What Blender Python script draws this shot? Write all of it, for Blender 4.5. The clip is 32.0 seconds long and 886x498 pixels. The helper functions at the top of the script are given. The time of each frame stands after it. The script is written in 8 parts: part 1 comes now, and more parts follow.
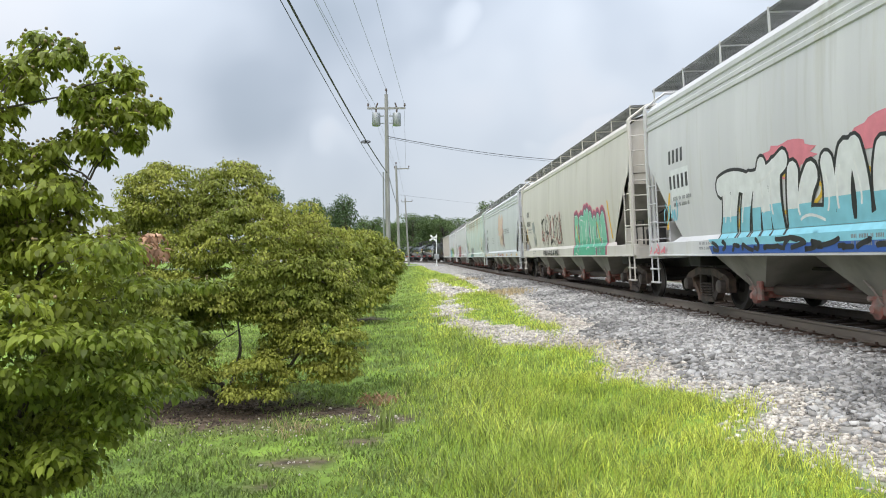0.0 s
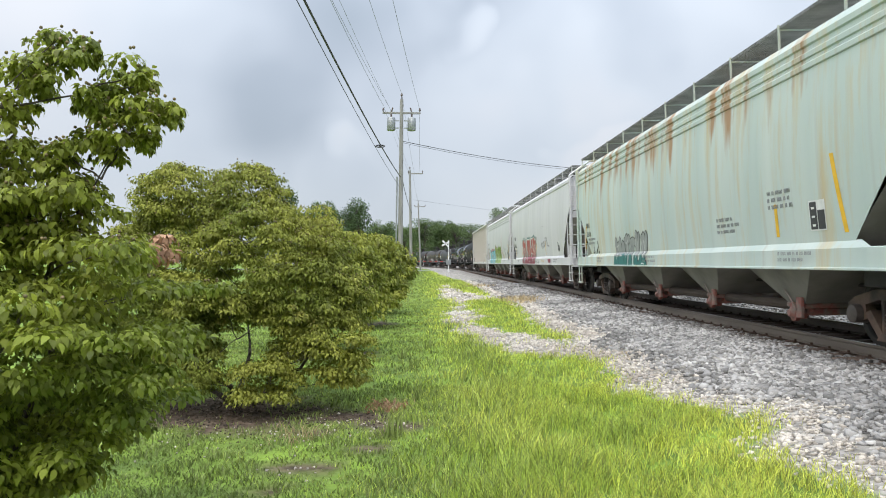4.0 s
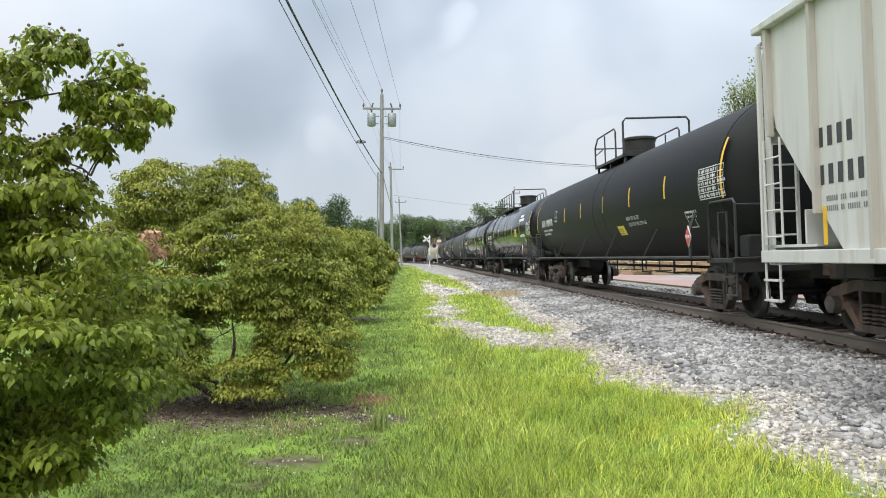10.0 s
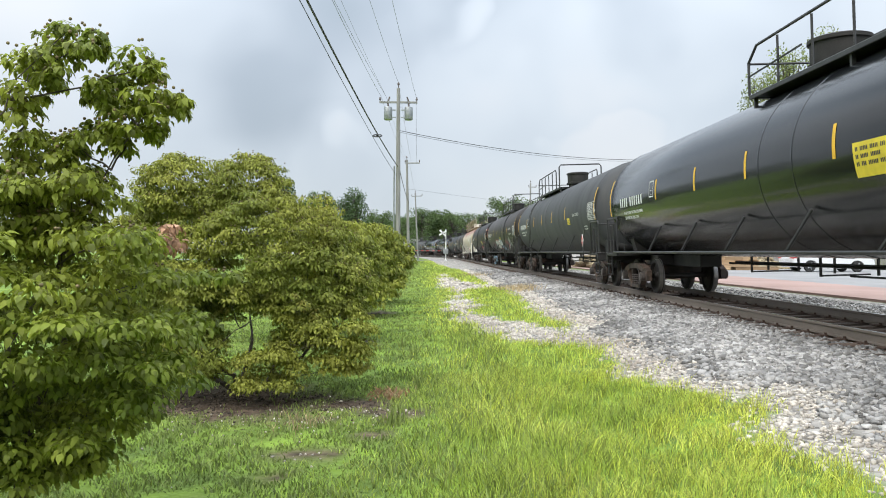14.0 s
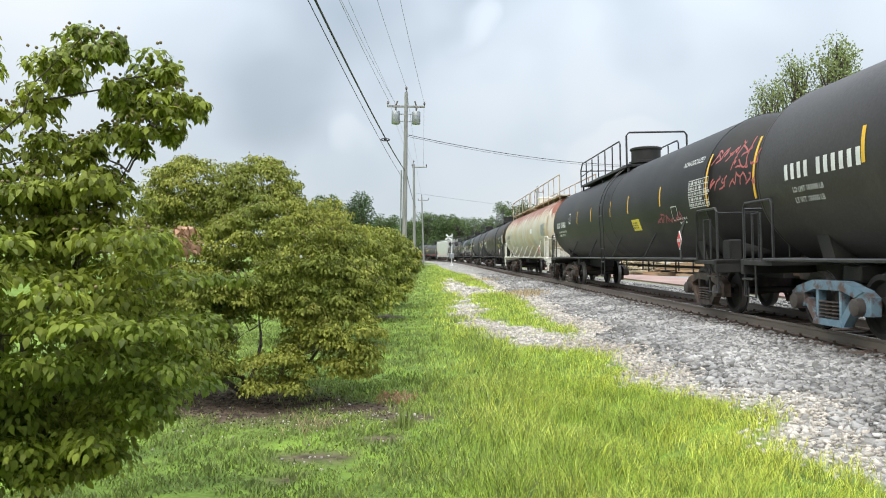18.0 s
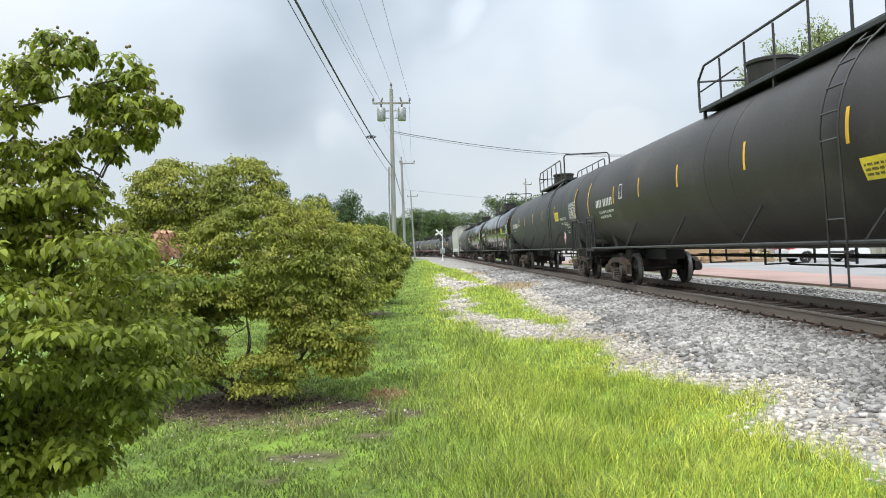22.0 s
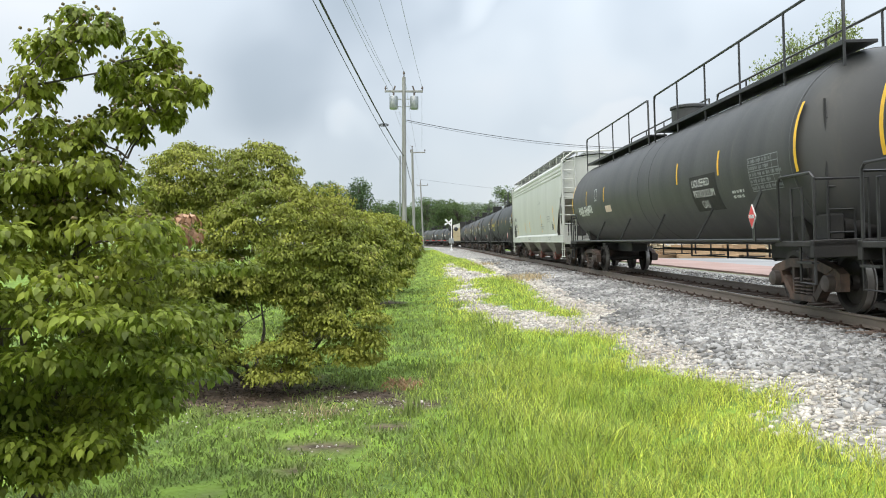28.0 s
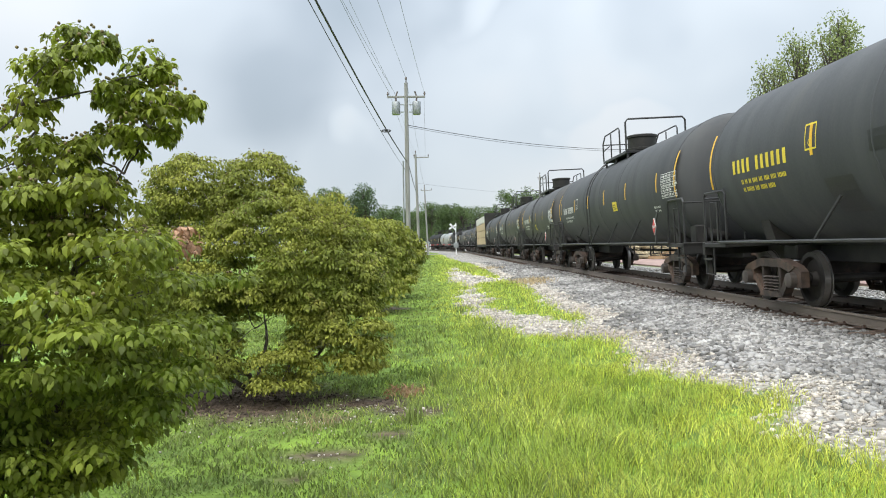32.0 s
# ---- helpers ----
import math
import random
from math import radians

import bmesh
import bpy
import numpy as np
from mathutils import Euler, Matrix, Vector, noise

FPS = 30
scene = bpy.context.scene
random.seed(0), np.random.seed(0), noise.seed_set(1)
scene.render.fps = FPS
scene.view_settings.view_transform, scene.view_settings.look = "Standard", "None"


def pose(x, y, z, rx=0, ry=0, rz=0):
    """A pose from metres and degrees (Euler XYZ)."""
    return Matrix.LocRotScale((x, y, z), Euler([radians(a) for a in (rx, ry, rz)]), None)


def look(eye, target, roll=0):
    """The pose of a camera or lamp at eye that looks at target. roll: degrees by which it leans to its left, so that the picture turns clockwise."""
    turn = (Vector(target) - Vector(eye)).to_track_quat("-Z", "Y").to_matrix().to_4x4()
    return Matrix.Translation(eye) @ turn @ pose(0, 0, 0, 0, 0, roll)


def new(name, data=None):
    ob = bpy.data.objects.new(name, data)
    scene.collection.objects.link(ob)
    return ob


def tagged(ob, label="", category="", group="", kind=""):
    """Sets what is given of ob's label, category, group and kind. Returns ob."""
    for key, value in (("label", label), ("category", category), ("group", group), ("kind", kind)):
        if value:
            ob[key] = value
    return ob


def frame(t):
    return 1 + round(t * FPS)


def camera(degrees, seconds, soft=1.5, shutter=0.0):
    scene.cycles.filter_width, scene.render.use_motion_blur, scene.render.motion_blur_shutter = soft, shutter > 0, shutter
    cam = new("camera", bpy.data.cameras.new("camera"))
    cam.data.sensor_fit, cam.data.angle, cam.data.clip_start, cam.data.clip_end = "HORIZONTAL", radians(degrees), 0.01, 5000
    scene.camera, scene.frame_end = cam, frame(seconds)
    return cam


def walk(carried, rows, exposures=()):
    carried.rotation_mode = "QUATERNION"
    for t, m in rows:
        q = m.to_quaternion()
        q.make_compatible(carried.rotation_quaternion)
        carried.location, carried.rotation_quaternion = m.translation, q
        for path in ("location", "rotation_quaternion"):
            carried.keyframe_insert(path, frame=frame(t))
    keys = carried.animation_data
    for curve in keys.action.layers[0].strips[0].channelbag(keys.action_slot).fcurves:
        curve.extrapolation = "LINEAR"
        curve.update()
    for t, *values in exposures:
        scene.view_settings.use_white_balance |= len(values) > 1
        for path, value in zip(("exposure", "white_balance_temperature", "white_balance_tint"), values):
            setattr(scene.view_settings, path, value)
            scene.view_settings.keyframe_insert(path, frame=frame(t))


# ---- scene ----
cam = camera(59.4, 32.0, soft=1.0)
PATH = [
    (0, (0.0, 0.006, 1.498), (0.083, 2.004, 1.519), -0.7),
    (0.5, (0.005, 0.019, 1.501), (0.075, 2.017, 1.523), -0.8),
    (1, (0.008, 0.051, 1.501), (0.066, 2.05, 1.523), -0.7),
    (1.5, (0.004, 0.066, 1.505), (0.05, 2.066, 1.529), -0.5),
    (2, (-0.003, 0.064, 1.508), (0.035, 2.063, 1.533), -0.4),
    (2.5, (0.004, 0.076, 1.508), (0.037, 2.075, 1.538), -0.1),
    (3, (0.004, 0.06, 1.502), (0.037, 2.06, 1.537), 0.1),
    (3.5, (-0.003, 0.062, 1.509), (0.035, 2.061, 1.545), 0.4),
    (5.5, (0.0, 0.032, 1.508), (0.111, 2.028, 1.534), 0.6),
    (6, (-0.004, 0.006, 1.502), (0.116, 2.003, 1.524), 0.7),
    (6.5, (-0.019, 0.007, 1.504), (0.101, 2.004, 1.522), 0.8),
    (7, (-0.031, 0.001, 1.498), (0.081, 1.998, 1.514), 0.9),
    (7.5, (-0.041, 0.001, 1.503), (0.06, 1.999, 1.517), 0.8),
    (8, (-0.046, -0.008, 1.501), (0.047, 1.99, 1.517), 0.8),
    (8.5, (-0.05, -0.011, 1.503), (0.041, 1.987, 1.521), 0.6),
    (9, (-0.046, -0.027, 1.503), (0.046, 1.971, 1.525), 0.5),
    (9.5, (-0.033, -0.03, 1.495), (0.064, 1.968, 1.519), 0.3),
    (10, (-0.03, -0.012, 1.496), (0.071, 1.985, 1.52), 0.1),
    (10.5, (-0.015, -0.008, 1.496), (0.085, 1.99, 1.52), -0.2),
    (11, (-0.015, -0.001, 1.5), (0.079, 1.996, 1.521), -0.3),
    (11.5, (-0.004, -0.008, 1.501), (0.081, 1.991, 1.516), -0.4),
    (12, (0.004, 0.001, 1.502), (0.079, 2.0, 1.509), -0.4),
    (12.5, (0.002, 0.006, 1.501), (0.07, 2.004, 1.502), -0.2),
    (13, (-0.012, -0.006, 1.498), (0.051, 1.993, 1.499), -0.0),
    (13.5, (-0.029, -0.001, 1.501), (0.032, 1.998, 1.505), 0.2),
    (14, (-0.04, -0.001, 1.502), (0.02, 1.998, 1.51), 0.3),
    (14.5, (-0.047, -0.015, 1.499), (0.013, 1.984, 1.506), 0.4),
    (16.5, (-0.051, -0.001, 1.495), (0.003, 1.998, 1.488), 0.6),
    (17, (-0.055, -0.007, 1.495), (-0.004, 1.992, 1.499), 0.7),
    (17.5, (-0.072, -0.011, 1.498), (-0.024, 1.989, 1.512), 0.8),
    (18, (-0.079, -0.01, 1.501), (-0.034, 1.989, 1.52), 0.8),
    (18.5, (-0.072, -0.008, 1.495), (-0.03, 1.991, 1.516), 0.7),
    (19, (-0.063, -0.022, 1.497), (-0.02, 1.977, 1.516), 0.5),
    (19.5, (-0.058, -0.033, 1.5), (-0.012, 1.966, 1.515), 0.3),
    (20, (-0.043, -0.021, 1.497), (0.007, 1.978, 1.509), -0.3),
    (20.5, (-0.026, -0.016, 1.494), (0.032, 1.983, 1.502), -0.7),
    (21, (-0.01, -0.019, 1.495), (0.055, 1.98, 1.499), -1.1),
    (21.5, (-0.011, -0.014, 1.495), (0.058, 1.985, 1.499), -1.2),
    (22, (-0.019, -0.014, 1.499), (0.049, 1.985, 1.506), -1.1),
    (22.5, (-0.034, -0.01, 1.504), (0.032, 1.989, 1.515), -0.9),
    (23, (-0.033, -0.014, 1.5), (0.027, 1.985, 1.516), -0.6),
    (23.5, (-0.052, 0.026, 1.51), (0.005, 2.025, 1.527), -0.3),
    (24, (-0.069, 0.042, 1.514), (-0.016, 2.041, 1.531), -0.1),
    (24.5, (-0.091, 0.074, 1.519), (-0.042, 2.073, 1.53), 0.0),
    (25, (-0.11, 0.107, 1.509), (-0.066, 2.106, 1.513), 0.0),
    (25.5, (-0.111, 0.095, 1.505), (-0.072, 2.095, 1.5), 0.1),
    (27.5, (-0.137, 0.107, 1.5), (-0.092, 2.106, 1.476), 0.1),
    (28, (-0.128, 0.099, 1.498), (-0.081, 2.099, 1.479), -0.0),
    (28.5, (-0.129, 0.104, 1.503), (-0.084, 2.104, 1.491), -0.1),
    (29, (-0.145, 0.094, 1.508), (-0.103, 2.093, 1.503), -0.1),
    (29.5, (-0.144, 0.079, 1.505), (-0.105, 2.079, 1.506), -0.2),
    (30, (-0.134, 0.086, 1.505), (-0.097, 2.086, 1.509), -0.5),
    (30.5, (-0.13, 0.062, 1.516), (-0.091, 2.062, 1.52), -0.6),
    (31, (-0.117, 0.073, 1.522), (-0.082, 2.073, 1.524), -0.8),
    (31.5, (-0.096, 0.084, 1.518), (-0.063, 2.083, 1.515), -0.9),
    (32, (-0.079, 0.068, 1.525), (-0.045, 2.067, 1.517), -0.8),
]
walk(cam, [(t, look(eye, goal, roll)) for t, eye, goal, roll in PATH],
     exposures=[(0, 0.49, 6600, 12), (9, 0.49, 6600, 11), (13, 0.57, 6640, 10), (32, 0.59, 6700, 9)])

# ---- world ----
world = bpy.data.worlds.new("world")
scene.world = world
world.use_nodes = True
wn, wl = world.node_tree.nodes, world.node_tree.links
wn.clear()
w_out = wn.new("ShaderNodeOutputWorld")
w_bg = wn.new("ShaderNodeBackground")
w_sky = wn.new("ShaderNodeTexSky")
w_sky.sky_type, w_sky.sun_disc = "NISHITA", False
w_sky.sun_elevation, w_sky.sun_rotation = radians(48), radians(215)
w_co = wn.new("ShaderNodeTexCoord")
w_map = wn.new("ShaderNodeMapping")
w_map.inputs["Scale"].default_value = (1.2, 1.2, 1.5)
w_map.inputs["Location"].default_value = (1.15, 0.4, 0.35)
w_no = wn.new("ShaderNodeTexNoise")
w_no.inputs["Scale"].default_value, w_no.inputs["Detail"].default_value = 2.3, 3.0
w_no.inputs["Roughness"].default_value, w_no.inputs["Distortion"].default_value = 0.45, 0.15
w_ra = wn.new("ShaderNodeValToRGB")
els = w_ra.color_ramp.elements
els[0].position, els[0].color = 0.34, (0.35, 0.425, 0.50, 1)
els[1].position, els[1].color = 0.76, (0.86, 0.89, 0.925, 1)
for at, c in ((0.43, (0.46, 0.535, 0.625)), (0.49, (0.60, 0.68, 0.775)), (0.55, (0.68, 0.76, 0.85)), (0.62, (0.76, 0.815, 0.885))):
    e = els.new(at)
    e.color = (*c, 1)
CLOUDS = ((-0.55, 0.36, 0.22, 0.05), (-0.17, 0.20, 0.18, -0.055), (-0.12, 0.34, 0.14, -0.03), (0.03, 0.19, 0.06, 0.09), (-0.02, 0.09, 0.08, 0.03), (0.145, 0.22, 0.11, -0.055), (0.28, 0.23, 0.08, 0.0), (0.40, 0.30, 0.12, -0.05), (0.19, 0.12, 0.045, 0.05))
w_mul = wn.new("ShaderNodeMixRGB")
w_mul.blend_type = "MULTIPLY"
w_mul.inputs[0].default_value = 1.0
w_mul.inputs[2].default_value = (0.12, 0.12, 0.12, 1)
w_mix = wn.new("ShaderNodeMixRGB")
w_mix.inputs[0].default_value = 0.9
wl.new(w_co.outputs["Generated"], w_map.inputs["Vector"])
wl.new(w_map.outputs[0], w_no.inputs["Vector"])
# cloud masses: way to the middle (across, up), half width, how much lighter or darker
w_jit = wn.new("ShaderNodeTexNoise")
w_jit.inputs["Scale"].default_value, w_jit.inputs["Detail"].default_value = 4.0, 3.0
wl.new(w_co.outputs["Generated"], w_jit.inputs["Vector"])
w_sub = wn.new("ShaderNodeVectorMath")
w_sub.operation = "MULTIPLY_ADD"
w_sub.inputs[1].default_value, w_sub.inputs[2].default_value = (0.06, 0.06, 0.06), (-0.03, -0.03, -0.03)
wl.new(w_jit.outputs["Color"], w_sub.inputs[0])
w_dir = wn.new("ShaderNodeVectorMath")
w_dir.operation = "ADD"
wl.new(w_co.outputs["Generated"], w_dir.inputs[0])
wl.new(w_sub.outputs[0], w_dir.inputs[1])
w_sum = wn.new("ShaderNodeMath")
w_sum.operation = "MULTIPLY_ADD"
w_sum.inputs[1].default_value, w_sum.inputs[2].default_value = 0.5, 0.26
wl.new(w_no.outputs["Fac"], w_sum.inputs[0])
for across, up, half, gain in CLOUDS:
    d_ = Vector((across, 1.0, up)).normalized()
    w_dot = wn.new("ShaderNodeVectorMath")
    w_dot.operation = "DOT_PRODUCT"
    w_dot.inputs[1].default_value = d_
    wl.new(w_dir.outputs[0], w_dot.inputs[0])
    w_mr = wn.new("ShaderNodeMapRange")
    w_mr.interpolation_type = "SMOOTHSTEP"
    w_mr.inputs["From Min"].default_value, w_mr.inputs["From Max"].default_value = math.cos(half * 1.5), math.cos(half * 0.15)
    w_mr.inputs["To Min"].default_value, w_mr.inputs["To Max"].default_value = 0.0, gain
    wl.new(w_dot.outputs["Value"], w_mr.inputs["Value"])
    w_add = wn.new("ShaderNodeMath")
    w_add.operation = "ADD"
    wl.new(w_sum.outputs[0], w_add.inputs[0])
    wl.new(w_mr.outputs[0], w_add.inputs[1])
    w_sum = w_add
wl.new(w_sum.outputs[0], w_ra.inputs[0])
wl.new(w_sky.outputs[0], w_mul.inputs[1])
wl.new(w_mul.outputs[0], w_mix.inputs[1])
wl.new(w_ra.outputs[0], w_mix.inputs[2])
# an overcast sky is brighter overhead than at the horizon
w_sep = wn.new("ShaderNodeSeparateXYZ")
w_up = wn.new("ShaderNodeMath")
w_up.operation = "MAXIMUM"
w_up.inputs[1].default_value = 0.0
w_sq = wn.new("ShaderNodeMath")
w_sq.operation = "POWER"
w_sq.inputs[1].default_value = 2.0
w_gain = wn.new("ShaderNodeMath")
w_gain.operation = "MULTIPLY_ADD"
w_gain.inputs[1].default_value, w_gain.inputs[2].default_value = 2.25, 0.63
w_bright = wn.new("ShaderNodeVectorMath")
w_bright.operation = "SCALE"
wl.new(w_co.outputs["Generated"], w_sep.inputs[0])
wl.new(w_sep.outputs["Z"], w_up.inputs[0])
wl.new(w_up.outputs[0], w_sq.inputs[0])
wl.new(w_sq.outputs[0], w_gain.inputs[0])
wl.new(w_mix.outputs[0], w_bright.inputs[0])
wl.new(w_gain.outputs[0], w_bright.inputs["Scale"])
wl.new(w_bright.outputs[0], w_bg.inputs[0])
w_bg.inputs[1].default_value = 1.05
wl.new(w_bg.outputs[0], w_out.inputs[0])

sun = new("sun", bpy.data.lights.new("sun", "SUN"))
sun.data.energy, sun.data.angle, sun.data.color = 1.84, radians(75), (1.0, 0.93, 0.80)
sun.matrix_world = look((-11, -16, 30), (0, 0, 0))

# ---- materials ----


def surface(name, c1, c2, scale=2.0, rough=0.6, metal=0.0, bump=0.1, fine=30.0, stain=None, stain_at=(0.55, 0.75), stain_scale=0.6,
            coat=0.0, island=0.0, stretch=(1, 1, 1), trans=0.0, specular=0.5, rand=0.0):
    """A two-scale weathered material: two tones, an optional stain with its own shape, fine bump, and a change of tone from piece to piece."""
    m = bpy.data.materials.new(name)
    m.use_nodes = True
    n, l = m.node_tree.nodes, m.node_tree.links
    p = n["Principled BSDF"]
    co = n.new("ShaderNodeTexCoord")
    mp = n.new("ShaderNodeMapping")
    mp.inputs["Scale"].default_value = stretch
    l.new(co.outputs["Object"], mp.inputs["Vector"])
    a = n.new("ShaderNodeTexNoise")
    a.inputs["Scale"].default_value, a.inputs["Detail"].default_value = scale, 6.0
    l.new(mp.outputs[0], a.inputs["Vector"])
    ra = n.new("ShaderNodeValToRGB")
    ra.color_ramp.elements[0].position, ra.color_ramp.elements[0].color = 0.32, (*c1, 1)
    ra.color_ramp.elements[1].position, ra.color_ramp.elements[1].color = 0.68, (*c2, 1)
    l.new(a.outputs["Fac"], ra.inputs[0])
    col = ra.outputs[0]
    f = n.new("ShaderNodeTexNoise")
    f.inputs["Scale"].default_value, f.inputs["Detail"].default_value = fine, 4.0
    l.new(co.outputs["Object"], f.inputs["Vector"])
    if stain:
        s = n.new("ShaderNodeTexNoise")
        s.inputs["Scale"].default_value, s.inputs["Detail"].default_value, s.inputs["Roughness"].default_value = stain_scale, 8.0, 0.65
        l.new(mp.outputs[0], s.inputs["Vector"])
        sr = n.new("ShaderNodeMapRange")
        sr.inputs["From Min"].default_value, sr.inputs["From Max"].default_value = stain_at
        l.new(s.outputs["Fac"], sr.inputs["Value"])
        mx = n.new("ShaderNodeMixRGB")
        mx.inputs[2].default_value = (*stain, 1)
        l.new(sr.outputs[0], mx.inputs[0])
        l.new(col, mx.inputs[1])
        col = mx.outputs[0]
    if island or rand:
        if island:
            g = n.new("ShaderNodeNewGeometry").outputs["Random Per Island"]
        else:
            g = n.new("ShaderNodeObjectInfo").outputs["Random"]
        k = island or rand
        mr = n.new("ShaderNodeMapRange")
        mr.inputs["To Min"].default_value, mr.inputs["To Max"].default_value = 1 - k, 1 + k
        l.new(g, mr.inputs["Value"])
        hs = n.new("ShaderNodeHueSaturation")
        l.new(mr.outputs[0], hs.inputs["Value"])
        l.new(col, hs.inputs["Color"])
        col = hs.outputs[0]
    l.new(col, p.inputs["Base Color"])
    p.inputs["Metallic"].default_value = metal
    p.inputs["Specular IOR Level"].default_value = specular
    rr = n.new("ShaderNodeMapRange")
    rr.inputs["To Min"].default_value, rr.inputs["To Max"].default_value = max(rough - 0.08, 0.02), min(rough + 0.12, 1)
    l.new(f.outputs["Fac"], rr.inputs["Value"])
    l.new(rr.outputs[0], p.inputs["Roughness"])
    p.inputs["Coat Weight"].default_value = coat
    p.inputs["Coat Roughness"].default_value = 0.12
    if bump:
        b = n.new("ShaderNodeBump")
        b.inputs["Strength"].default_value, b.inputs["Distance"].default_value = bump, 0.02
        l.new(f.outputs["Fac"], b.inputs["Height"])
        l.new(b.outputs[0], p.inputs["Normal"])
    if trans:
        t = n.new("ShaderNodeBsdfTranslucent")
        l.new(col, t.inputs[0])
        ms = n.new("ShaderNodeMixShader")
        ms.inputs[0].default_value = trans
        out = n["Material Output"]
        l.new(p.outputs[0], ms.inputs[1])
        l.new(t.outputs[0], ms.inputs[2])
        l.new(ms.outputs[0], out.inputs[0])
    return m


def plain(name, c, rough=0.5, metal=0.0):
    return surface(name, [v * 0.86 for v in c], [min(v * 1.08, 1) for v in c], 6.0, rough, metal, 0.05, 60.0)


def noise_mix(m, colour, scale, at, stretch, offset=(0, 0, 0), height=None):
    """Adds a patchy deposit of one colour over a surface() material. height: limits it to a band of local z, faded over its ends."""
    n, l = m.node_tree.nodes, m.node_tree.links
    p = n["Principled BSDF"]
    old = p.inputs["Base Color"].links[0].from_socket
    co = n.new("ShaderNodeTexCoord")
    mp = n.new("ShaderNodeMapping")
    mp.inputs["Scale"].default_value, mp.inputs["Location"].default_value = stretch, offset
    l.new(co.outputs["Object"], mp.inputs["Vector"])
    s = n.new("ShaderNodeTexNoise")
    s.inputs["Scale"].default_value, s.inputs["Detail"].default_value = scale, 5.0
    l.new(mp.outputs[0], s.inputs["Vector"])
    sr = n.new("ShaderNodeMapRange")
    sr.inputs["From Min"].default_value, sr.inputs["From Max"].default_value = at
    l.new(s.outputs["Fac"], sr.inputs["Value"])
    fac = sr.outputs[0]
    if height:
        sp = n.new("ShaderNodeSeparateXYZ")
        l.new(co.outputs["Object"], sp.inputs[0])
        hr = n.new("ShaderNodeMapRange")
        hr.inputs["From Min"].default_value, hr.inputs["From Max"].default_value = height
        l.new(sp.outputs["Z"], hr.inputs["Value"])
        ad = n.new("ShaderNodeMath")
        ad.operation = "ADD"
        ad.inputs[1].default_value = -1.0
        l.new(hr.outputs[0], ad.inputs[0])
        su = n.new("ShaderNodeMath")
        su.operation = "ADD"
        su.use_clamp = True
        l.new(ad.outputs[0], su.inputs[0])
        l.new(fac, su.inputs[1])
        ml = n.new("ShaderNodeMath")
        ml.operation = "MULTIPLY"
        l.new(su.outputs[0], ml.inputs[0])
        l.new(hr.outputs[0], ml.inputs[1])
        cr = n.new("ShaderNodeMapRange")
        cr.inputs["From Min"].default_value, cr.inputs["From Max"].default_value = 0.12, 0.42
        l.new(ml.outputs[0], cr.inputs["Value"])
        fac = cr.outputs[0]
    mx = n.new("ShaderNodeMixRGB")
    mx.inputs[2].default_value = (*colour, 1)
    l.new(fac, mx.inputs[0])
    l.new(old, mx.inputs[1])
    l.new(mx.outputs[0], p.inputs["Base Color"])
    return m


LONG = (1, 0.12, 1)
STREAK = (1.0, 2.2, 0.25)
M_STEEL = surface("rail_steel", (0.15, 0.125, 0.105), (0.24, 0.20, 0.17), 3.0, 0.5, 0.3, 0.08, 40, stretch=LONG)
M_SHINE = surface("polished_steel", (0.45, 0.43, 0.41), (0.6, 0.58, 0.55), 3.0, 0.25, 1.0, 0.03, 60, stretch=LONG)
M_TIE = surface("tie_wood", (0.06, 0.045, 0.035), (0.13, 0.09, 0.07), 4.0, 0.9, 0, 0.4, 25, stretch=(0.3, 3, 3), rand=0.35)
M_SPIKE = surface("rusty_plate", (0.065, 0.042, 0.032), (0.11, 0.07, 0.052), 8.0, 0.8, 0.2, 0.2, 60)
M_TRUCK = surface("truck_casting", (0.028, 0.023, 0.020), (0.066, 0.050, 0.042), 3.0, 0.7, 0.1, 0.3, 35, stain=(0.125, 0.08, 0.06), stain_at=(0.46, 0.62), stain_scale=2.2)
M_WHEEL = surface("wheel_steel", (0.013, 0.012, 0.011), (0.032, 0.027, 0.024), 4.0, 0.6, 0.2, 0.1, 30)
M_SPRING = surface("spring_steel", (0.07, 0.06, 0.055), (0.12, 0.10, 0.09), 6.0, 0.6, 0.3, 0.1, 40)
M_TREAD = surface("worn_tread", (0.20, 0.19, 0.18), (0.34, 0.33, 0.315), 4.0, 0.35, 0.8, 0.05, 40)
M_UNDER = surface("underframe_black", (0.012, 0.012, 0.012), (0.032, 0.029, 0.027), 2.0, 0.7, 0, 0.15, 30)
M_RAILBLACK = surface("black_painted_pipe", (0.018, 0.018, 0.019), (0.04, 0.04, 0.042), 4.0, 0.45, 0, 0.1, 50)
M_YELLOW = plain("stripe_yellow", (0.80, 0.47, 0.03), 0.5)
M_LABEL = plain("label_yellow", (0.78, 0.62, 0.05), 0.5)
M_WHITE = plain("stencil_white", (0.72, 0.73, 0.72), 0.6)
M_INK = plain("stencil_black", (0.05, 0.05, 0.055), 0.6)
M_INKGREY = plain("stencil_grey", (0.22, 0.23, 0.24), 0.6)
M_DIAMOND = plain("placard_red", (0.62, 0.06, 0.06), 0.5)
M_WHITEPIPE = surface("white_painted_pipe", (0.66, 0.64, 0.58), (0.78, 0.76, 0.70), 3.0, 0.5, 0, 0.1, 50, stain=(0.35, 0.2, 0.1), stain_at=(0.6, 0.75))

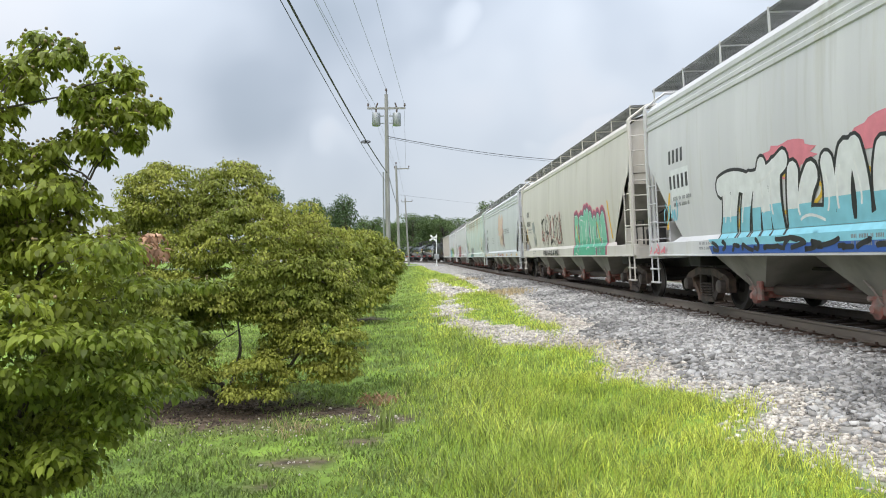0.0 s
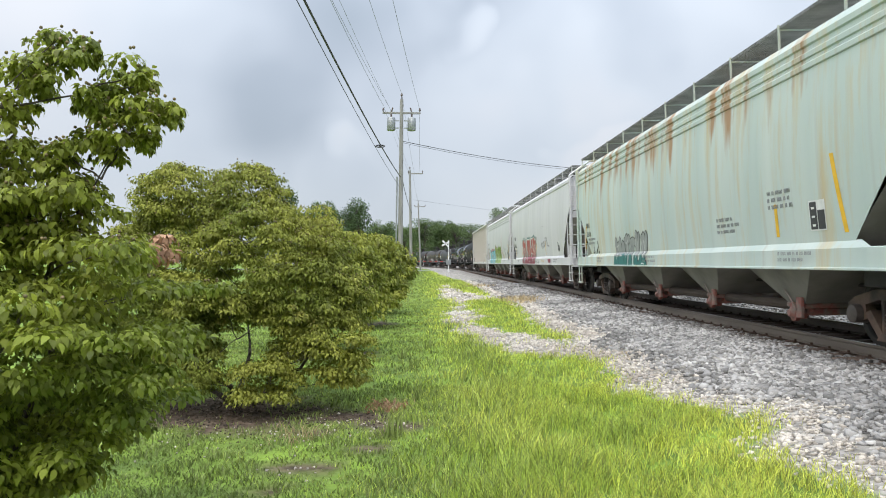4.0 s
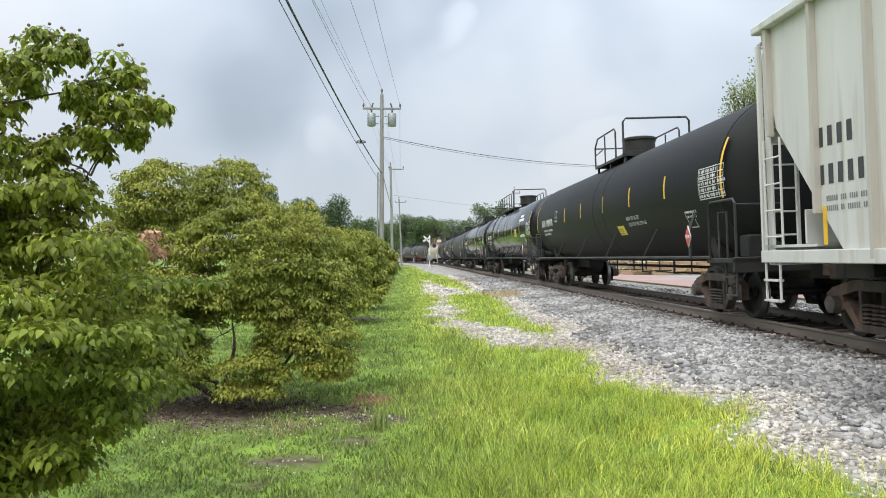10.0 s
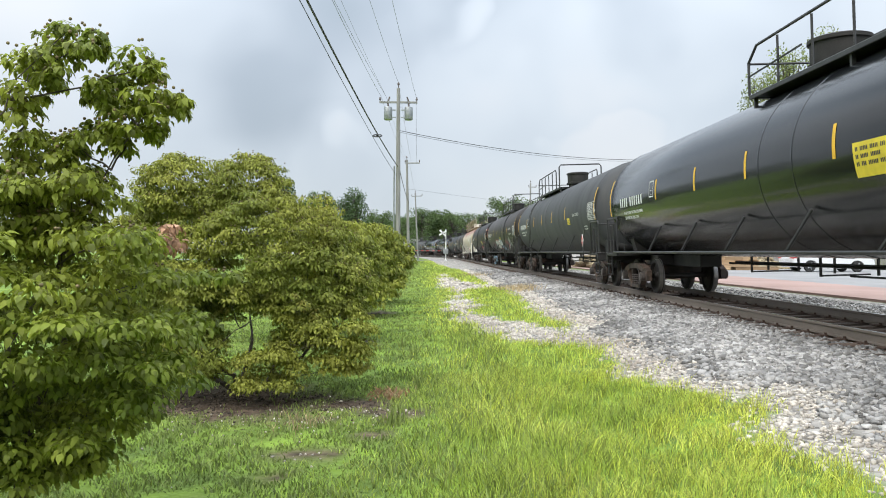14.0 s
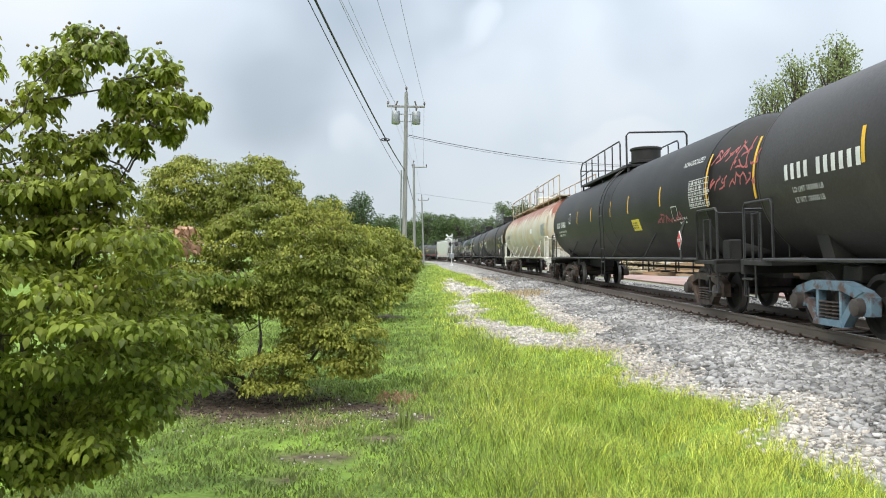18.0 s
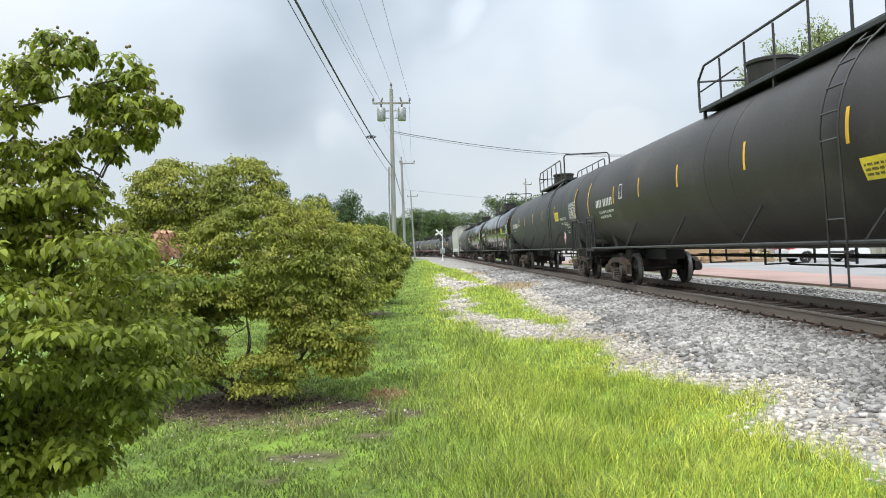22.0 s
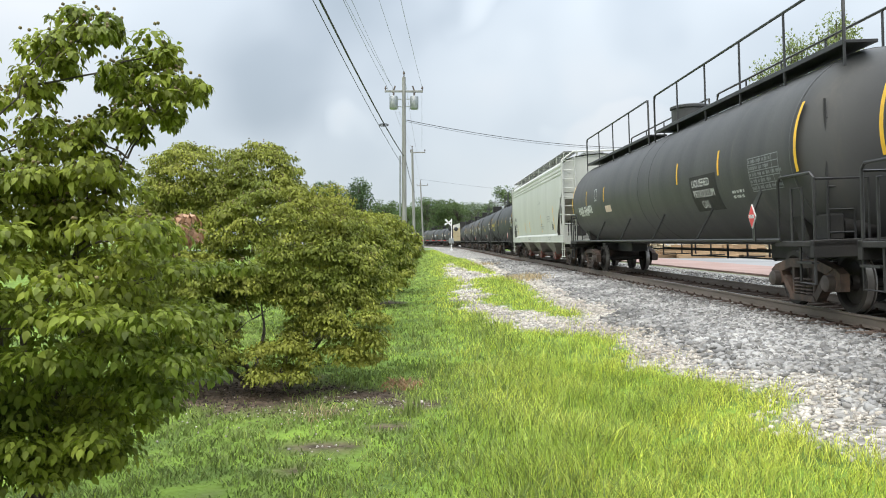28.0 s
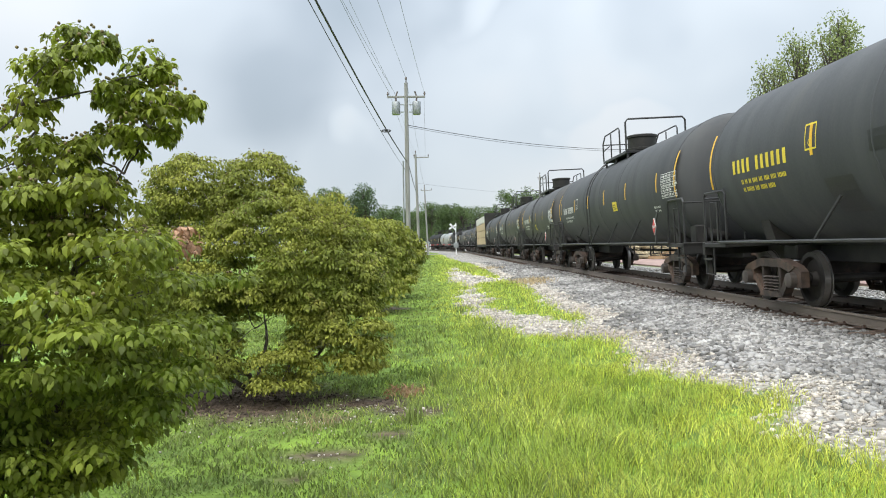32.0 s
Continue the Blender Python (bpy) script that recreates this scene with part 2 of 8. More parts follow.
HOPPER = {
    "grey": surface("hopper_pale_grey", (0.53, 0.53, 0.545), (0.60, 0.60, 0.61), 0.7, 0.45, 0, 0.04, 40, stain=(0.5, 0.49, 0.45), stretch=STREAK, stain_scale=1.2),
    "beige": surface("hopper_beige", (0.535, 0.505, 0.465), (0.595, 0.565, 0.52), 0.7, 0.5, 0, 0.04, 40, stain=(0.48, 0.44, 0.37), stretch=STREAK, stain_scale=1.2),
    "cool": surface("hopper_cool_grey", (0.52, 0.535, 0.565), (0.58, 0.595, 0.625), 0.7, 0.45, 0, 0.04, 40, stain=(0.5, 0.51, 0.51), stretch=STREAK, stain_scale=1.2),
    "rusty": surface("hopper_rusty_green", (0.44, 0.53, 0.51), (0.54, 0.60, 0.57), 0.7, 0.6, 0, 0.06, 40, stain=(0.52, 0.44, 0.27), stain_at=(0.5, 0.7), stretch=STREAK, stain_scale=1.3),
    "white": surface("hopper_white", (0.55, 0.55, 0.57), (0.62, 0.615, 0.63), 0.7, 0.45, 0, 0.04, 40, stain=(0.55, 0.55, 0.52), stretch=STREAK, stain_scale=1.2),
    "ribbed": surface("hopper_warm_white", (0.56, 0.555, 0.54), (0.63, 0.625, 0.605), 0.7, 0.5, 0, 0.05, 40, stain=(0.5, 0.44, 0.34), stain_at=(0.58, 0.78), stretch=STREAK, stain_scale=1.5),
    "green": surface("hopper_light_olive_grey", (0.475, 0.485, 0.455), (0.54, 0.55, 0.52), 0.7, 0.42, 0, 0.04, 40, stain=(0.47, 0.49, 0.44), stretch=STREAK, stain_scale=1.2),
}
noise_mix(HOPPER["rusty"], (0.36, 0.22, 0.12), 2.2, (0.46, 0.85), (0.4, 1.0, 0.15), (3, 1, 0), height=(1.3, 3.7))
noise_mix(HOPPER["ribbed"], (0.44, 0.38, 0.31), 3.0, (0.57, 0.74), (0.6, 1.2, 0.1), (1, 4, 0))
for k in HOPPER:
    noise_mix(HOPPER[k], (0.40, 0.39, 0.36), 2.6, (0.60, 0.9), (0.5, 1.5, 0.08), (7, 2, 1))
# bays: body paint darkened, the shade under the car is put into this colour
M_BAY = surface("hopper_bay_shaded_grey", (0.15, 0.14, 0.125), (0.255, 0.24, 0.21), 1.5, 0.7, 0, 0.1, 30, stain=(0.13, 0.11, 0.09))
M_GATE = surface("outlet_gate_rust", (0.15, 0.12, 0.105), (0.28, 0.24, 0.22), 4.0, 0.75, 0.1, 0.2, 30, stain=(0.28, 0.09, 0.07), stain_at=(0.46, 0.60), stain_scale=2.5)
# end slopes: recess shade painted in as a darker tone, with patchy grime over it
M_DARKEND = surface("end_slope_shade_grime", (0.20, 0.185, 0.165), (0.33, 0.31, 0.28), 1.5, 0.8, 0, 0.1, 30, stain=(0.13, 0.11, 0.09))
M_GRATE = surface("walkway_grating", (0.16, 0.165, 0.165), (0.28, 0.285, 0.28), 3.0, 0.5, 0.5, 0.1, 30)
TANK = {
    "gloss": surface("tank_gloss_black", (0.008, 0.010, 0.012), (0.016, 0.018, 0.020), 0.8, 0.14, 0, 0.012, 25, coat=0.14, stretch=LONG, specular=0.30),
    "satin": surface("tank_satin_black", (0.012, 0.013, 0.014), (0.024, 0.024, 0.024), 0.8, 0.52, 0, 0.03, 25, stain=(0.028, 0.027, 0.026), stretch=LONG, specular=0.14),
    "matte": surface("tank_matte_black", (0.016, 0.016, 0.017), (0.03, 0.029, 0.028), 0.8, 0.5, 0, 0.05, 25, stain=(0.04, 0.037, 0.033), specular=0.3),
    "slate": surface("tank_slate_grey", (0.055, 0.058, 0.063), (0.08, 0.083, 0.088), 0.8, 0.6, 0, 0.03, 25, stain=(0.095, 0.094, 0.092), stretch=STREAK, specular=0.2),
    "worn": surface("tank_worn_grey_black", (0.055, 0.056, 0.058), (0.08, 0.08, 0.081), 0.8, 0.5, 0, 0.05, 25, stain=(0.11, 0.10, 0.09), stain_at=(0.58, 0.8), stretch=STREAK, stain_scale=1.4, specular=0.3),
    "brown": surface("tank_brown_black", (0.03, 0.026, 0.025), (0.046, 0.041, 0.038), 0.8, 0.48, 0, 0.05, 25, stain=(0.075, 0.065, 0.058), specular=0.3),
    "cream": surface("tank_cream", (0.45, 0.43, 0.36), (0.54, 0.515, 0.445), 0.6, 0.5, 0, 0.05, 25, stain=(0.46, 0.355, 0.20), stain_at=(0.44, 0.66), stain_scale=0.75, stretch=(1, 1, 0.6)),
    "silver": surface("tank_silver_grey", (0.25, 0.26, 0.27), (0.36, 0.37, 0.38), 0.8, 0.4, 0.2, 0.04, 25, stain=(0.2, 0.19, 0.18)),
}
noise_mix(TANK["cream"], (0.25, 0.085, 0.055), 4.6, (0.34, 0.58), (0.25, 1.0, 0.10), (2, 1, 0), height=(0.0, 1.1))

M_RUSTY = surface("rusty_pipe", (0.045, 0.034, 0.028), (0.09, 0.065, 0.052), 2.0, 0.8, 0, 0.2, 30)
M_RUSTRAIL = surface("rusty_railing", (0.36, 0.29, 0.20), (0.52, 0.45, 0.33), 4.0, 0.8, 0, 0.2, 40, stain=(0.24, 0.10, 0.06), stain_at=(0.48, 0.60), stain_scale=3.0)
M_CASTBLUE = surface("painted_casting", (0.11, 0.19, 0.25), (0.20, 0.30, 0.37), 4.0, 0.7, 0, 0.2, 40, stain=(0.12, 0.08, 0.07), stain_at=(0.5, 0.6), stain_scale=3.0)
M_RIB = surface("rib_grimy_white", (0.42, 0.38, 0.34), (0.56, 0.53, 0.49), 2.0, 0.6, 0, 0.1, 40, stretch=STREAK)
M_BARK = surface("bark", (0.05, 0.042, 0.036), (0.12, 0.10, 0.085), 8.0, 0.9, 0, 0.5, 40, stretch=(1, 1, 0.3))
M_LEAF = surface("dogwood_leaf", (0.138, 0.193, 0.029), (0.345, 0.38, 0.06), 1.6, 0.45, 0, 0, 20, island=0.5, trans=0.46, specular=0.3)
M_LEAF2 = surface("dogwood_leaf_fruiting", (0.14, 0.182, 0.030), (0.33, 0.34, 0.064), 1.3, 0.55, 0, 0, 20, specular=0.25, stain=(0.26, 0.165, 0.05), stain_at=(0.60, 0.80), stain_scale=2.2, island=0.42, trans=0.38)
M_DEAD = surface("dead_leaf", (0.30, 0.15, 0.08), (0.50, 0.30, 0.19), 6.0, 0.8, 0, 0, 20, island=0.4, trans=0.2)
M_FRUIT = surface("unripe_fruit", (0.13, 0.11, 0.045), (0.20, 0.15, 0.07), 6.0, 0.7, 0, 0.1, 50, island=0.3)
M_FAR = surface("far_foliage", (0.055, 0.10, 0.028), (0.125, 0.185, 0.045), 0.25, 0.6, 0, 0, 20, island=0.45, trans=0.2)
M_FARDARK = surface("far_foliage_dark", (0.045, 0.085, 0.03), (0.09, 0.15, 0.045), 0.25, 0.6, 0, 0, 20, island=0.45, trans=0.2)
M_FARPALE = surface("far_foliage_pale", (0.17, 0.22, 0.07), (0.31, 0.35, 0.14), 0.4, 0.6, 0, 0, 20, island=0.45, trans=0.3)
M_GRASS = surface("lawn_blades", (0.262, 0.345, 0.055), (0.455, 0.53, 0.112), 0.9, 0.55, 0, 0, 20, island=0.7, trans=0.35)
M_LIME = surface("lime_blades", (0.45, 0.51, 0.07), (0.625, 0.635, 0.135), 0.9, 0.55, 0, 0, 20, island=0.65, trans=0.35)
M_WEED = surface("dark_weeds", (0.155, 0.215, 0.056), (0.27, 0.325, 0.10), 0.9, 0.6, 0, 0, 20, island=0.45, trans=0.3)
M_STRAW = surface("dry_stalks", (0.34, 0.26, 0.14), (0.5, 0.4, 0.24), 2.0, 0.8, 0, 0, 20, island=0.4, trans=0.2)
M_MULCH = surface("mulch_chips", (0.03, 0.022, 0.016), (0.10, 0.075, 0.056), 3.0, 0.95, 0, 0.2, 40, island=0.5)
M_STONE = surface("ballast_stone", (0.14, 0.137, 0.133), (0.405, 0.395, 0.382), 0.5, 0.85, 0, 0.3, 60, island=0.55)
M_CHALK = surface("white_limestone", (0.38, 0.335, 0.285), (0.57, 0.535, 0.485), 0.6, 0.9, 0, 0.3, 60, island=0.35)
M_ROAD = surface("pale_asphalt", (0.20, 0.20, 0.205), (0.28, 0.28, 0.28), 0.3, 0.9, 0, 0.2, 20, stain=(0.16, 0.16, 0.16))
M_BRICK = surface("brick_paving", (0.27, 0.175, 0.15), (0.36, 0.245, 0.215), 0.5, 0.85, 0, 0.3, 14, stain=(0.31, 0.235, 0.21))
M_POLE = surface("weathered_pole", (0.19, 0.188, 0.182), (0.31, 0.305, 0.295), 3.0, 0.85, 0, 0.3, 30, stretch=(3, 3, 0.2))
M_GALV = surface("galvanised", (0.26, 0.28, 0.29), (0.36, 0.38, 0.39), 5.0, 0.45, 0.6, 0.05, 40)
M_WIRE = plain("black_wire", (0.03, 0.03, 0.033), 0.6)
M_WIREPALE = plain("bare_wire", (0.22, 0.23, 0.25), 0.4, 0.6)
M_CERAMIC = plain("insulator", (0.10, 0.075, 0.065), 0.25)
M_TAR = surface("crossing_asphalt", (0.14, 0.14, 0.14), (0.22, 0.22, 0.22), 1.0, 0.9, 0, 0.2, 20)

# ---- mesh helpers ----
MESHES = {}


class Geo:
    """Collects the corners and faces of one part."""

    def __init__(self):
        self.v, self.f = [], []

    def add(self, verts, faces):
        k = len(self.v)
        self.v.extend(verts)
        self.f.extend([tuple(i + k for i in q) for q in faces])
        return self

    def box(self, x0, x1, y0, y1, z0, z1, c=0.0):
        """A box; c cuts its edges."""
        c = min(c, 0.45 * min(x1 - x0, y1 - y0, z1 - z0))
        if c <= 0:
            return self.add([(x, y, z) for x in (x0, x1) for y in (y0, y1) for z in (z0, z1)],
                            [(0, 1, 3, 2), (4, 6, 7, 5), (0, 4, 5, 1), (2, 3, 7, 6), (0, 2, 6, 4), (1, 5, 7, 3)])
        v, f, ids = [], [], {}
        for i, x in enumerate((x0, x1)):
            for j, y in enumerate((y0, y1)):
                for k, z in enumerate((z0, z1)):
                    sx, sy, sz = (1 - 2 * i) * c, (1 - 2 * j) * c, (1 - 2 * k) * c
                    for a, p in enumerate(((x, y + sy, z + sz), (x + sx, y, z + sz), (x + sx, y + sy, z))):
                        ids[i, j, k, a] = len(v)
                        v.append(p)
        for s in (0, 1):
            f.append(tuple(ids[s, j, k, 0] for j, k in ((0, 0), (0, 1), (1, 1), (1, 0))))
            f.append(tuple(ids[j, s, k, 1] for j, k in ((0, 0), (0, 1), (1, 1), (1, 0))))
            f.append(tuple(ids[j, k, s, 2] for j, k in ((0, 0), (0, 1), (1, 1), (1, 0))))
            for r in (0, 1):
                f.append((ids[s, r, 0, 0], ids[s, r, 1, 0], ids[s, r, 1, 1], ids[s, r, 0, 1]))
                f.append((ids[s, 0, r, 0], ids[s, 1, r, 0], ids[s, 1, r, 2], ids[s, 0, r, 2]))
                f.append((ids[0, s, r, 1], ids[1, s, r, 1], ids[1, s, r, 2], ids[0, s, r, 2]))
        for i in (0, 1):
            for j in (0, 1):
                for k in (0, 1):
                    f.append((ids[i, j, k, 0], ids[i, j, k, 1], ids[i, j, k, 2]))
        return self.add(v, f)

    def tube(self, pts, r, n=6, r1=None, cap=True):
        """A round bar along a line of points, tapering from r to r1."""
        pts = [Vector(p) for p in pts]
        m = len(pts)
        v, f = [], []
        side = None
        for i, p in enumerate(pts):
            d = (pts[min(i + 1, m - 1)] - pts[max(i - 1, 0)]).normalized()
            if side is None:
                side = d.orthogonal().normalized()
            else:
                side = (side - d * side.dot(d)).normalized()
            up = d.cross(side)
            rad = r if r1 is None else r + (r1 - r) * i / (m - 1)
            for k in range(n):
                a = 2 * math.pi * k / n
                v.append(tuple(p + (side * math.cos(a) + up * math.sin(a)) * rad))
        for i in range(m - 1):
            for k in range(n):
                f.append((i * n + k, i * n + (k + 1) % n, (i + 1) * n + (k + 1) % n, (i + 1) * n + k))
        if cap:
            f.append(tuple(range(n - 1, -1, -1)))
            f.append(tuple((m - 1) * n + k for k in range(n)))
        return self.add(v, f)

    def lathe(self, profile, axis="y", n=32, at=(0, 0, 0)):
        """Turns a profile of (along, radius) round an axis."""
        v, f = [], []
        for a, r in profile:
            for k in range(n):
                t = 2 * math.pi * k / n
                c, s = r * math.cos(t), r * math.sin(t)
                p = {"y": (c, a, s), "x": (a, c, s), "z": (c, s, a)}[axis]
                v.append((p[0] + at[0], p[1] + at[1], p[2] + at[2]))
        for i in range(len(profile) - 1):
            for k in range(n):
                f.append((i * n + k, i * n + (k + 1) % n, (i + 1) * n + (k + 1) % n, (i + 1) * n + k))
        if profile[0][1] > 1e-4:
            f.append(tuple(range(n - 1, -1, -1)))
        if profile[-1][1] > 1e-4:
            f.append(tuple((len(profile) - 1) * n + k for k in range(n)))
        return self.add(v, f)

    def prism(self, outline, x0, x1):
        """An outline of (y, z) drawn out along x."""
        n = len(outline)
        v = [(x, y, z) for x in (x0, x1) for y, z in outline]
        f = [(k, (k + 1) % n, n + (k + 1) % n, n + k) for k in range(n)]
        return self.add(v, f + [tuple(range(n - 1, -1, -1)), tuple(range(n, 2 * n))])

    def mesh(self, name, smooth=40):
        me = bpy.data.meshes.new(name)
        me.from_pydata(self.v, [], self.f)
        if smooth:
            me.polygons.foreach_set("use_smooth", [True] * len(me.polygons))
            me.set_sharp_from_angle(angle=radians(smooth))
        me.materials.append(None)
        return me


def part(name, geo, material, parent=None, label="", m=None, key=None, smooth=40, kind=""):
    """Links a Geo or a mesh as one object, under a thing or a part."""
    if key is not None and key in MESHES:
        me = MESHES[key]
    else:
        g = geo() if callable(geo) else geo
        me = g.mesh(name, smooth) if isinstance(g, Geo) else g
        if len(me.materials) == 0:
            me.materials.append(None)
        if key is not None:
            MESHES[key] = me
    ob = new(name, me)
    ob.material_slots[0].link = "OBJECT"
    ob.material_slots[0].material = material
    if parent is not None:
        ob.parent = parent
    if m is not None:
        ob.matrix_basis = m
    if label or kind:
        tagged(ob, label, kind=kind)
    return ob


def sheet(name, verts, faces, material, smooth=False):
    """A mesh object out of arrays (for what comes in thousands)."""
    me = bpy.data.meshes.new(name)
    verts, faces = np.asarray(verts, np.float32), np.asarray(faces, np.int32)
    nf, k = faces.shape
    me.vertices.add(len(verts))
    me.vertices.foreach_set("co", verts.ravel())
    me.loops.add(nf * k)
    me.loops.foreach_set("vertex_index", faces.ravel())
    me.polygons.add(nf)
    me.polygons.foreach_set("loop_start", np.arange(0, nf * k, k, dtype=np.int32))
    if smooth:
        me.polygons.foreach_set("use_smooth", np.ones(nf, bool))
    me.update(calc_edges=True)
    me.materials.append(material)
    return new(name, me)


def empty(name, m, label, category, group=""):
    ob = new(name)
    ob.empty_display_size = 0.2
    ob.matrix_basis = m
    return tagged(ob, label, category, group)


# ---- plan: track and ground ----
TRACK_X, RAIL_Z = 7.063, 0.43
SKEW, CANT = 0.00633, radians(2.0)
BEND_AT, BEND_R = 128.0, 430.0
rng = np.random.default_rng(7)


def track_at(s):
    """Place and heading (turn to the left) of the track's middle at s metres along it."""
    if s < BEND_AT:
        return TRACK_X + SKEW * (s - 15), s, -SKEW
    a = (s - BEND_AT) / BEND_R - SKEW
    return TRACK_X + SKEW * (BEND_AT - 15) + BEND_R * (math.cos(a) - math.cos(SKEW)), BEND_AT + BEND_R * (math.sin(a) + math.sin(SKEW)), a


def bend(y):
    """How far the track lies left of its straight line at y (arrays too)."""
    d = np.clip(np.asarray(y, float) - BEND_AT, 0, BEND_R * 0.9)
    return BEND_R - np.sqrt(BEND_R ** 2 - d ** 2)


def drift(y):
    """How far the track bed lies right of x = 6.8 before the bend (arrays too)."""
    return TRACK_X - 6.8 + SKEW * (np.clip(y, -60, 190) - 15)


def hum(x, y, f, s=0.0):
    """A cheap smooth wobble between -1 and 1."""
    return (np.sin(x * f * 1.3 + 1.7 + s) * np.cos(y * f * 0.9 - 0.6 + s) + 0.6 * np.sin(x * f * 2.7 - y * f * 2.1 + s * 2) + 0.4 * np.cos(y * f * 4.3 + x * f * 3.9 + s)) / 2


def gravel_edge(y):
    """x beyond which stone covers the ground on the near side."""
    return np.interp(y, [0, 5.0, 6.4, 7.4, 8.0, 8.9, 10.4, 12.0, 13.4, 15.5, 19, 28, 31, 32.5, 34, 40, 56, 75, 110], [3.3, 2.95, 2.62, 3.35, 3.0, 2.45, 2.65, 2.75, 2.4, 3.0, 2.85, 3.35, 3.3, 2.2, 3.1, 3.25, 3.3, 2.2, 1.5])


def is_gravel(x, y):
    w = hum(x, y, 2.3) * 0.22 + hum(x, y, 6.1, 2.0) * 0.10
    d = x + w - gravel_edge(y)
    a = np.interp(y, [12.0, 13.0, 15, 17, 19.3, 25, 27, 29, 31, 33, 40, 46, 52], [2.2, 1.4, 1.15, 0.85, 0.65, 0.85, 1.4, 1.4, 0.85, 0.8, 0.9, 1.2, 1.6])
    b = np.interp(y, [12.0, 13.0, 15, 17, 19.3, 25, 27, 29, 31, 33, 40, 46, 52], [2.2, 2.8, 2.5, 1.8, 1.35, 1.55, 1.4, 1.4, 2.6, 2.6, 1.8, 1.5, 1.6])
    lane = np.minimum(x + w - a, b - (x - w)) + hum(x, y, 1.1, 4.0) * 0.30 + hum(x, y, 3.3, 1.0) * 0.22 - 0.08
    return np.maximum(d, np.where((y > 12.0) & (y < 52), lane, -1))


def ground_z(x, y):
    """Height of the ground: lawn, the stone bed of the track, and the paving beyond it."""
    x = np.asarray(x, float) + bend(y)
    x = x - drift(y) * np.clip((x - 3.6) / 1.35, 0, 1)
    z = np.interp(x, [-400, -30, -3, 1.2, 3.0, 3.6, 4.95, 5.5, 8.2, 8.7, 9.5, 9.7, 60, 500], [0.3, 0.1, 0.0, 0.0, 0.05, 0.12, 0.21, 0.22, 0.22, 0.22, 0.42, 0.46, 0.5, 2.0])
    far = np.clip((np.asarray(y, float) - 12) / 100, 0, 1)
    z = np.where(x < 4.95, z + (0.22 - z) * far * np.clip((x + 3) / 5, 0, 1), z)
    return z + np.where((x < 5.2), 0.012 * hum(x, y, 1.1), 0)


def build_ground():
    xs = np.unique(np.concatenate([np.linspace(-400, -30, 12), np.linspace(-30, -4, 14), np.linspace(-4, 5.4, 60), np.linspace(5.4, 14, 24), np.linspace(14, 60, 12), np.linspace(60, 500, 10)]))
    ys = np.unique(np.concatenate([np.linspace(-300, -10, 12), np.linspace(-10, 16, 90), np.linspace(16, 60, 60), np.linspace(60, 300, 60), np.linspace(300, 1500, 12)]))
    X, Y = np.meshgrid(xs, ys)
    XX = X - bend(Y)
    Z = ground_z(XX, Y)
    n, k = X.shape[1], X.shape[0]
    idx = np.arange(n * k).reshape(k, n)
    f = np.stack([idx[:-1, :-1], idx[:-1, 1:], idx[1:, 1:], idx[1:, :-1]], -1).reshape(-1, 4)
    ob = sheet("ground", np.stack([XX, Y, Z], -1).reshape(-1, 3), f, None, True)
    m = bpy.data.materials.new("ground_earth_and_stone")
    m.use_nodes = True
    nn, l = m.node_tree.nodes, m.node_tree.links
    p = nn["Principled BSDF"]
    p.inputs["Roughness"].default_value = 0.95
    p.inputs["Specular IOR Level"].default_value = 0.2
    co = nn.new("ShaderNodeTexCoord").outputs["Object"]
    at = nn.new("ShaderNodeAttribute")
    at.attribute_name = "stone_cover"

    def noisy(scale, c1, c2, lo=0.35, hi=0.65, kind="ShaderNodeTexNoise"):
        t = nn.new(kind)
        t.inputs["Scale"].default_value = scale
        if kind == "ShaderNodeTexNoise":
            t.inputs["Detail"].default_value = 6
        l.new(co, t.inputs["Vector"])
        r = nn.new("ShaderNodeValToRGB")
        r.color_ramp.elements[0].position, r.color_ramp.elements[0].color = lo, (*c1, 1)
        r.color_ramp.elements[1].position, r.color_ramp.elements[1].color = hi, (*c2, 1)
        l.new(t.outputs["Fac"] if kind == "ShaderNodeTexNoise" else t.outputs["Color"], r.inputs[0])
        return r.outputs[0], t

    grass, _ = noisy(1.6, (0.09, 0.14, 0.03), (0.19, 0.29, 0.045))
    stone, tv = noisy(16.0, (0.12, 0.113, 0.104), (0.42, 0.40, 0.37), 0.1, 0.9, "ShaderNodeTexVoronoi")
    mx = nn.new("ShaderNodeMixRGB")
    l.new(at.outputs["Fac"], mx.inputs[0])
    l.new(grass, mx.inputs[1])
    l.new(stone, mx.inputs[2])
    at2 = nn.new("ShaderNodeAttribute")
    at2.attribute_name = "bare_soil"
    soil, _ = noisy(9.0, (0.05, 0.036, 0.026), (0.135, 0.10, 0.072))
    mx2 = nn.new("ShaderNodeMixRGB")
    l.new(at2.outputs["Fac"], mx2.inputs[0])
    l.new(mx.outputs[0], mx2.inputs[1])
    l.new(soil, mx2.inputs[2])
    l.new(mx2.outputs[0], p.inputs["Base Color"])
    b = nn.new("ShaderNodeBump")
    b.inputs["Strength"].default_value, b.inputs["Distance"].default_value = 0.6, 0.03
    l.new(tv.outputs["Distance"], b.inputs["Height"])
    l.new(b.outputs[0], p.inputs["Normal"])
    gx = (XX + bend(Y)).ravel()
    cover = np.clip(is_gravel(gx, Y.ravel()) / 0.15 + 0.5, 0, 1) * ((gx < 10.2) | (Y.ravel() > 105))
    a = ob.data.attributes.new("stone_cover", "FLOAT", "POINT")
    a.data.foreach_set("value", cover.astype(np.float32))
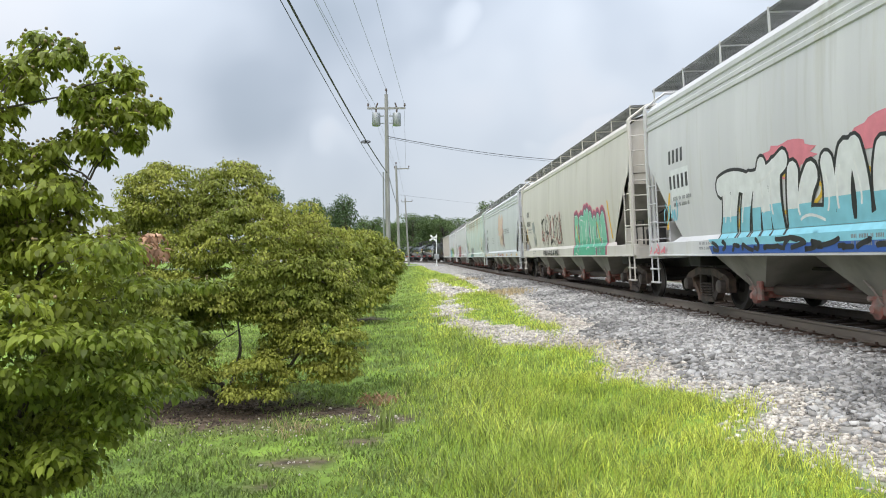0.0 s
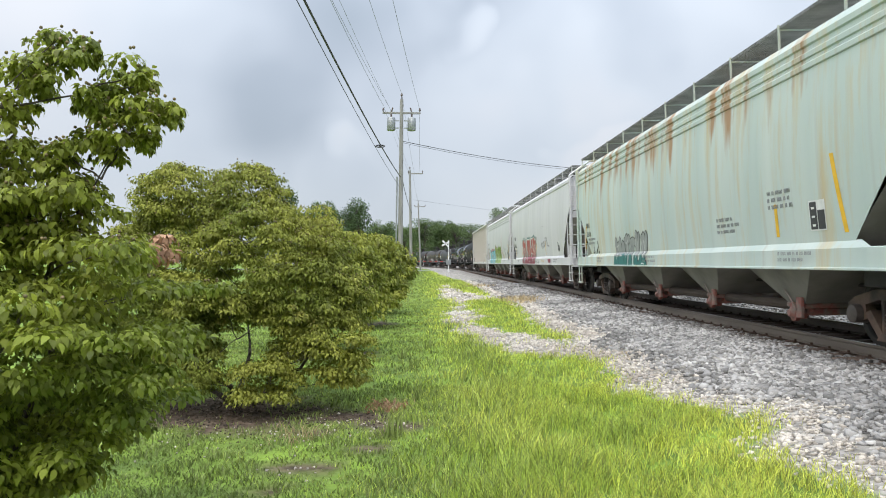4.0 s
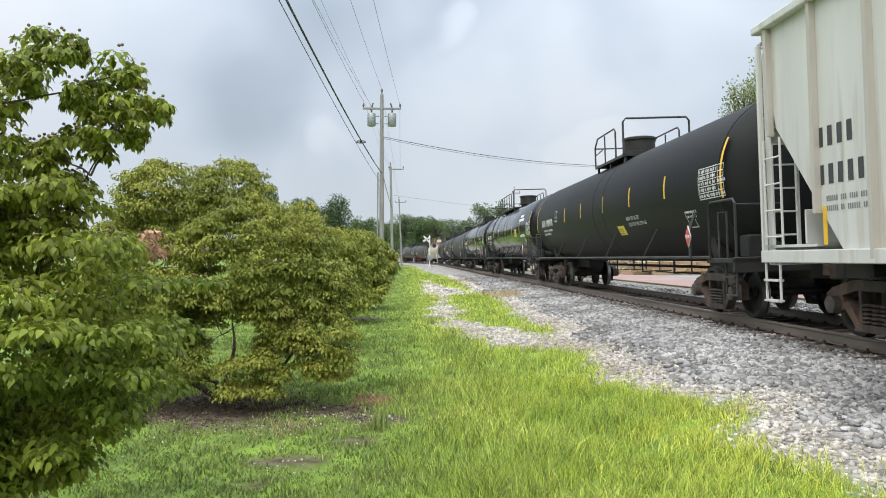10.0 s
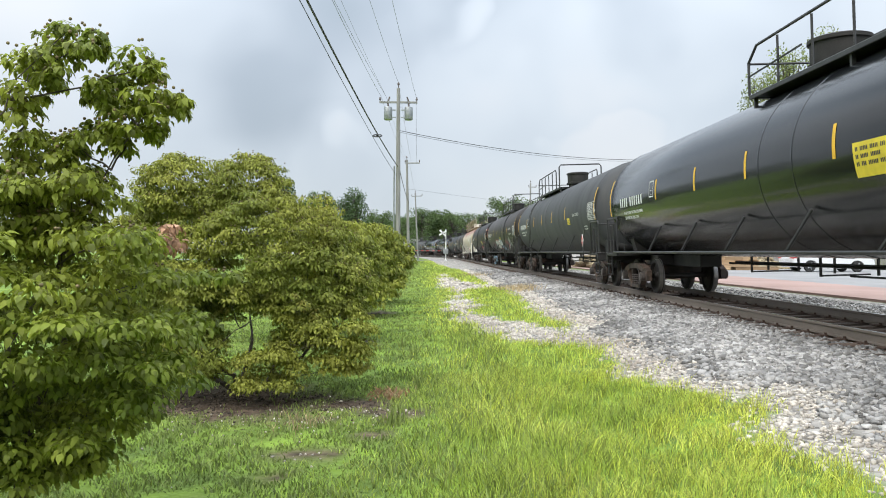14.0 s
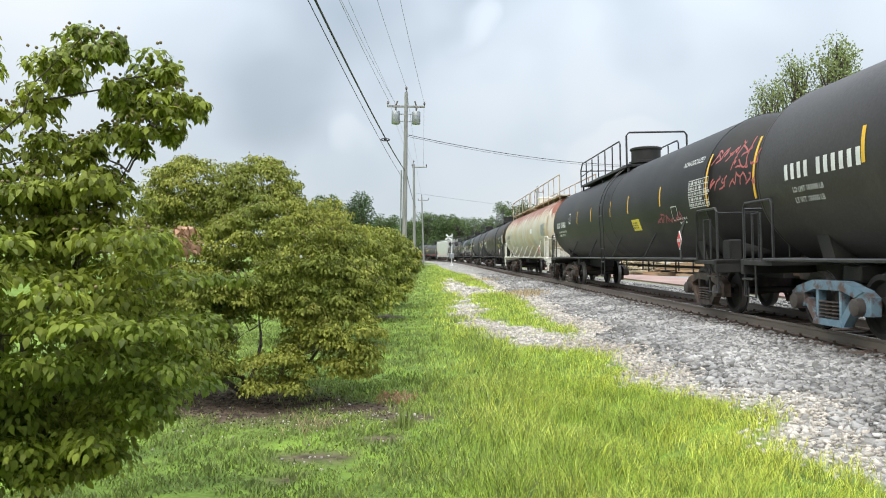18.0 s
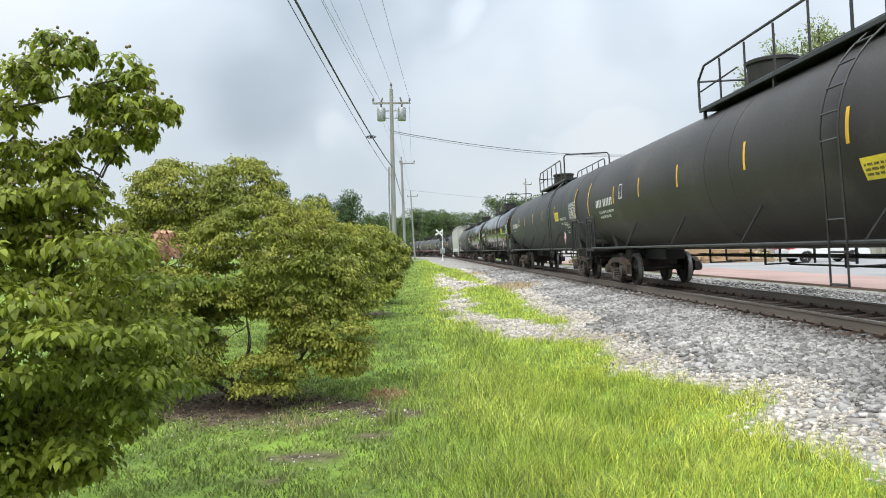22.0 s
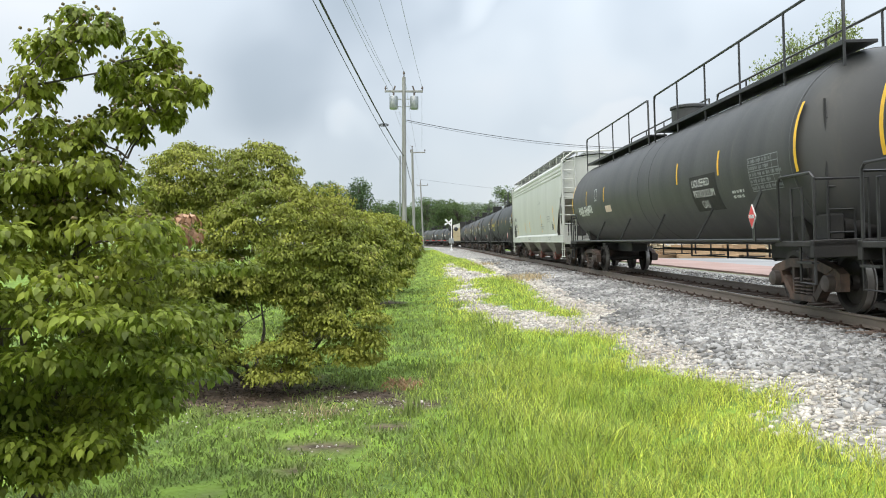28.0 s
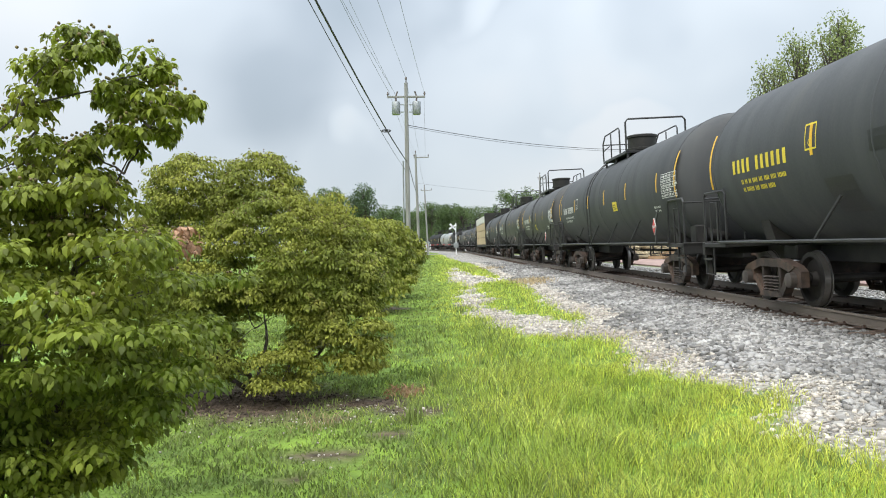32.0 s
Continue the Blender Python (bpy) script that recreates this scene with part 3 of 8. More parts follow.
    d = np.full(cover.shape, 9.0)
    for sx, sy, rx, ry in SOIL:
        d = np.minimum(d, np.hypot((gx - sx) / rx, (Y.ravel() - sy) / ry))
    a = ob.data.attributes.new("bare_soil", "FLOAT", "POINT")
    a.data.foreach_set("value", np.clip((1.05 + 0.30 * hum(gx, Y.ravel(), 3.1) + 0.16 * hum(gx, Y.ravel(), 7.0, 1.0) - d) / 0.35, 0, 1).astype(np.float32))
    ob.data.materials[0] = m
    return tagged(ob, "mown green lawn running up to a grey stone track bed", "ground", kind="structure")


# bare mulch rings under the shrubs and a weedy patch: x, y, half widths
SOIL = [(-1.95, 7.85, 1.15, 1.1), (-0.66, 7.6, 0.5, 0.45), (-1.6, 12.8, 0.9, 0.7), (-1.55, 19.0, 1.0, 0.9), (-1.9, 3.4, 0.5, 0.5), (-0.9, 5.75, 0.26, 0.13), (-0.95, 6.95, 0.3, 0.22), (-0.32, 7.15, 0.42, 0.24), (-1.5, 4.75, 0.25, 0.12), (-1.0, 5.15, 0.16, 0.08), (-0.55, 5.3, 0.12, 0.06), (-1.15, 4.55, 0.14, 0.07), (-0.45, 6.35, 0.2, 0.1), (-0.75, 4.4, 0.1, 0.05)]
ground = build_ground()


def strip(name, x0, x1, y0, y1, lift, material, label, step=8.0, drop=0.1):
    """A paved strip with a real edge, beside the track."""
    g = Geo()
    ys = np.arange(y0, y1 + 0.1, step)
    for i, y in enumerate(ys):
        zs = [float(ground_z(x + float(drift(y)) * (x0 > 5) - float(bend(y)), y)) + lift for x in (x0, x1)]
        b = float(bend(y) - drift(y) * (x0 > 5))
        g.v += [(x0 - b, y, zs[0] - drop), (x0 - b, y, zs[0]), (x1 - b, y, zs[1]), (x1 - b, y, zs[1] - drop)]
        if i:
            k = 4 * i
            g.f += [(k - 4, k - 3, k + 1, k), (k - 3, k - 2, k + 2, k + 1), (k - 2, k - 1, k + 3, k + 2)]
    ob = part(name, g, material, smooth=0)
    return tagged(ob, label, name.replace("_", " "), kind="structure")


strip("brick_pavement", 9.75, 13.4, -30, 98, 0.05, M_BRICK, "faded red brick paving beside the track bed")
strip("road", 13.404, 34, -30, 98, 0.045, M_ROAD, "pale worn asphalt road and parking beyond the track")


# ---- track ----
def rail_outline(side):
    return [(-0.070, 0), (0.070, 0), (0.070, 0.012), (0.012, 0.028), (0.010, 0.125), (0.036, 0.138), (0.036, 0.165), (0.028, 0.172), (-0.028, 0.172), (-0.036, 0.165), (-0.036, 0.138), (-0.010, 0.125), (-0.012, 0.028), (-0.070, 0.012)]


def build_rail(x_off):
    g, top = Geo(), Geo()
    out = rail_outline(0)
    n = len(out)
    ss = np.concatenate([np.arange(-40, BEND_AT, 6.0), np.arange(BEND_AT, 330, 4.0)])
    for i, s in enumerate(ss):
        x, y, a = track_at(float(s))
        c, q = math.cos(a), math.sin(a)
        for u, w in out:
            g.v.append((x + (x_off + u) * c, y + (x_off + u) * q, RAIL_Z - 0.172 + w + (x_off + 0.7535) * math.sin(CANT)))
        for u in (-0.024, 0.024):
            top.v.append((x + (x_off + u) * c, y + (x_off + u) * q, RAIL_Z + 0.002 + (x_off + 0.7535) * math.sin(CANT)))
        if i:
            for k in range(n):
                g.f.append(((i - 1) * n + k, (i - 1) * n + (k + 1) % n, i * n + (k + 1) % n, i * n + k))
            top.f.append((2 * i - 2, 2 * i - 1, 2 * i + 1, 2 * i))
    ob = part("rail", g, M_STEEL)
    tagged(ob, "brown weathered steel rail with a polished running top", "rail", "rails of the track", "structure")
    part("running_surface", top, M_SHINE, ob, "bright worn strip on the rail head")
    return ob


for off in (-0.7535, 0.7535):
    build_rail(off)

# ---- the train ----
GAPS = [-2.67, 18.11, 38.6, 59.47, 80.4, 101.73, 121.67, 143.15, 164.62, 185.97, 207.89, 229.92, 252.14, 273.48, 295.58, 317.89, 339.56, 362.41, 383.54, 403.92, 424.2, 443.4, 461.85, 476.12, 493.5, 510.98, 529.75]
while len(GAPS) < 34:
    GAPS.append(GAPS[-1] + 17.2)


def travel(t):
    """How far the train has rolled after t seconds: it gains a little speed on the way."""
    u = min(max(t - 7.0, 0.0), 11.0)
    return 13.1 * t + 0.4 * (u * u / 22 + max(t - 18.0, 0.0))


def sideframe():
    g = Geo()
    # the casting as bars round its openings
    g.prism([(-1.14, 0.34), (-1.14, 0.60), (-0.98, 0.68), (-0.74, 0.66), (-0.70, 0.40), (-0.94, 0.33)], -0.07, 0.07)
    g.prism([(1.14, 0.34), (0.94, 0.33), (0.70, 0.40), (0.74, 0.66), (0.98, 0.68), (1.14, 0.60)], -0.07, 0.07)
    g.prism([(-0.98, 0.68), (-0.45, 0.80), (0.45, 0.80), (0.98, 0.68), (0.74, 0.58), (0.40, 0.66), (-0.40, 0.66), (-0.74, 0.58)], -0.085, 0.085)
    for s in (-1, 1):
        o = [(s * 0.74, 0.47), (s * 0.42, 0.14), (s * 0.26, 0.14), (s * 0.60, 0.52)]
        g.prism(o if s > 0 else o[::-1], -0.075, 0.075)
        g.box(-0.07, 0.07, s * 0.335 - 0.035, s * 0.335 + 0.035, 0.20, 0.68, 0.012)
    g.prism([(-0.44, 0.13), (0.44, 0.13), (0.36, 0.23), (-0.36, 0.23)], -0.1, 0.1)
    return g


def bearing_caps():
    g = Geo()
    g.lathe([(-0.17, 0.10), (-0.15, 0.125), (-0.06, 0.13), (0.05, 0.13)], "x", 14)
    return g


def springs():
    g = Geo()
    for dy in (-0.2, 0.0, 0.2):
        for i in range(5):
            z = 0.255 + i * 0.055
            g.lathe([(z - 0.018, 0.06), (z, 0.085), (z + 0.018, 0.06)], "z", 10, (-0.03, dy, 0))
    return g


def wheelset():
    g = Geo()
    prof = [(0.615, 0.0), (0.615, 0.10), (0.635, 0.12), (0.655, 0.34), (0.615, 0.37), (0.64, 0.415), (0.645, 0.475), (0.668, 0.482), (0.682, 0.46), (0.78, 0.455), (0.785, 0.38), (0.765, 0.355), (0.715, 0.33), (0.715, 0.14), (0.80, 0.11), (0.80, 0.0)]
    for s in (-1, 1):
        g.lathe([(s * a, r) for a, r in prof], "x", 28)
    g.lathe([(-1.12, 0.07), (1.12, 0.07)], "x", 12)
    return g


def wheel_spots():
    """Casting marks on the wheel's face, so that its turning can be seen."""
    g = Geo()
    for s in (-1, 1):
        for a in (0.4, 2.2, 4.5):
            c, q = math.cos(a), math.sin(a)
            g.box(s * 0.79 - 0.012, s * 0.79 + 0.012, 0.415 * c - 0.04, 0.415 * c + 0.04, 0.415 * q - 0.02, 0.415 * q + 0.02, 0.005)
    return g


AXLES = []


def add_truck(car, y, far, casting=None):
    casting = casting or M_TRUCK
    tr = part("truck", lambda: Geo().box(-0.9, 0.9, -0.16, 0.16, 0.45, 0.74, 0.03).box(-0.25, 0.25, -0.5, 0.5, 0.35, 0.5, 0.03), M_TRUCK, car, "dark rusty cast steel truck", pose(0, y, 0), "truck")
    for s in (-1, 1):
        part("side_frame", sideframe, casting, tr, "", pose(s * 1.0, 0, 0, 0, 0, 0 if s < 0 else 180), "sideframe", 30)
        for dy in (-0.89, 0.89):
            part("bearing", bearing_caps, M_SPRING if s < 0 else M_TRUCK, tr, "", pose(s * 1.02, dy, 0.457, 0, 0, 0 if s < 0 else 180), "bearing")
        part("spring_nest", springs, M_SPRING, tr, "", pose(s * 1.0, 0, 0), "springs", kind="stuff")
    for dy in (-0.89, 0.89):
        w = part("wheelset", wheelset, M_WHEEL, tr, "steel wheels on an axle with worn bright treads", pose(0, dy, 0.457), "wheelset", 25)
        if len(w.data.materials) == 1:
            w.data.materials.append(M_TREAD)
            for f in w.data.polygons:
                c = f.center
                if 0.44 < math.hypot(c.y, c.z) < 0.49 and abs(f.normal.x) < 0.6:
                    f.material_index = 1
        AXLES.append((w, dy, car))
    return tr


def coupler(car, y, s):
    g = Geo()
    g.box(-0.09, 0.09, min(0, s * 0.75), max(0, s * 0.75), -0.1, 0.1, 0.02)
    g.box(-0.14, 0.14, min(s * 0.5, s * 0.8), max(s * 0.5, s * 0.8), -0.15, 0.15, 0.03)
    g.tube([(0.25, 0, 0), (0.3, s * 0.25, -0.28), (0.12, s * 0.7, -0.38)], 0.025)
    part("coupler", g, M_TRUCK, car, "", pose(0, y, 0.86), ("coupler", s))


def ladder(g, x, y, z0, z1, width, step=0.33, r=0.016, axis="x"):
    """Two stiles with rungs; axis: the way across it."""
    for s in (-0.5, 0.5):
        p = (x + s * width, y) if axis == "x" else (x, y + s * width)
        g.tube([(*p, z0), (*p, z1)], r * 1.3, 6)
    z = z0 + 0.12
    while z < z1:
        a = (x - width / 2, y, z) if axis == "x" else (x, y - width / 2, z)
        b = (x + width / 2, y, z) if axis == "x" else (x, y + width / 2, z)
        g.tube([a, b], r, 5)
        z += step
    return g


# decals lie a few millimetres proud of a car's side
def hopper_side(z):
    t = np.clip((np.asarray(z, float) - 1.42) / 2.775, 0, 1)
    return -(1.53 + 0.075 * np.sin(t * math.pi))


def ribbed_side(z):
    return -1.535 + 0 * np.asarray(z, float)


def sill_side(z):
    return -1.632 + 0 * np.asarray(z, float)


def sill_face(z):
    return -1.6 + 0 * np.asarray(z, float)


def ledge_side(z):
    return -1.59 + 0.065 * np.clip((np.asarray(z, float) - 1.36) / 0.09, 0, 1)


TANK_R, TANK_Z = 1.52, 2.5


def tank_side(z):
    return -np.sqrt(np.maximum(TANK_R ** 2 - (np.asarray(z, float) - TANK_Z) ** 2, 0.05))


def decal(polys, side, lift=0.004, dz=0.12):
    """Thin paint: polygons of (y, z) laid on a car's side; each is cut into level bands so that it follows the curve."""
    bm = bmesh.new()
    coat = bm.verts.layers.float.new("coat")
    for k, poly in enumerate(polys):
        vs = [bm.verts.new((0, y, z)) for y, z in poly]
        for v in vs:
            v[coat] = 0.0001 * (k % 9)
        try:
            bm.faces.new(vs)
        except ValueError:
            pass
    zs = [v.co.z for v in bm.verts]
    if side not in (ribbed_side, sill_side, sill_face, ledge_side) and zs:
        z = math.floor(min(zs) / dz) * dz + dz
        while z < max(zs):
            bmesh.ops.bisect_plane(bm, geom=bm.verts[:] + bm.edges[:] + bm.faces[:], plane_co=(0, 0, z), plane_no=(0, 0, 1))
            z += dz
    bmesh.ops.triangulate(bm, faces=bm.faces[:])
    for v in bm.verts:
        v.co.x = float(side(v.co.z)) - lift - v[coat]
    for f in bm.faces:
        f.normal_update()
        if f.normal.x > 0:
            f.normal_flip()
    me = bpy.data.meshes.new("decal")
    bm.to_mesh(me)
    bm.free()
    return me


def rect(y, z, w, h, lean=0.0):
    """A rectangle whose picture-left lower corner is at (y, z); the train's left is +y."""
    return [(y, z), (y - w, z), (y - w - lean, z + h), (y - lean, z + h)]


def char_bars(y, z, counts, h, w=None):
    """Plain bars for the characters of a number: groups of counts."""
    w = w or h * 0.5
    out = []
    for c in counts:
        for _ in range(c):
            out.append(rect(y, z, w * 0.52, h))
            y -= w
        y -= w * 0.8
    return out


def text_rows(y, z, rows, h, width, seed):
    """Lines too small to read, as broken bars."""
    r = random.Random(seed)
    out = []
    for k in range(rows):
        a, end = y, y - width * r.uniform(0.7, 1.0)
        while a > end:
            for _ in range(r.randint(2, 6)):
                out.append(rect(a, z - k * h * 1.8, h * 0.42, h))
                a -= h * 0.66
            a -= h * 0.8
    return out


def words(text, y, z, h, side, lift=0.005):
    """Lettering on a side, its lower left at (y, z)."""
    cu = bpy.data.curves.new("lettering", "FONT")
    cu.body, cu.size, cu.resolution_u = text, h * 1.35, 2
    ob = bpy.data.objects.new("lettering", cu)
    scene.collection.objects.link(ob)
    bpy.context.view_layer.update()
    me = bpy.data.meshes.new_from_object(ob.evaluated_get(bpy.context.evaluated_depsgraph_get()))
    bpy.data.objects.remove(ob)
    co = np.zeros(len(me.vertices) * 3)
    me.vertices.foreach_get("co", co)
    co = co.reshape(-1, 3)
    out = np.stack([side(z + co[:, 1]) - lift, y - co[:, 0], z + co[:, 1]], -1)
    me.vertices.foreach_set("co", out.ravel())
    me.update()
    me.materials.clear()
    me.materials.append(None)
    return me


def wild_strokes(r):
    """Bent strokes of no alphabet: two or three bowed uprights, a hook and a loose crossing."""
    out = []
    for k in range(r.randint(2, 3)):
        x = 0.12 + 0.36 * k + r.uniform(-0.05, 0.05)
        out.append(((x, r.uniform(0, 0.1)), (x + r.uniform(-0.3, 0.3), 0.5), (x + r.uniform(-0.05, 0.25), r.uniform(0.85, 1.02))))
    y = r.choice((0.12, 0.5, 0.88))
    out.append(((0.05, y + r.uniform(-0.1, 0.1)), (0.5, y + r.uniform(-0.25, 0.25)), (1.0, y + r.uniform(-0.1, 0.1))))
    return out


def fat(p, w):
    """A bowed stroke of even width with round ends, through three points."""
    a, c, b = (np.array(q, float) for q in p)
    ts = np.linspace(0, 1, 8)[:, None]
    line = (1 - ts) ** 2 * a + 2 * ts * (1 - ts) * c + ts ** 2 * b
    d = np.gradient(line, axis=0)
    d /= np.linalg.norm(d, axis=1)[:, None] + 1e-9
    n = np.stack([-d[:, 1], d[:, 0]], -1) * w / 2
    ends = []
    for q, u, sgn in ((line[-1], d[-1], 1), (line[0], d[0], -1)):
        m = np.array([-u[1], u[0]])
        ends.append([q + sgn * (u * math.sin(t) + m * math.cos(t)) * w / 2 for t in np.linspace(0.4, 2.74, 5)])
    return [tuple(q) for q in [*(line + n), *ends[0], *(line - n)[::-1], *ends[1]]]


def thick(a, b, w):
    d = np.array(b, float) - np.array(a, float)
    d /= max(np.hypot(*d), 1e-6)
    n = np.array([-d[1], d[0]]) * w / 2
    a2, b2 = np.array(a) - d * w * 0.35, np.array(b) + d * w * 0.35
    return [tuple(p) for p in (a2 + n, b2 + n, b2 - n, a2 - n)]


def cut(poly, z, above):
    """The part of a polygon above or below the level z."""
    out = []
    for k, a in enumerate(poly):
        b = poly[(k + 1) % len(poly)]
        ina, inb = (a[1] >= z) == above, (b[1] >= z) == above
        if ina:
            out.append(a)
        if ina != inb:
            t = (z - a[1]) / (b[1] - a[1])
            out.append((a[0] + (b[0] - a[0]) * t, z))
    return out if len(out) > 2 else None


def sprayed(name, polys, side, lift, material, parent, label=""):
    """Paint that runs from a hopper's side down over its sill."""
    if side is hopper_side:
        up = [c for c in (cut(q, 1.455, True) for q in polys) if c]
        low = [c for c in (cut(q, 1.355, False) for q in polys) if c]
        low = [c for c in (cut(q, 1.105, True) for q in low) if c]
        if up:
            part(name, decal(up, side, lift - 0.028), material, parent, label, kind="stuff")
        if low:
            part(name, decal(low, sill_face, lift - 0.028), material, parent, label, kind="stuff")
        mid = [c for c in (cut(q, 1.45, False) for q in polys) if c]
        mid = [c for c in (cut(q, 1.36, True) for q in mid) if c]
        if mid:
            part(name, decal(mid, ledge_side, lift - 0.028), material, parent, label, kind="stuff")
    else:
        part(name, decal(polys, side, lift), material, parent, label, kind="stuff")


def graffiti(car, side, y, z, width, h, n, fills, edge, cloud, seed, parent, sprawl=0.0):
    """Spray paint: a halo, dark outlines and fat bowed strokes that spell nothing, banded in two tones."""
    r = random.Random(seed)
    w = width / n
    halo, dark, hi, lo, shine, inner, rim = [], [], [], [], [], [], []
    plum = cloud is P["plum"]
    for k in range(n):
        st = wild_strokes(r)
        ox, tilt = y - k * w, r.uniform(-0.1, 0.25)
        hh, oz = h * r.uniform(0.84, 1.05), z + h * r.uniform(0.0, 0.05)
        for p3 in st:
            p = [(ox - w * (0.02 + 0.92 * u + tilt * v), oz + hh * v) for u, v in p3]
            t = min(w * 0.34, h * 0.30) * r.uniform(0.85, 1.15)
            if cloud:
                halo.append(fat(p, t * (2.3 if plum else 1.85)))
            if plum:
                inner.append(fat(p, t * 2.05))
                rim.append(fat(p, t * 1.12))
            dark.append(fat(p, t * 1.34))
            q = fat(p, t)
            zm = z + h * r.uniform(0.36, 0.5)
            for up, bag in ((True, hi), (False, lo)):
                c = cut(q, zm, up)
                if c:
                    bag.append(c)
            if r.random() < 0.6:
                g = [(a + t * 0.24, b) for a, b in p]
                shine.append(fat([(g[0][0] * 0.4 + g[1][0] * 0.6, g[0][1] * 0.4 + g[1][1] * 0.6), g[1], (g[2][0] * 0.7 + g[1][0] * 0.3, g[2][1] * 0.7 + g[1][1] * 0.3)], t * 0.13))
    if halo:
        sprayed("paint_cloud", halo, side, 0.0335, P["pink"] if plum else cloud, parent, "sprayed colour cloud")
    if plum:
        sprayed("paint_cloud", inner, side, 0.0347, cloud, parent, "sprayed plum cloud")
        sprayed("paint_rim", rim, side, 0.0373, P["white"], parent, "thin white rim")
        bars = [fat([(y - width * (u - 0.02), z + h * 0.75), (y - width * u, z + h * 0.55), (y - width * (u + 0.02), z + h * 0.4)], 0.09) for u in (0.13, 0.82)]
        sprayed("paint_bar", bars, side, 0.0425, P["gold"], parent, "gold bar")
    sprayed("paint_outline", dark, side, 0.036, edge, parent, "sprayed outline")
    sprayed("paint_fill", hi, side, 0.0385, fills[0], parent)
    sprayed("paint_fill", lo, side, 0.0385, fills[-1], parent)
    if shine and n < 12:
        sprayed("paint_highlight", shine, side, 0.041, M_WHITE, parent)


def scribble(side, y, z, width, h, n, seed, w=0.03, material=None, parent=None):
    """A thin tag: loose bowed strokes of one colour."""
    r = random.Random(seed)
    polys = []
    for k in range(n):
        x0 = y - width * k / n
        a = (x0, z + h * r.uniform(0, 0.3))
        for _ in range(r.randint(2, 3)):
            b = (x0 - width / n * r.uniform(-0.2, 1.1), z + h * r.uniform(0, 1))
            c = ((a[0] + b[0]) / 2 + width / n * r.uniform(-0.6, 0.6), (a[1] + b[1]) / 2 + h * r.uniform(-0.2, 0.2))
            polys.append(fat((a, c, b), w))
            a = b
    part("tag", decal(polys, side, 0.006), material, parent, "thin sprayed scrawl", kind="stuff")


def dotted(side, y, z, width, h, n, seed, material, parent, size=0.055):
    """Strokes dabbed in small round prints."""
    r = random.Random(seed)
    polys = []
    for k in range(n):
        for p3 in wild_strokes(r)[:3]:
            p = [np.array((y - width * (k + 0.85 * u) / n, z + h * v)) for u, v in p3]
            for t in np.linspace(0, 1, 13):
                q = (1 - t) ** 2 * p[0] + 2 * t * (1 - t) * p[1] + t ** 2 * p[2]
                for j in range(3):
                    cx, cz, rad = q[0] + r.uniform(-1, 1) * size, q[1] + r.uniform(-1, 1) * size, size * r.uniform(0.35, 0.75)
                    polys.append([(cx + rad * math.cos(a), cz + rad * math.sin(a)) for a in np.linspace(0, 5.4, 7)])
    part("tag", decal(polys, side, 0.006), material, parent, "dabbed dark lettering", kind="stuff")


def paint(name, c):
    return surface(name, [v * 0.85 for v in c], c, 5.0, 0.5, 0, 0.03, 50)


P = {k: paint("spray_" + k, c) for k, c in {
    "blue": (0.03, 0.10, 0.38), "teal": (0.10, 0.40, 0.40), "aqua": (0.22, 0.55, 0.66), "green": (0.08, 0.42, 0.27), "mint": (0.2, 0.55, 0.4), "pink": (0.72, 0.22, 0.27), "red": (0.42, 0.09, 0.08), "rose": (0.55, 0.27, 0.29), "maroon": (0.30, 0.05, 0.09), "plum": (0.36, 0.09, 0.17),
    "leaf": (0.42, 0.58, 0.22), "lime": (0.25, 0.36, 0.07), "gold": (0.66, 0.43, 0.04), "peach": (0.68, 0.52, 0.43), "white": (0.72, 0.74, 0.74), "black": (0.02, 0.02, 0.022), "grey": (0.32, 0.34, 0.34), "darkteal": (0.02, 0.17, 0.17), "orange": (0.72, 0.22, 0.06), "sky": (0.30, 0.42, 0.52), "soot": (0.02, 0.021, 0.023)}.items()}


# covered hoppers ----------------------------------------------------------
HOPPER_K, RIBBED_K = 1.11, 1.07


def tall(build, k):
    """Stretches a part's upper body by k above the side sill."""
    def made():
        g = build()
        g.v = [(x, y, z if z < 1.42 else 1.42 + (z - 1.42) * k) for x, y, z in g.v]
        return g
    return made


def hopper_shell(lb):
    """Curved side sheets, cut back at the ends, and the arched roof."""
    def build():
        g = Geo()
        e = lb / 2
        zs = [1.42, 1.7, 2.0, 2.3, 2.62, 2.95, 3.25, 3.5, 3.72, 3.9, 4.02]
        for s in (-1, 1):
            rows = []
            for z in zs:
                cut = float(np.interp(z, [1.42, 2.75, 2.95, 4.02], [2.05, 0.5, 0.22, 0.16]))
                x = s * -float(hopper_side(1.42 + (z - 1.42) * HOPPER_K))
                ys = np.linspace(-e + cut, e - cut, 9)
                rows.append([(x, float(y), z) for y in ys])
            k = len(g.v)
            for r in rows:
                g.v += r
            for i in range(len(zs) - 1):
                for j in range(8):
                    q = (k + i * 9 + j, k + i * 9 + j + 1, k + (i + 1) * 9 + j + 1, k + (i + 1) * 9 + j)
                    g.f.append(q if s > 0 else q[::-1])
        prof = [(-1.53, 4.02), (-1.44, 4.13), (-1.1, 4.24), (-0.55, 4.31), (0, 4.34), (0.55, 4.31), (1.1, 4.24), (1.44, 4.13), (1.53, 4.02)]
        k, n = len(g.v), len(prof)
        for y in (-e + 0.16, e - 0.16):
            g.v += [(x, y, z) for x, z in prof]
        for j in range(n - 1):
            g.f.append((k + j, k + j + 1, k + n + j + 1, k + n + j))
        return g
    return build


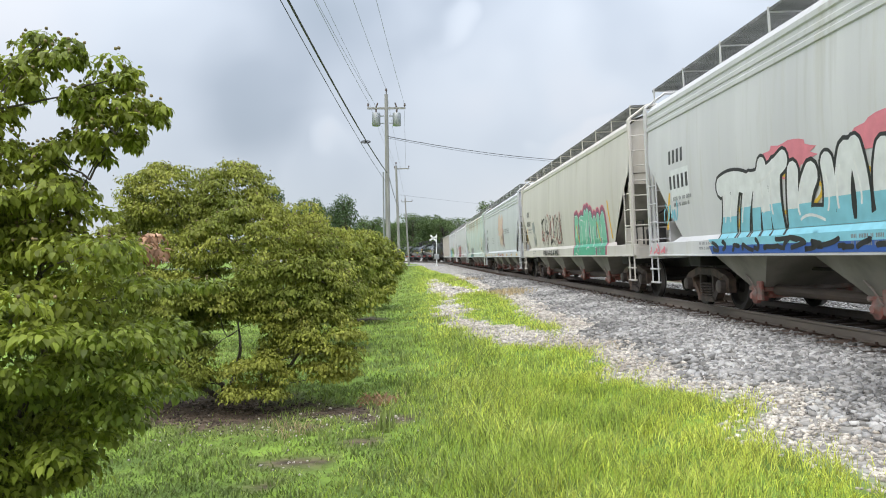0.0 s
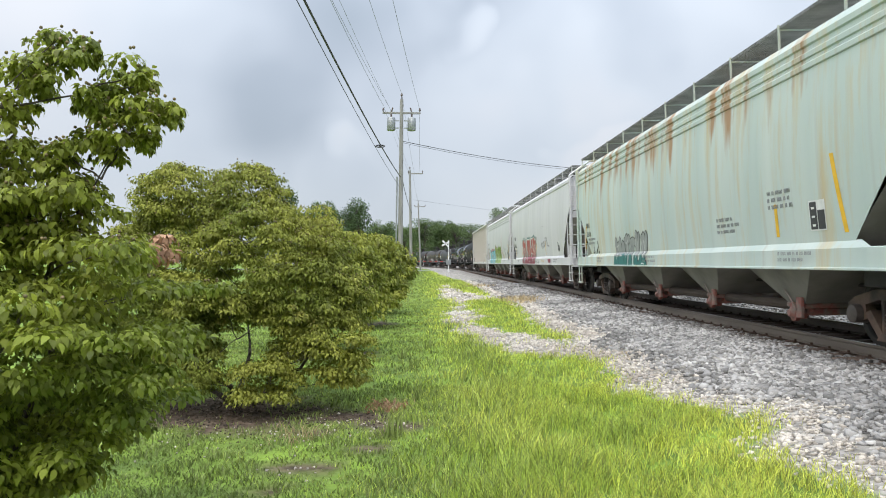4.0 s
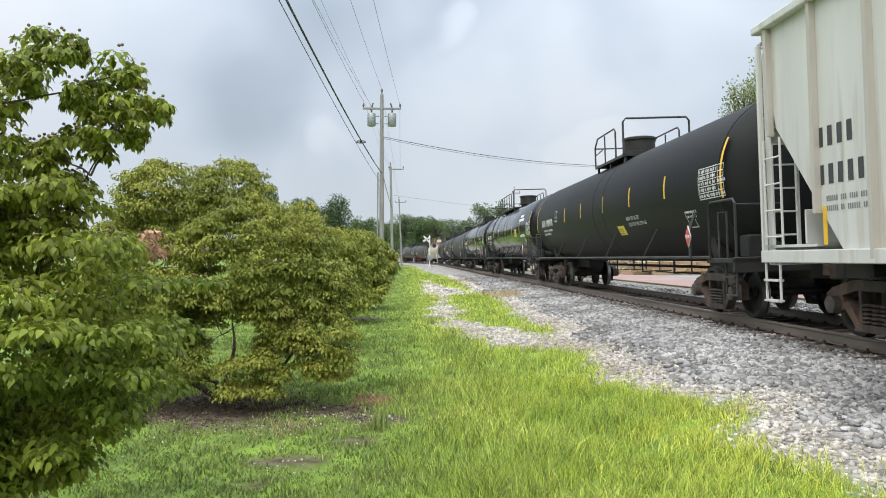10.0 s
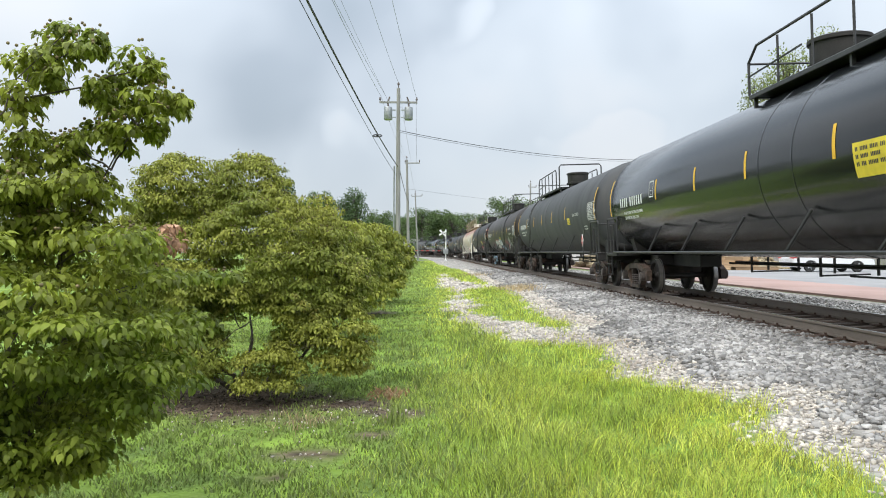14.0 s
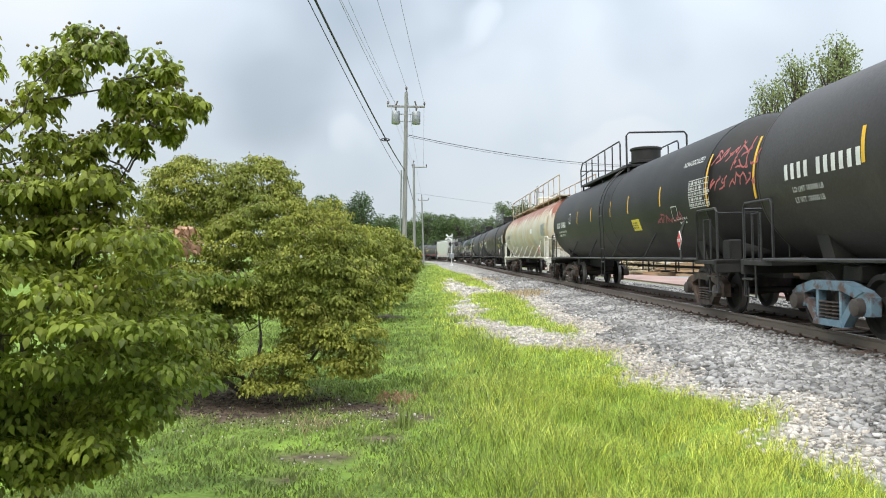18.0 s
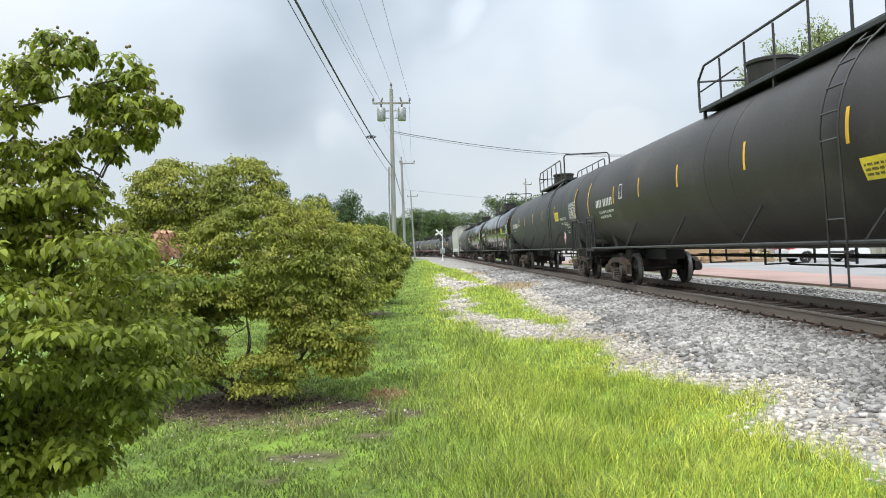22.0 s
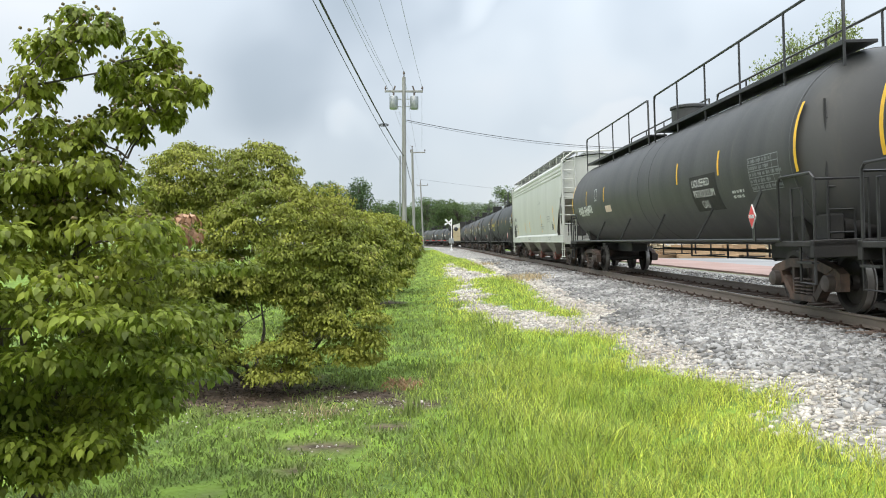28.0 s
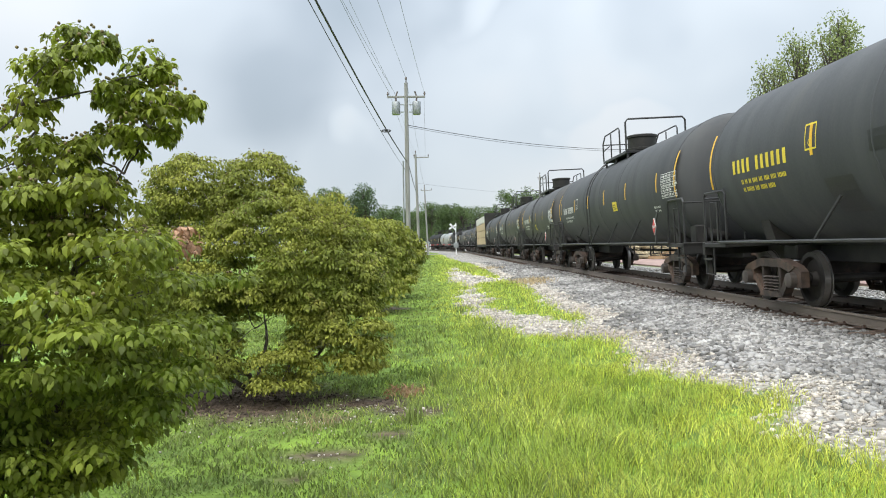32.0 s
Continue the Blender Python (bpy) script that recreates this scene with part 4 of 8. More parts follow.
def hopper_ends(lb):
    def build():
        g = Geo()
        e = lb / 2
        for s in (1,):
            a = e - 0.22
            g.v += [(-1.5, s * a, 2.95), (1.5, s * a, 2.95), (1.5, s * (e - 2.3), 1.3), (-1.5, s * (e - 2.3), 1.3)]
            k = len(g.v) - 4
            g.f.append((k, k + 1, k + 2, k + 3))
        return g
    return build


def end_wall(lb):
    """The upright upper end of the body, with a plate that runs down each corner."""
    def build():
        g = Geo()
        a = lb / 2 - 0.24
        g.v += [(-1.52, a, 2.7), (1.52, a, 2.7), (1.52, a, 4.02), (1.1, a, 4.22), (0, a, 4.32), (-1.1, a, 4.22), (-1.52, a, 4.02)]
        g.f.append(tuple(range(7)))
        for q in (-1, 1):
            g.box(min(q * 1.535, q * 1.50), max(q * 1.535, q * 1.50), a - 0.02, a + 0.16, 1.30, 4.02, 0.006)
        g.box(-1.5, 1.5, a - 0.9, a - 0.86, 1.3, 1.75, 0.01)
        return g
    return build


def hopper_sill(lb, s):
    """One side sill with its lip."""
    def build():
        g = Geo()
        e = lb / 2
        x = s * 1.6
        g.box(min(x, x - s * 0.14), max(x, x - s * 0.14), -e, e, 1.08, 1.36, 0.012)
        g.add([(x - s * 0.01, -e + 1.6, 1.36), (x - s * 0.01, e - 1.6, 1.36), (x - s * 0.075, e - 1.9, 1.45), (x - s * 0.075, -e + 1.9, 1.45)], [(0, 1, 2, 3)])
        g.box(min(x, x + s * 0.03), max(x, x + s * 0.03), -e, e, 1.06, 1.10, 0.008)
        return g
    return build


def hopper_chord(lb, z, h):
    """A rolled ridge along the top of a side."""
    def build():
        g = Geo()
        e = lb / 2
        prof = [(-h, 0.0), (-h * 0.6, 0.028), (h * 0.6, 0.028), (h, 0.0)]
        x0 = -float(hopper_side(1.42 + (z - 1.42) * HOPPER_K))
        for y in (-e + 0.12, e - 0.12):
            g.v += [(-x0 - dx + 0.003, y, z + dz) for dz, dx in prof]
        g.f += [(k, k + 1, k + 5, k + 4) for k in range(3)] + [(0, 1, 2, 3), (4, 5, 6, 7)]
        return g
    return build


def end_cage(lb, s):
    def build():
        g = Geo()
        e = lb / 2
        for q in (-1, 1):
            g.box(q * 1.58 - 0.035, q * 1.58 + 0.035, s * (e - 0.06) - 0.04, s * (e - 0.06) + 0.04, 1.1, 4.12, 0.01)
            g.box(q * 1.05 - 0.025, q * 1.05 + 0.025, s * (e - 0.06) - 0.03, s * (e - 0.06) + 0.03, 1.1, 4.25, 0.01)
            for i in range(9):
                g.tube([(q * 1.58, s * (e - 0.06), 1.45 + i * 0.33), (q * 1.05, s * (e - 0.06), 1.45 + i * 0.33)], 0.014, 5)
            ladder(g, q * 1.6, s * (e - 0.42), 1.3, 2.75, 0.5, 0.36, 0.014, "y")
            # steps under the corner
            for dy in (0.08, 0.52):
                g.tube([(q * 1.58, s * (e - dy), 1.1), (q * 1.58, s * (e - dy), 0.46)], 0.02, 5)
            for z in (0.48, 0.78):
                g.box(q * 1.58 - 0.05, q * 1.58 + 0.05, min(s * (e - 0.08), s * (e - 0.52)), max(s * (e - 0.08), s * (e - 0.52)), z - 0.015, z + 0.015)
        g.tube([(-1.58, s * (e - 0.06), 4.12), (-1.1, s * (e - 0.06), 4.42), (1.1, s * (e - 0.06), 4.42), (1.58, s * (e - 0.06), 4.12)], 0.03, 6)
        g.box(-1.5, 1.5, min(s * e, s * (e - 1.4)), max(s * e, s * (e - 1.4)), 1.26, 1.30)
        return g
    return build


def brake_gear(lb):
    def build():
        g = Geo()
        e = lb / 2
        y = -e + 1.0
        g.lathe([(-0.35, 0.12), (-0.32, 0.19), (0.32, 0.19), (0.35, 0.12)], "x", 14, (0.2, y, 1.52))
        g.box(-0.95, -0.5, y - 0.15, y + 0.15, 1.32, 1.75, 0.03)
        g.tube([(-0.7, y, 1.6), (-0.9, y - 0.3, 2.0), (-0.6, y - 0.4, 2.2)], 0.025)
        g.tube([(-1.2, y + 0.1, 1.35), (-1.2, y + 0.1, 1.95), (-1.2, y - 0.5, 1.95), (-1.2, y - 0.5, 1.35)], 0.022)
        return g
    return build


def hopper_bay(lw):
    def build():
        g = Geo()
        a = lw / 2
        b = a * 0.62
        # slope sheets meet in a ridge between the bays; the side sheets lean in only a little
        g.add([(-1.44, -b, 1.08), (1.44, -b, 1.08), (1.44, b, 1.08), (-1.44, b, 1.08), (-1.12, -0.26, 0.50), (1.12, -0.26, 0.50), (1.12, 0.26, 0.50), (-1.12, 0.26, 0.50)],
              [(0, 1, 5, 4), (1, 2, 6, 5), (2, 3, 7, 6), (3, 0, 4, 7), (4, 5, 6, 7)])
        g.add([(-1.40, -a, 1.12), (1.40, -a, 1.12), (1.40, -b, 1.07), (-1.40, -b, 1.07)], [(0, 1, 2, 3)])
        g.add([(-1.40, b, 1.07), (1.40, b, 1.07), (1.40, a, 1.12), (-1.40, a, 1.12)], [(0, 1, 2, 3)])
        return g
    return build


def outlet():
    g = Geo()
    g.box(-1.16, 1.16, -0.30, 0.30, 0.44, 0.52, 0.02)
    g.box(-1.0, 1.0, -0.2, 0.2, 0.32, 0.45, 0.03)
    for s in (-1, 1):
        g.lathe([(s * 0.96, 0.10), (s * 1.1, 0.10), (s * 1.1, 0.135), (s * 1.17, 0.135), (s * 1.19, 0.08), (s * 1.24, 0.05)], "x", 12, (0, 0.05, 0.36))
        g.box(s * 1.2 - 0.025, s * 1.2 + 0.025, -0.34, -0.16, 0.30, 0.62, 0.01)
        g.tube([(s * 1.24, -0.2, 0.42), (s * 1.27, -0.05, 0.62), (s * 1.24, 0.18, 0.72)], 0.014)
    return g


def cross_pipe():
    """A round pipe along the car below the side sheets."""
    return Geo().lathe([(-0.5, 0.085), (0.5, 0.085)], "y", 10)


def roof_walk(lb):
    """Open grating walks along both roof edges, with a trough of hatches between them."""
    def build():
        g = Geo()
        e = lb / 2 - 0.2
        for s in (-1,):
            for x in np.linspace(0.86, 1.42, 12):
                g.box(s * x - 0.008, s * x + 0.008, -e, e, 4.42, 4.46)
            y = -e
            while y < e:
                g.box(min(s * 0.84, s * 1.44), max(s * 0.84, s * 1.44), y, y + 0.02, 4.425, 4.455)
                y += 0.13
        return g
    return build


def walk_post():
    g = Geo()
    g.prism([(-0.02, 4.08), (0.02, 4.08), (0.02, 4.48), (-0.02, 4.48)], -1.445, -1.42)
    g.box(-1.43, -0.84, -0.012, 0.012, 4.40, 4.42)
    g.box(-0.9, -0.86, -0.02, 0.02, 4.22, 4.40)
    return g


def hatch_trough(lb):
    def build():
        g = Geo()
        e = lb / 2 - 1.2
        g.box(-0.42, 0.42, -e, e, 4.30, 4.52, 0.04)
        return g
    return build


def centre_sill(lb):
    def build():
        g = Geo()
        e = lb / 2
        for s in (-1, 1):
            g.box(-0.26, 0.26, min(s * e, s * (e - 3.4)), max(s * e, s * (e - 3.4)), 0.74, 1.06, 0.02)
            g.box(-1.3, 1.3, min(s * (e - 1.7), s * (e - 2.3)), max(s * (e - 1.7), s * (e - 2.3)), 0.84, 1.06, 0.02)
        g.tube([(-0.5, -e + 3.4, 0.8), (-0.5, e - 3.4, 0.8)], 0.03)
        return g
    return build


def make_hopper(spec, length):
    lb = round((length - 1.25) * 4) / 4
    body = HOPPER[spec["body"]]
    car = empty("hopper_car", pose(0, 0, 0), spec["label"], "hopper car", "cars of the train")
    shell = part("hull", tall(hopper_shell(lb), HOPPER_K), body, car, "", None, ("shell", lb), 50)
    for q in (0, 180):
        part("end_sheet", tall(hopper_ends(lb), HOPPER_K), M_DARKEND, car, "sloping end sheet, its colour darkened for shade and grime", pose(0, 0, 0, 0, 0, q), ("ends", lb), 30)
        part("end_wall", tall(end_wall(lb), HOPPER_K), body, car, "", pose(0, 0, 0, 0, 0, q), ("endwall", lb), 30)
    sill = part("side_sill", hopper_sill(lb, -1), body, car, "", None, ("sill", lb, -1), 30)
    part("side_sill", hopper_sill(lb, 1), body, car, "", None, ("sill", lb, 1), 30)
    for z, h in (((3.96, 0.075),) if spec.get("smooth") else ((3.66, 0.05), (3.80, 0.05), (3.97, 0.06))):
        for s in (0, 180):
            part("top_chord", tall(hopper_chord(lb, z, h), HOPPER_K), body, car, "", pose(0, 0, 0, 0, 0, s), ("chord", lb, z), 30)
    for s in (-1, 1):
        part("end_sill", lambda: Geo().box(-1.55, 1.55, -0.1, 0.1, 1.0, 1.3, 0.015), body, car, "", pose(0, s * (lb / 2 - 0.1), 0), "endsill")
    for s in (-1, 1):
        part("end_ladder", tall(end_cage(lb, s), HOPPER_K), body, car, "", None, ("cage", lb, s))
        coupler(car, s * lb / 2, s)
        add_truck(car, s * (lb / 2 - 1.95), 0)
    part("brake_gear", brake_gear(lb), M_UNDER, car, "", None, ("brake", lb))
    part("brake_wheel", lambda: Geo().lathe([(-0.02, 0.0), (-0.02, 0.26), (0.02, 0.26), (0.02, 0.0)], "y", 18), M_UNDER, car, "", pose(0.75, -lb / 2 + 0.02, 2.0), "brakewheel")
    n = spec.get("bays", 4)
    span = lb - 5.4
    for i in range(n):
        y = -span / 2 + span * (i + 0.5) / n
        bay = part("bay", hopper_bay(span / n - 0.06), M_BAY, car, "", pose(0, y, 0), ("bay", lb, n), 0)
        part("outlet_gate", outlet, spec.get("gate", M_GATE), bay, "", None, "outlet")
        if i + 1 < n:
            part("air_pipe", cross_pipe, M_RUSTY, car, "brown pipe between the outlets", pose(-0.95, y + span / n / 2, 0.46) @ Matrix.Diagonal((1, span / n - 0.7, 1, 1)), "airpipe", 30)
    for a in (0, 180):
        part("roof_walk", tall(roof_walk(lb), HOPPER_K), M_GRATE, car, "open steel grating walkway", pose(0, 0, 0, 0, 0, a), ("walk", lb), 0)
        for i in range(11):
            part("walk_bracket", tall(walk_post, HOPPER_K), body, car, "", pose(0, 0, 0, 0, 0, a) @ pose(0, -(lb / 2 - 0.35) + (lb - 0.7) * i / 10, 0), "walkpost", 0)
    part("hatch_trough", tall(hatch_trough(lb), HOPPER_K), M_GRATE, car, "", None, ("trough", lb))
    part("underframe", centre_sill(lb), M_UNDER, car, "", None, ("csill", lb))
    e = lb / 2
    mark_side(spec, shell, sill, e, hopper_side)
    return car


def mark_side(spec, shell, sill, e, side):
    """Numbers, data lines, stripes and paint on the near side."""
    ink = spec.get("ink", M_INK)
    z0, h = spec.get("mark", (2.55, 0.30))
    h *= 0.72
    part("number_mark", decal(char_bars(e - 1.6, z0, (4,), h * 1.05, h * 0.9) + char_bars(e - 1.6, z0 - h * 2.0, (5,), h * 1.05, h * 0.9), side), ink, shell, "dark stencilled car number", kind="stuff")
    if spec.get("weights"):
        for k, line in enumerate(spec["weights"]):
            part("lettering", words(line, e - 1.75, z0 - h * (2.95 + 0.6 * k), 0.085, side), ink, shell)
    else:
        part("data_line", decal(text_rows(e - 1.75, z0 - h * 2.9, 2, 0.07, 1.1, 3), side), M_INKGREY, shell, kind="stuff")
    r = random.Random(spec.get("seed", 1))
    for y, z, n, w in spec.get("lines", ((-e + 4.4, 2.2, 3, 0.8), (-e + 6.6, 1.9, 3, 1.0))):
        part("data_line", decal(text_rows(y, z, n, 0.06, w, r.random()), side), M_INKGREY, shell, kind="stuff")
    if spec.get("panel", True):
        py = spec.get("panel_at", -e + 3.1)
        part("data_panel", decal([rect(py + 0.02, 1.60, 0.44, 0.42)], side), M_WHITE, shell, "white consolidated data panel with black fields")
        part("data_panel_line", decal([rect(py, 1.62, 0.19, 0.38), rect(py - 0.21, 1.62, 0.19, 0.26)], side, 0.007), ink, shell, kind="stuff")
        part("data_panel_line", decal([rect(py - 0.05, 1.66 + 0.12 * k, 0.09, 0.03) for k in range(3)], side, 0.009), M_WHITE, shell, kind="stuff")
    for y, z, h2, lean in spec.get("stripes", ((e - 1.15, 1.62, 0.75, 0.35), (-e + 4.2, 1.55, 0.5, 0.0), (-e + 2.25, 1.55, 1.05, -0.22))):
        part("reflective_stripe", decal([rect(y, z, 0.10, h2, lean)], side), M_YELLOW, shell, "yellow reflective stripe")
    if spec.get("sill_marks"):
        for k in range(9):
            part("reflective_stripe", decal([rect(e - 0.35 - k * (2 * e - 0.8) / 8.5, 1.14, 0.42, 0.10)], sill_side), M_YELLOW, sill)
        part("sill_lettering", words("DO NOT HAMMER ON CAR", -0.25, 1.16, 0.065, sill_side), M_INK, sill)
    part("sill_stencil", decal(text_rows(1.5, 1.27, 2, 0.05, 1.0, 5) + text_rows(-e + 4.0, 1.27, 2, 0.05, 0.9, 6) + text_rows(e - 3.2, 1.27, 2, 0.05, 0.7, 7), sill_side), M_INKGREY, sill, kind="stuff")
    for a in spec.get("art", ()):
        kind, u, z, w, h = a[:5]
        y = e - u * 2 * e
        where = sill_side if z + h < 1.42 else side
        if kind == "tag":
            scribble(where, y, z, w, h, a[5], a[6], a[8] if len(a) > 8 else 0.035, P[a[7]], shell)
        elif kind == "patch":
            part("paint_patch", decal([rect(y, z, w, h)], where, 0.003), P[a[5]], shell, "white painted-over patch")
        elif kind == "band":
            part("paint_band", decal([[(y, z), (y - w, z), (y - w - 0.2, z + h), (y + 0.15, z + h)]], sill_side, 0.003), P[a[5]], shell)
        elif kind == "dots":
            dotted(where, y, z, w, h, a[5], a[6], P[a[7]], shell, a[8])
        elif kind == "blotch":
            rr = random.Random(a[6])
            pts = []
            for k in range(30):
                t = 2 * math.pi * k / 30
                e2 = 1 + 0.25 * rr.uniform(-1, 1)
                pts.append((y - w / 2 - math.cos(t) * w / 2 * e2, z + h / 2 + math.sin(t) * h / 2 * e2))
            part("paint_cloud", decal([pts], where, 0.005), P[a[5]], shell)
        else:
            graffiti(None, where, y, z, w, h, a[5], [P[c] for c in a[7]], P[a[8]], P[a[9]] if a[9] else None, a[6], shell)


def make_ribbed(spec, length):
    lb = round((length - 1.2) * 2) / 2
    e = lb / 2
    body = HOPPER["ribbed"]
    car = empty("hopper_car", pose(0, 0, 0), spec["label"], "hopper car", "cars of the train")

    def hull():
        g = Geo()
        for s in (-1, 1):
            for z0, z1, c0, c1 in ((1.1, 2.9, 2.2, 0.45), (2.9, 4.35, 0.45, 0.05)):
                k = len(g.v)
                g.v += [(s * 1.535, -e + c0, z0), (s * 1.535, e - c0, z0), (s * 1.535, e - c1, z1), (s * 1.535, -e + c1, z1)]
                g.f.append((k, k + 1, k + 2, k + 3))
        k = len(g.v)
        for y in (-e, e):
            g.v += [(-1.6, y, 4.35), (-1.5, y, 4.42), (0, y, 4.58), (1.5, y, 4.42), (1.6, y, 4.35)]
        for j in range(4):
            g.f.append((k + j, k + j + 1, k + 5 + j + 1, k + 5 + j))
        return g

    shell = part("hull", tall(hull, RIBBED_K), body, car)
    for q in (0, 180):
        part("end_sheet", tall(hopper_ends(lb), RIBBED_K), M_DARKEND, car, "sloping end sheet, its colour darkened for shade and grime", pose(0, 0, 0, 0, 0, q), ("ends", lb, "ribbed"), 30)
        part("end_wall", tall(end_wall(lb), RIBBED_K), body, car, "", pose(0, 0, 0, 0, 0, q), ("endwall", lb, "ribbed"), 30)
    for i in range(17):
        y = -e + 0.35 + (lb - 0.7) * i / 16
        z0 = float(np.interp(e - abs(y), [0.3, 2.2], [2.95, 1.1]))
        part("rib", lambda: Geo().prism([(-0.04, 0), (0.04, 0), (0.04, 1), (-0.04, 1)], -1.62, -1.535), M_RIB, car, "", Matrix.Translation((0, y, z0)) @ Matrix.Diagonal((1, 1, 4.56 - z0, 1)), "siderib", 0)
    part("top_chord", Geo().box(-1.66, -1.5, -e, e, 4.48, 4.60, 0.015).box(1.5, 1.66, -e, e, 4.48, 4.60, 0.015), body, car)
    sill = part("side_sill", Geo().box(-1.62, -1.48, -e, e, 1.04, 1.22, 0.012).box(1.48, 1.62, -e, e, 1.04, 1.22, 0.012).box(-1.5, 1.5, -e, -e + 0.2, 1.0, 1.28, 0.01).box(-1.5, 1.5, e - 0.2, e, 1.0, 1.28, 0.01), body, car)
    for s in (-1, 1):
        part("end_ladder", tall(end_cage(lb, s), RIBBED_K), body, car, "", None, ("cage", lb, s, "ribbed"))
        coupler(car, s * e, s)
        add_truck(car, s * (e - 1.95), 0)
    part("brake_gear", brake_gear(lb), M_UNDER, car, "", None, ("brake", lb))
    part("brake_wheel", lambda: Geo().lathe([(-0.02, 0.0), (-0.02, 0.26), (0.02, 0.26), (0.02, 0.0)], "y", 18), M_UNDER, car, "", pose(0.75, -lb / 2 + 0.02, 2.0), "brakewheel")
    span = lb - 5.4
    for i in range(3):
        y = -span / 2 + span * (i + 0.5) / 3
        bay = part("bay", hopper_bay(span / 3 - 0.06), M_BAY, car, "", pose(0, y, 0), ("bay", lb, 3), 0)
        part("outlet_gate", outlet, M_GATE, bay, "", None, "outlet")
    part("underframe", centre_sill(lb), M_UNDER, car, "", None, ("csill", lb))
    g = Geo()
    for x in (-0.35, 0.35):
        g.box(x - 0.2, x + 0.2, -e + 0.1, e - 0.1, 4.87, 4.91)
    part("roof_walk", g, M_GRATE, car)
    mark_side(spec, shell, sill, e, ribbed_side)
    return car


# tank cars ----------------------------------------------------------------
def tank_shell(lt):
    def build():
        g = Geo()
        a = lt / 2 - 0.62
        cap = [(0.62 * math.sin(t), TANK_R * math.cos(t)) for t in np.linspace(0, math.pi / 2, 9)]
        prof = [(-a - dy, r) for dy, r in cap[::-1]] + [(-a * 0.34, TANK_R), (a * 0.34, TANK_R)] + [(a + dy, r) for dy, r in cap]
        g.lathe([(y, max(r, 0.0)) for y, r in prof], "y", 56)
        return g
    return build


def weld_ring():
    return Geo().lathe([(-0.03, TANK_R - 0.001), (-0.012, TANK_R + 0.007), (0.012, TANK_R + 0.007), (0.03, TANK_R - 0.001)], "y", 56)


def end_deck(lb, s):
    def build():
        g = Geo()
        e = lb / 2
        y0, y1 = sorted((s * e, s * (e - 1.25)))
        g.box(-1.55, 1.55, y0, y1, 1.02, 1.10, 0.01)
        g.box(-1.55, 1.55, *sorted((s * e, s * (e - 0.12))), 0.86, 1.12, 0.01)
        return g
    return build


def end_rails(lb, s):
    def build():
        g = Geo()
        e = lb / 2
        for q in (-1,):
            x = q * 1.5
            ya, yb = s * (e - 0.06), s * (e - 1.2)
            g.tube([(x, ya, 1.1), (x, ya, 2.02), (x, ya - s * 0.08, 2.1), (x, yb + s * 0.08, 2.1), (x, yb, 2.02), (x, yb, 1.1)], 0.024, 6)
            g.tube([(x, ya - s * 0.35, 1.1), (x, ya - s * 0.35, 1.9), (x, ya - s * 0.7, 1.9), (x, ya - s * 0.7, 1.1)], 0.02, 6)
            # hanging step
            g.tube([(x, ya, 1.1), (x, ya, 0.48), (x, ya - s * 0.45, 0.48), (x, ya - s * 0.45, 1.1)], 0.022, 5)
            g.box(x - 0.06, x + 0.06, *sorted((ya, ya - s * 0.45)), 0.77, 0.80)
        g.tube([(-1.5, s * (e - 0.06), 2.0), (-0.7, s * (e - 0.06), 2.0), (-0.7, s * (e - 0.06), 1.1)], 0.02, 6)
        return g
    return build


def saddle(s):
    g = Geo()
    for q in (-1,):
        g.add([(q * 0.3, -0.18, 0.95), (q * 0.3, 0.18, 0.95), (q * 1.02, 0.18, 1.10), (q * 1.02, -0.18, 1.10), (q * 1.14, -0.18, 1.52), (q * 1.14, 0.18, 1.52), (q * 0.3, 0.18, 1.05), (q * 0.3, -0.18, 1.05)],
              [(0, 1, 2, 3), (3, 2, 5, 4), (4, 5, 6, 7), (0, 3, 4, 7), (1, 6, 5, 2)])
    return g


def side_rail(lb):
    """The grab rail along both flanks, with its slanting stays to the tank."""
    def build():
        g = Geo()
        e = lb / 2
        g.tube([(-1.57, -e + 1.0, 1.12), (-1.57, e - 1.0, 1.12)], 0.028, 6)
        return g
    return build


def rail_stay():
    return Geo().tube([(-1.57, 0, 1.12), (-1.36, -0.42, 1.74)], 0.026, 6)


def under_rig(lb):
    """Brake rods and hangers under the tank."""
    def build():
        g = Geo()
        e = lb / 2 - 4.2
        g.tube([(0.5, -e, 0.80), (0.5, e, 0.80)], 0.025, 5)
        g.tube([(0.75, -e, 0.62), (0.75, e * 0.2, 0.62)], 0.02, 5)
        g.tube([(1.45, -e - 2, 0.78), (1.45, e + 2, 0.78)], 0.022, 5)
        for i in range(9):
            y = -e + 2 * e * i / 8
            g.box(1.43, 1.47, y - 0.02, y + 0.02, 0.6, 1.15)
            if i % 2:
                g.box(0.48, 0.52, y + 0.25, y + 0.29, 0.6, 1.05)
                g.tube([(0.5, y + 0.27, 0.62), (1.45, y + 0.27, 0.62)], 0.018, 5)
        return g
    return build


def stub_sill(lb):
    def build():
        g = Geo()
        e = lb / 2
        for s in (1,):
            g.box(-0.27, 0.27, *sorted((s * e, s * (e - 4.3))), 0.72, 1.04, 0.02)
            g.box(-0.7, 0.7, *sorted((s * (e - 1.8), s * (e - 2.3))), 0.78, 1.02, 0.02)
        return g
    return build


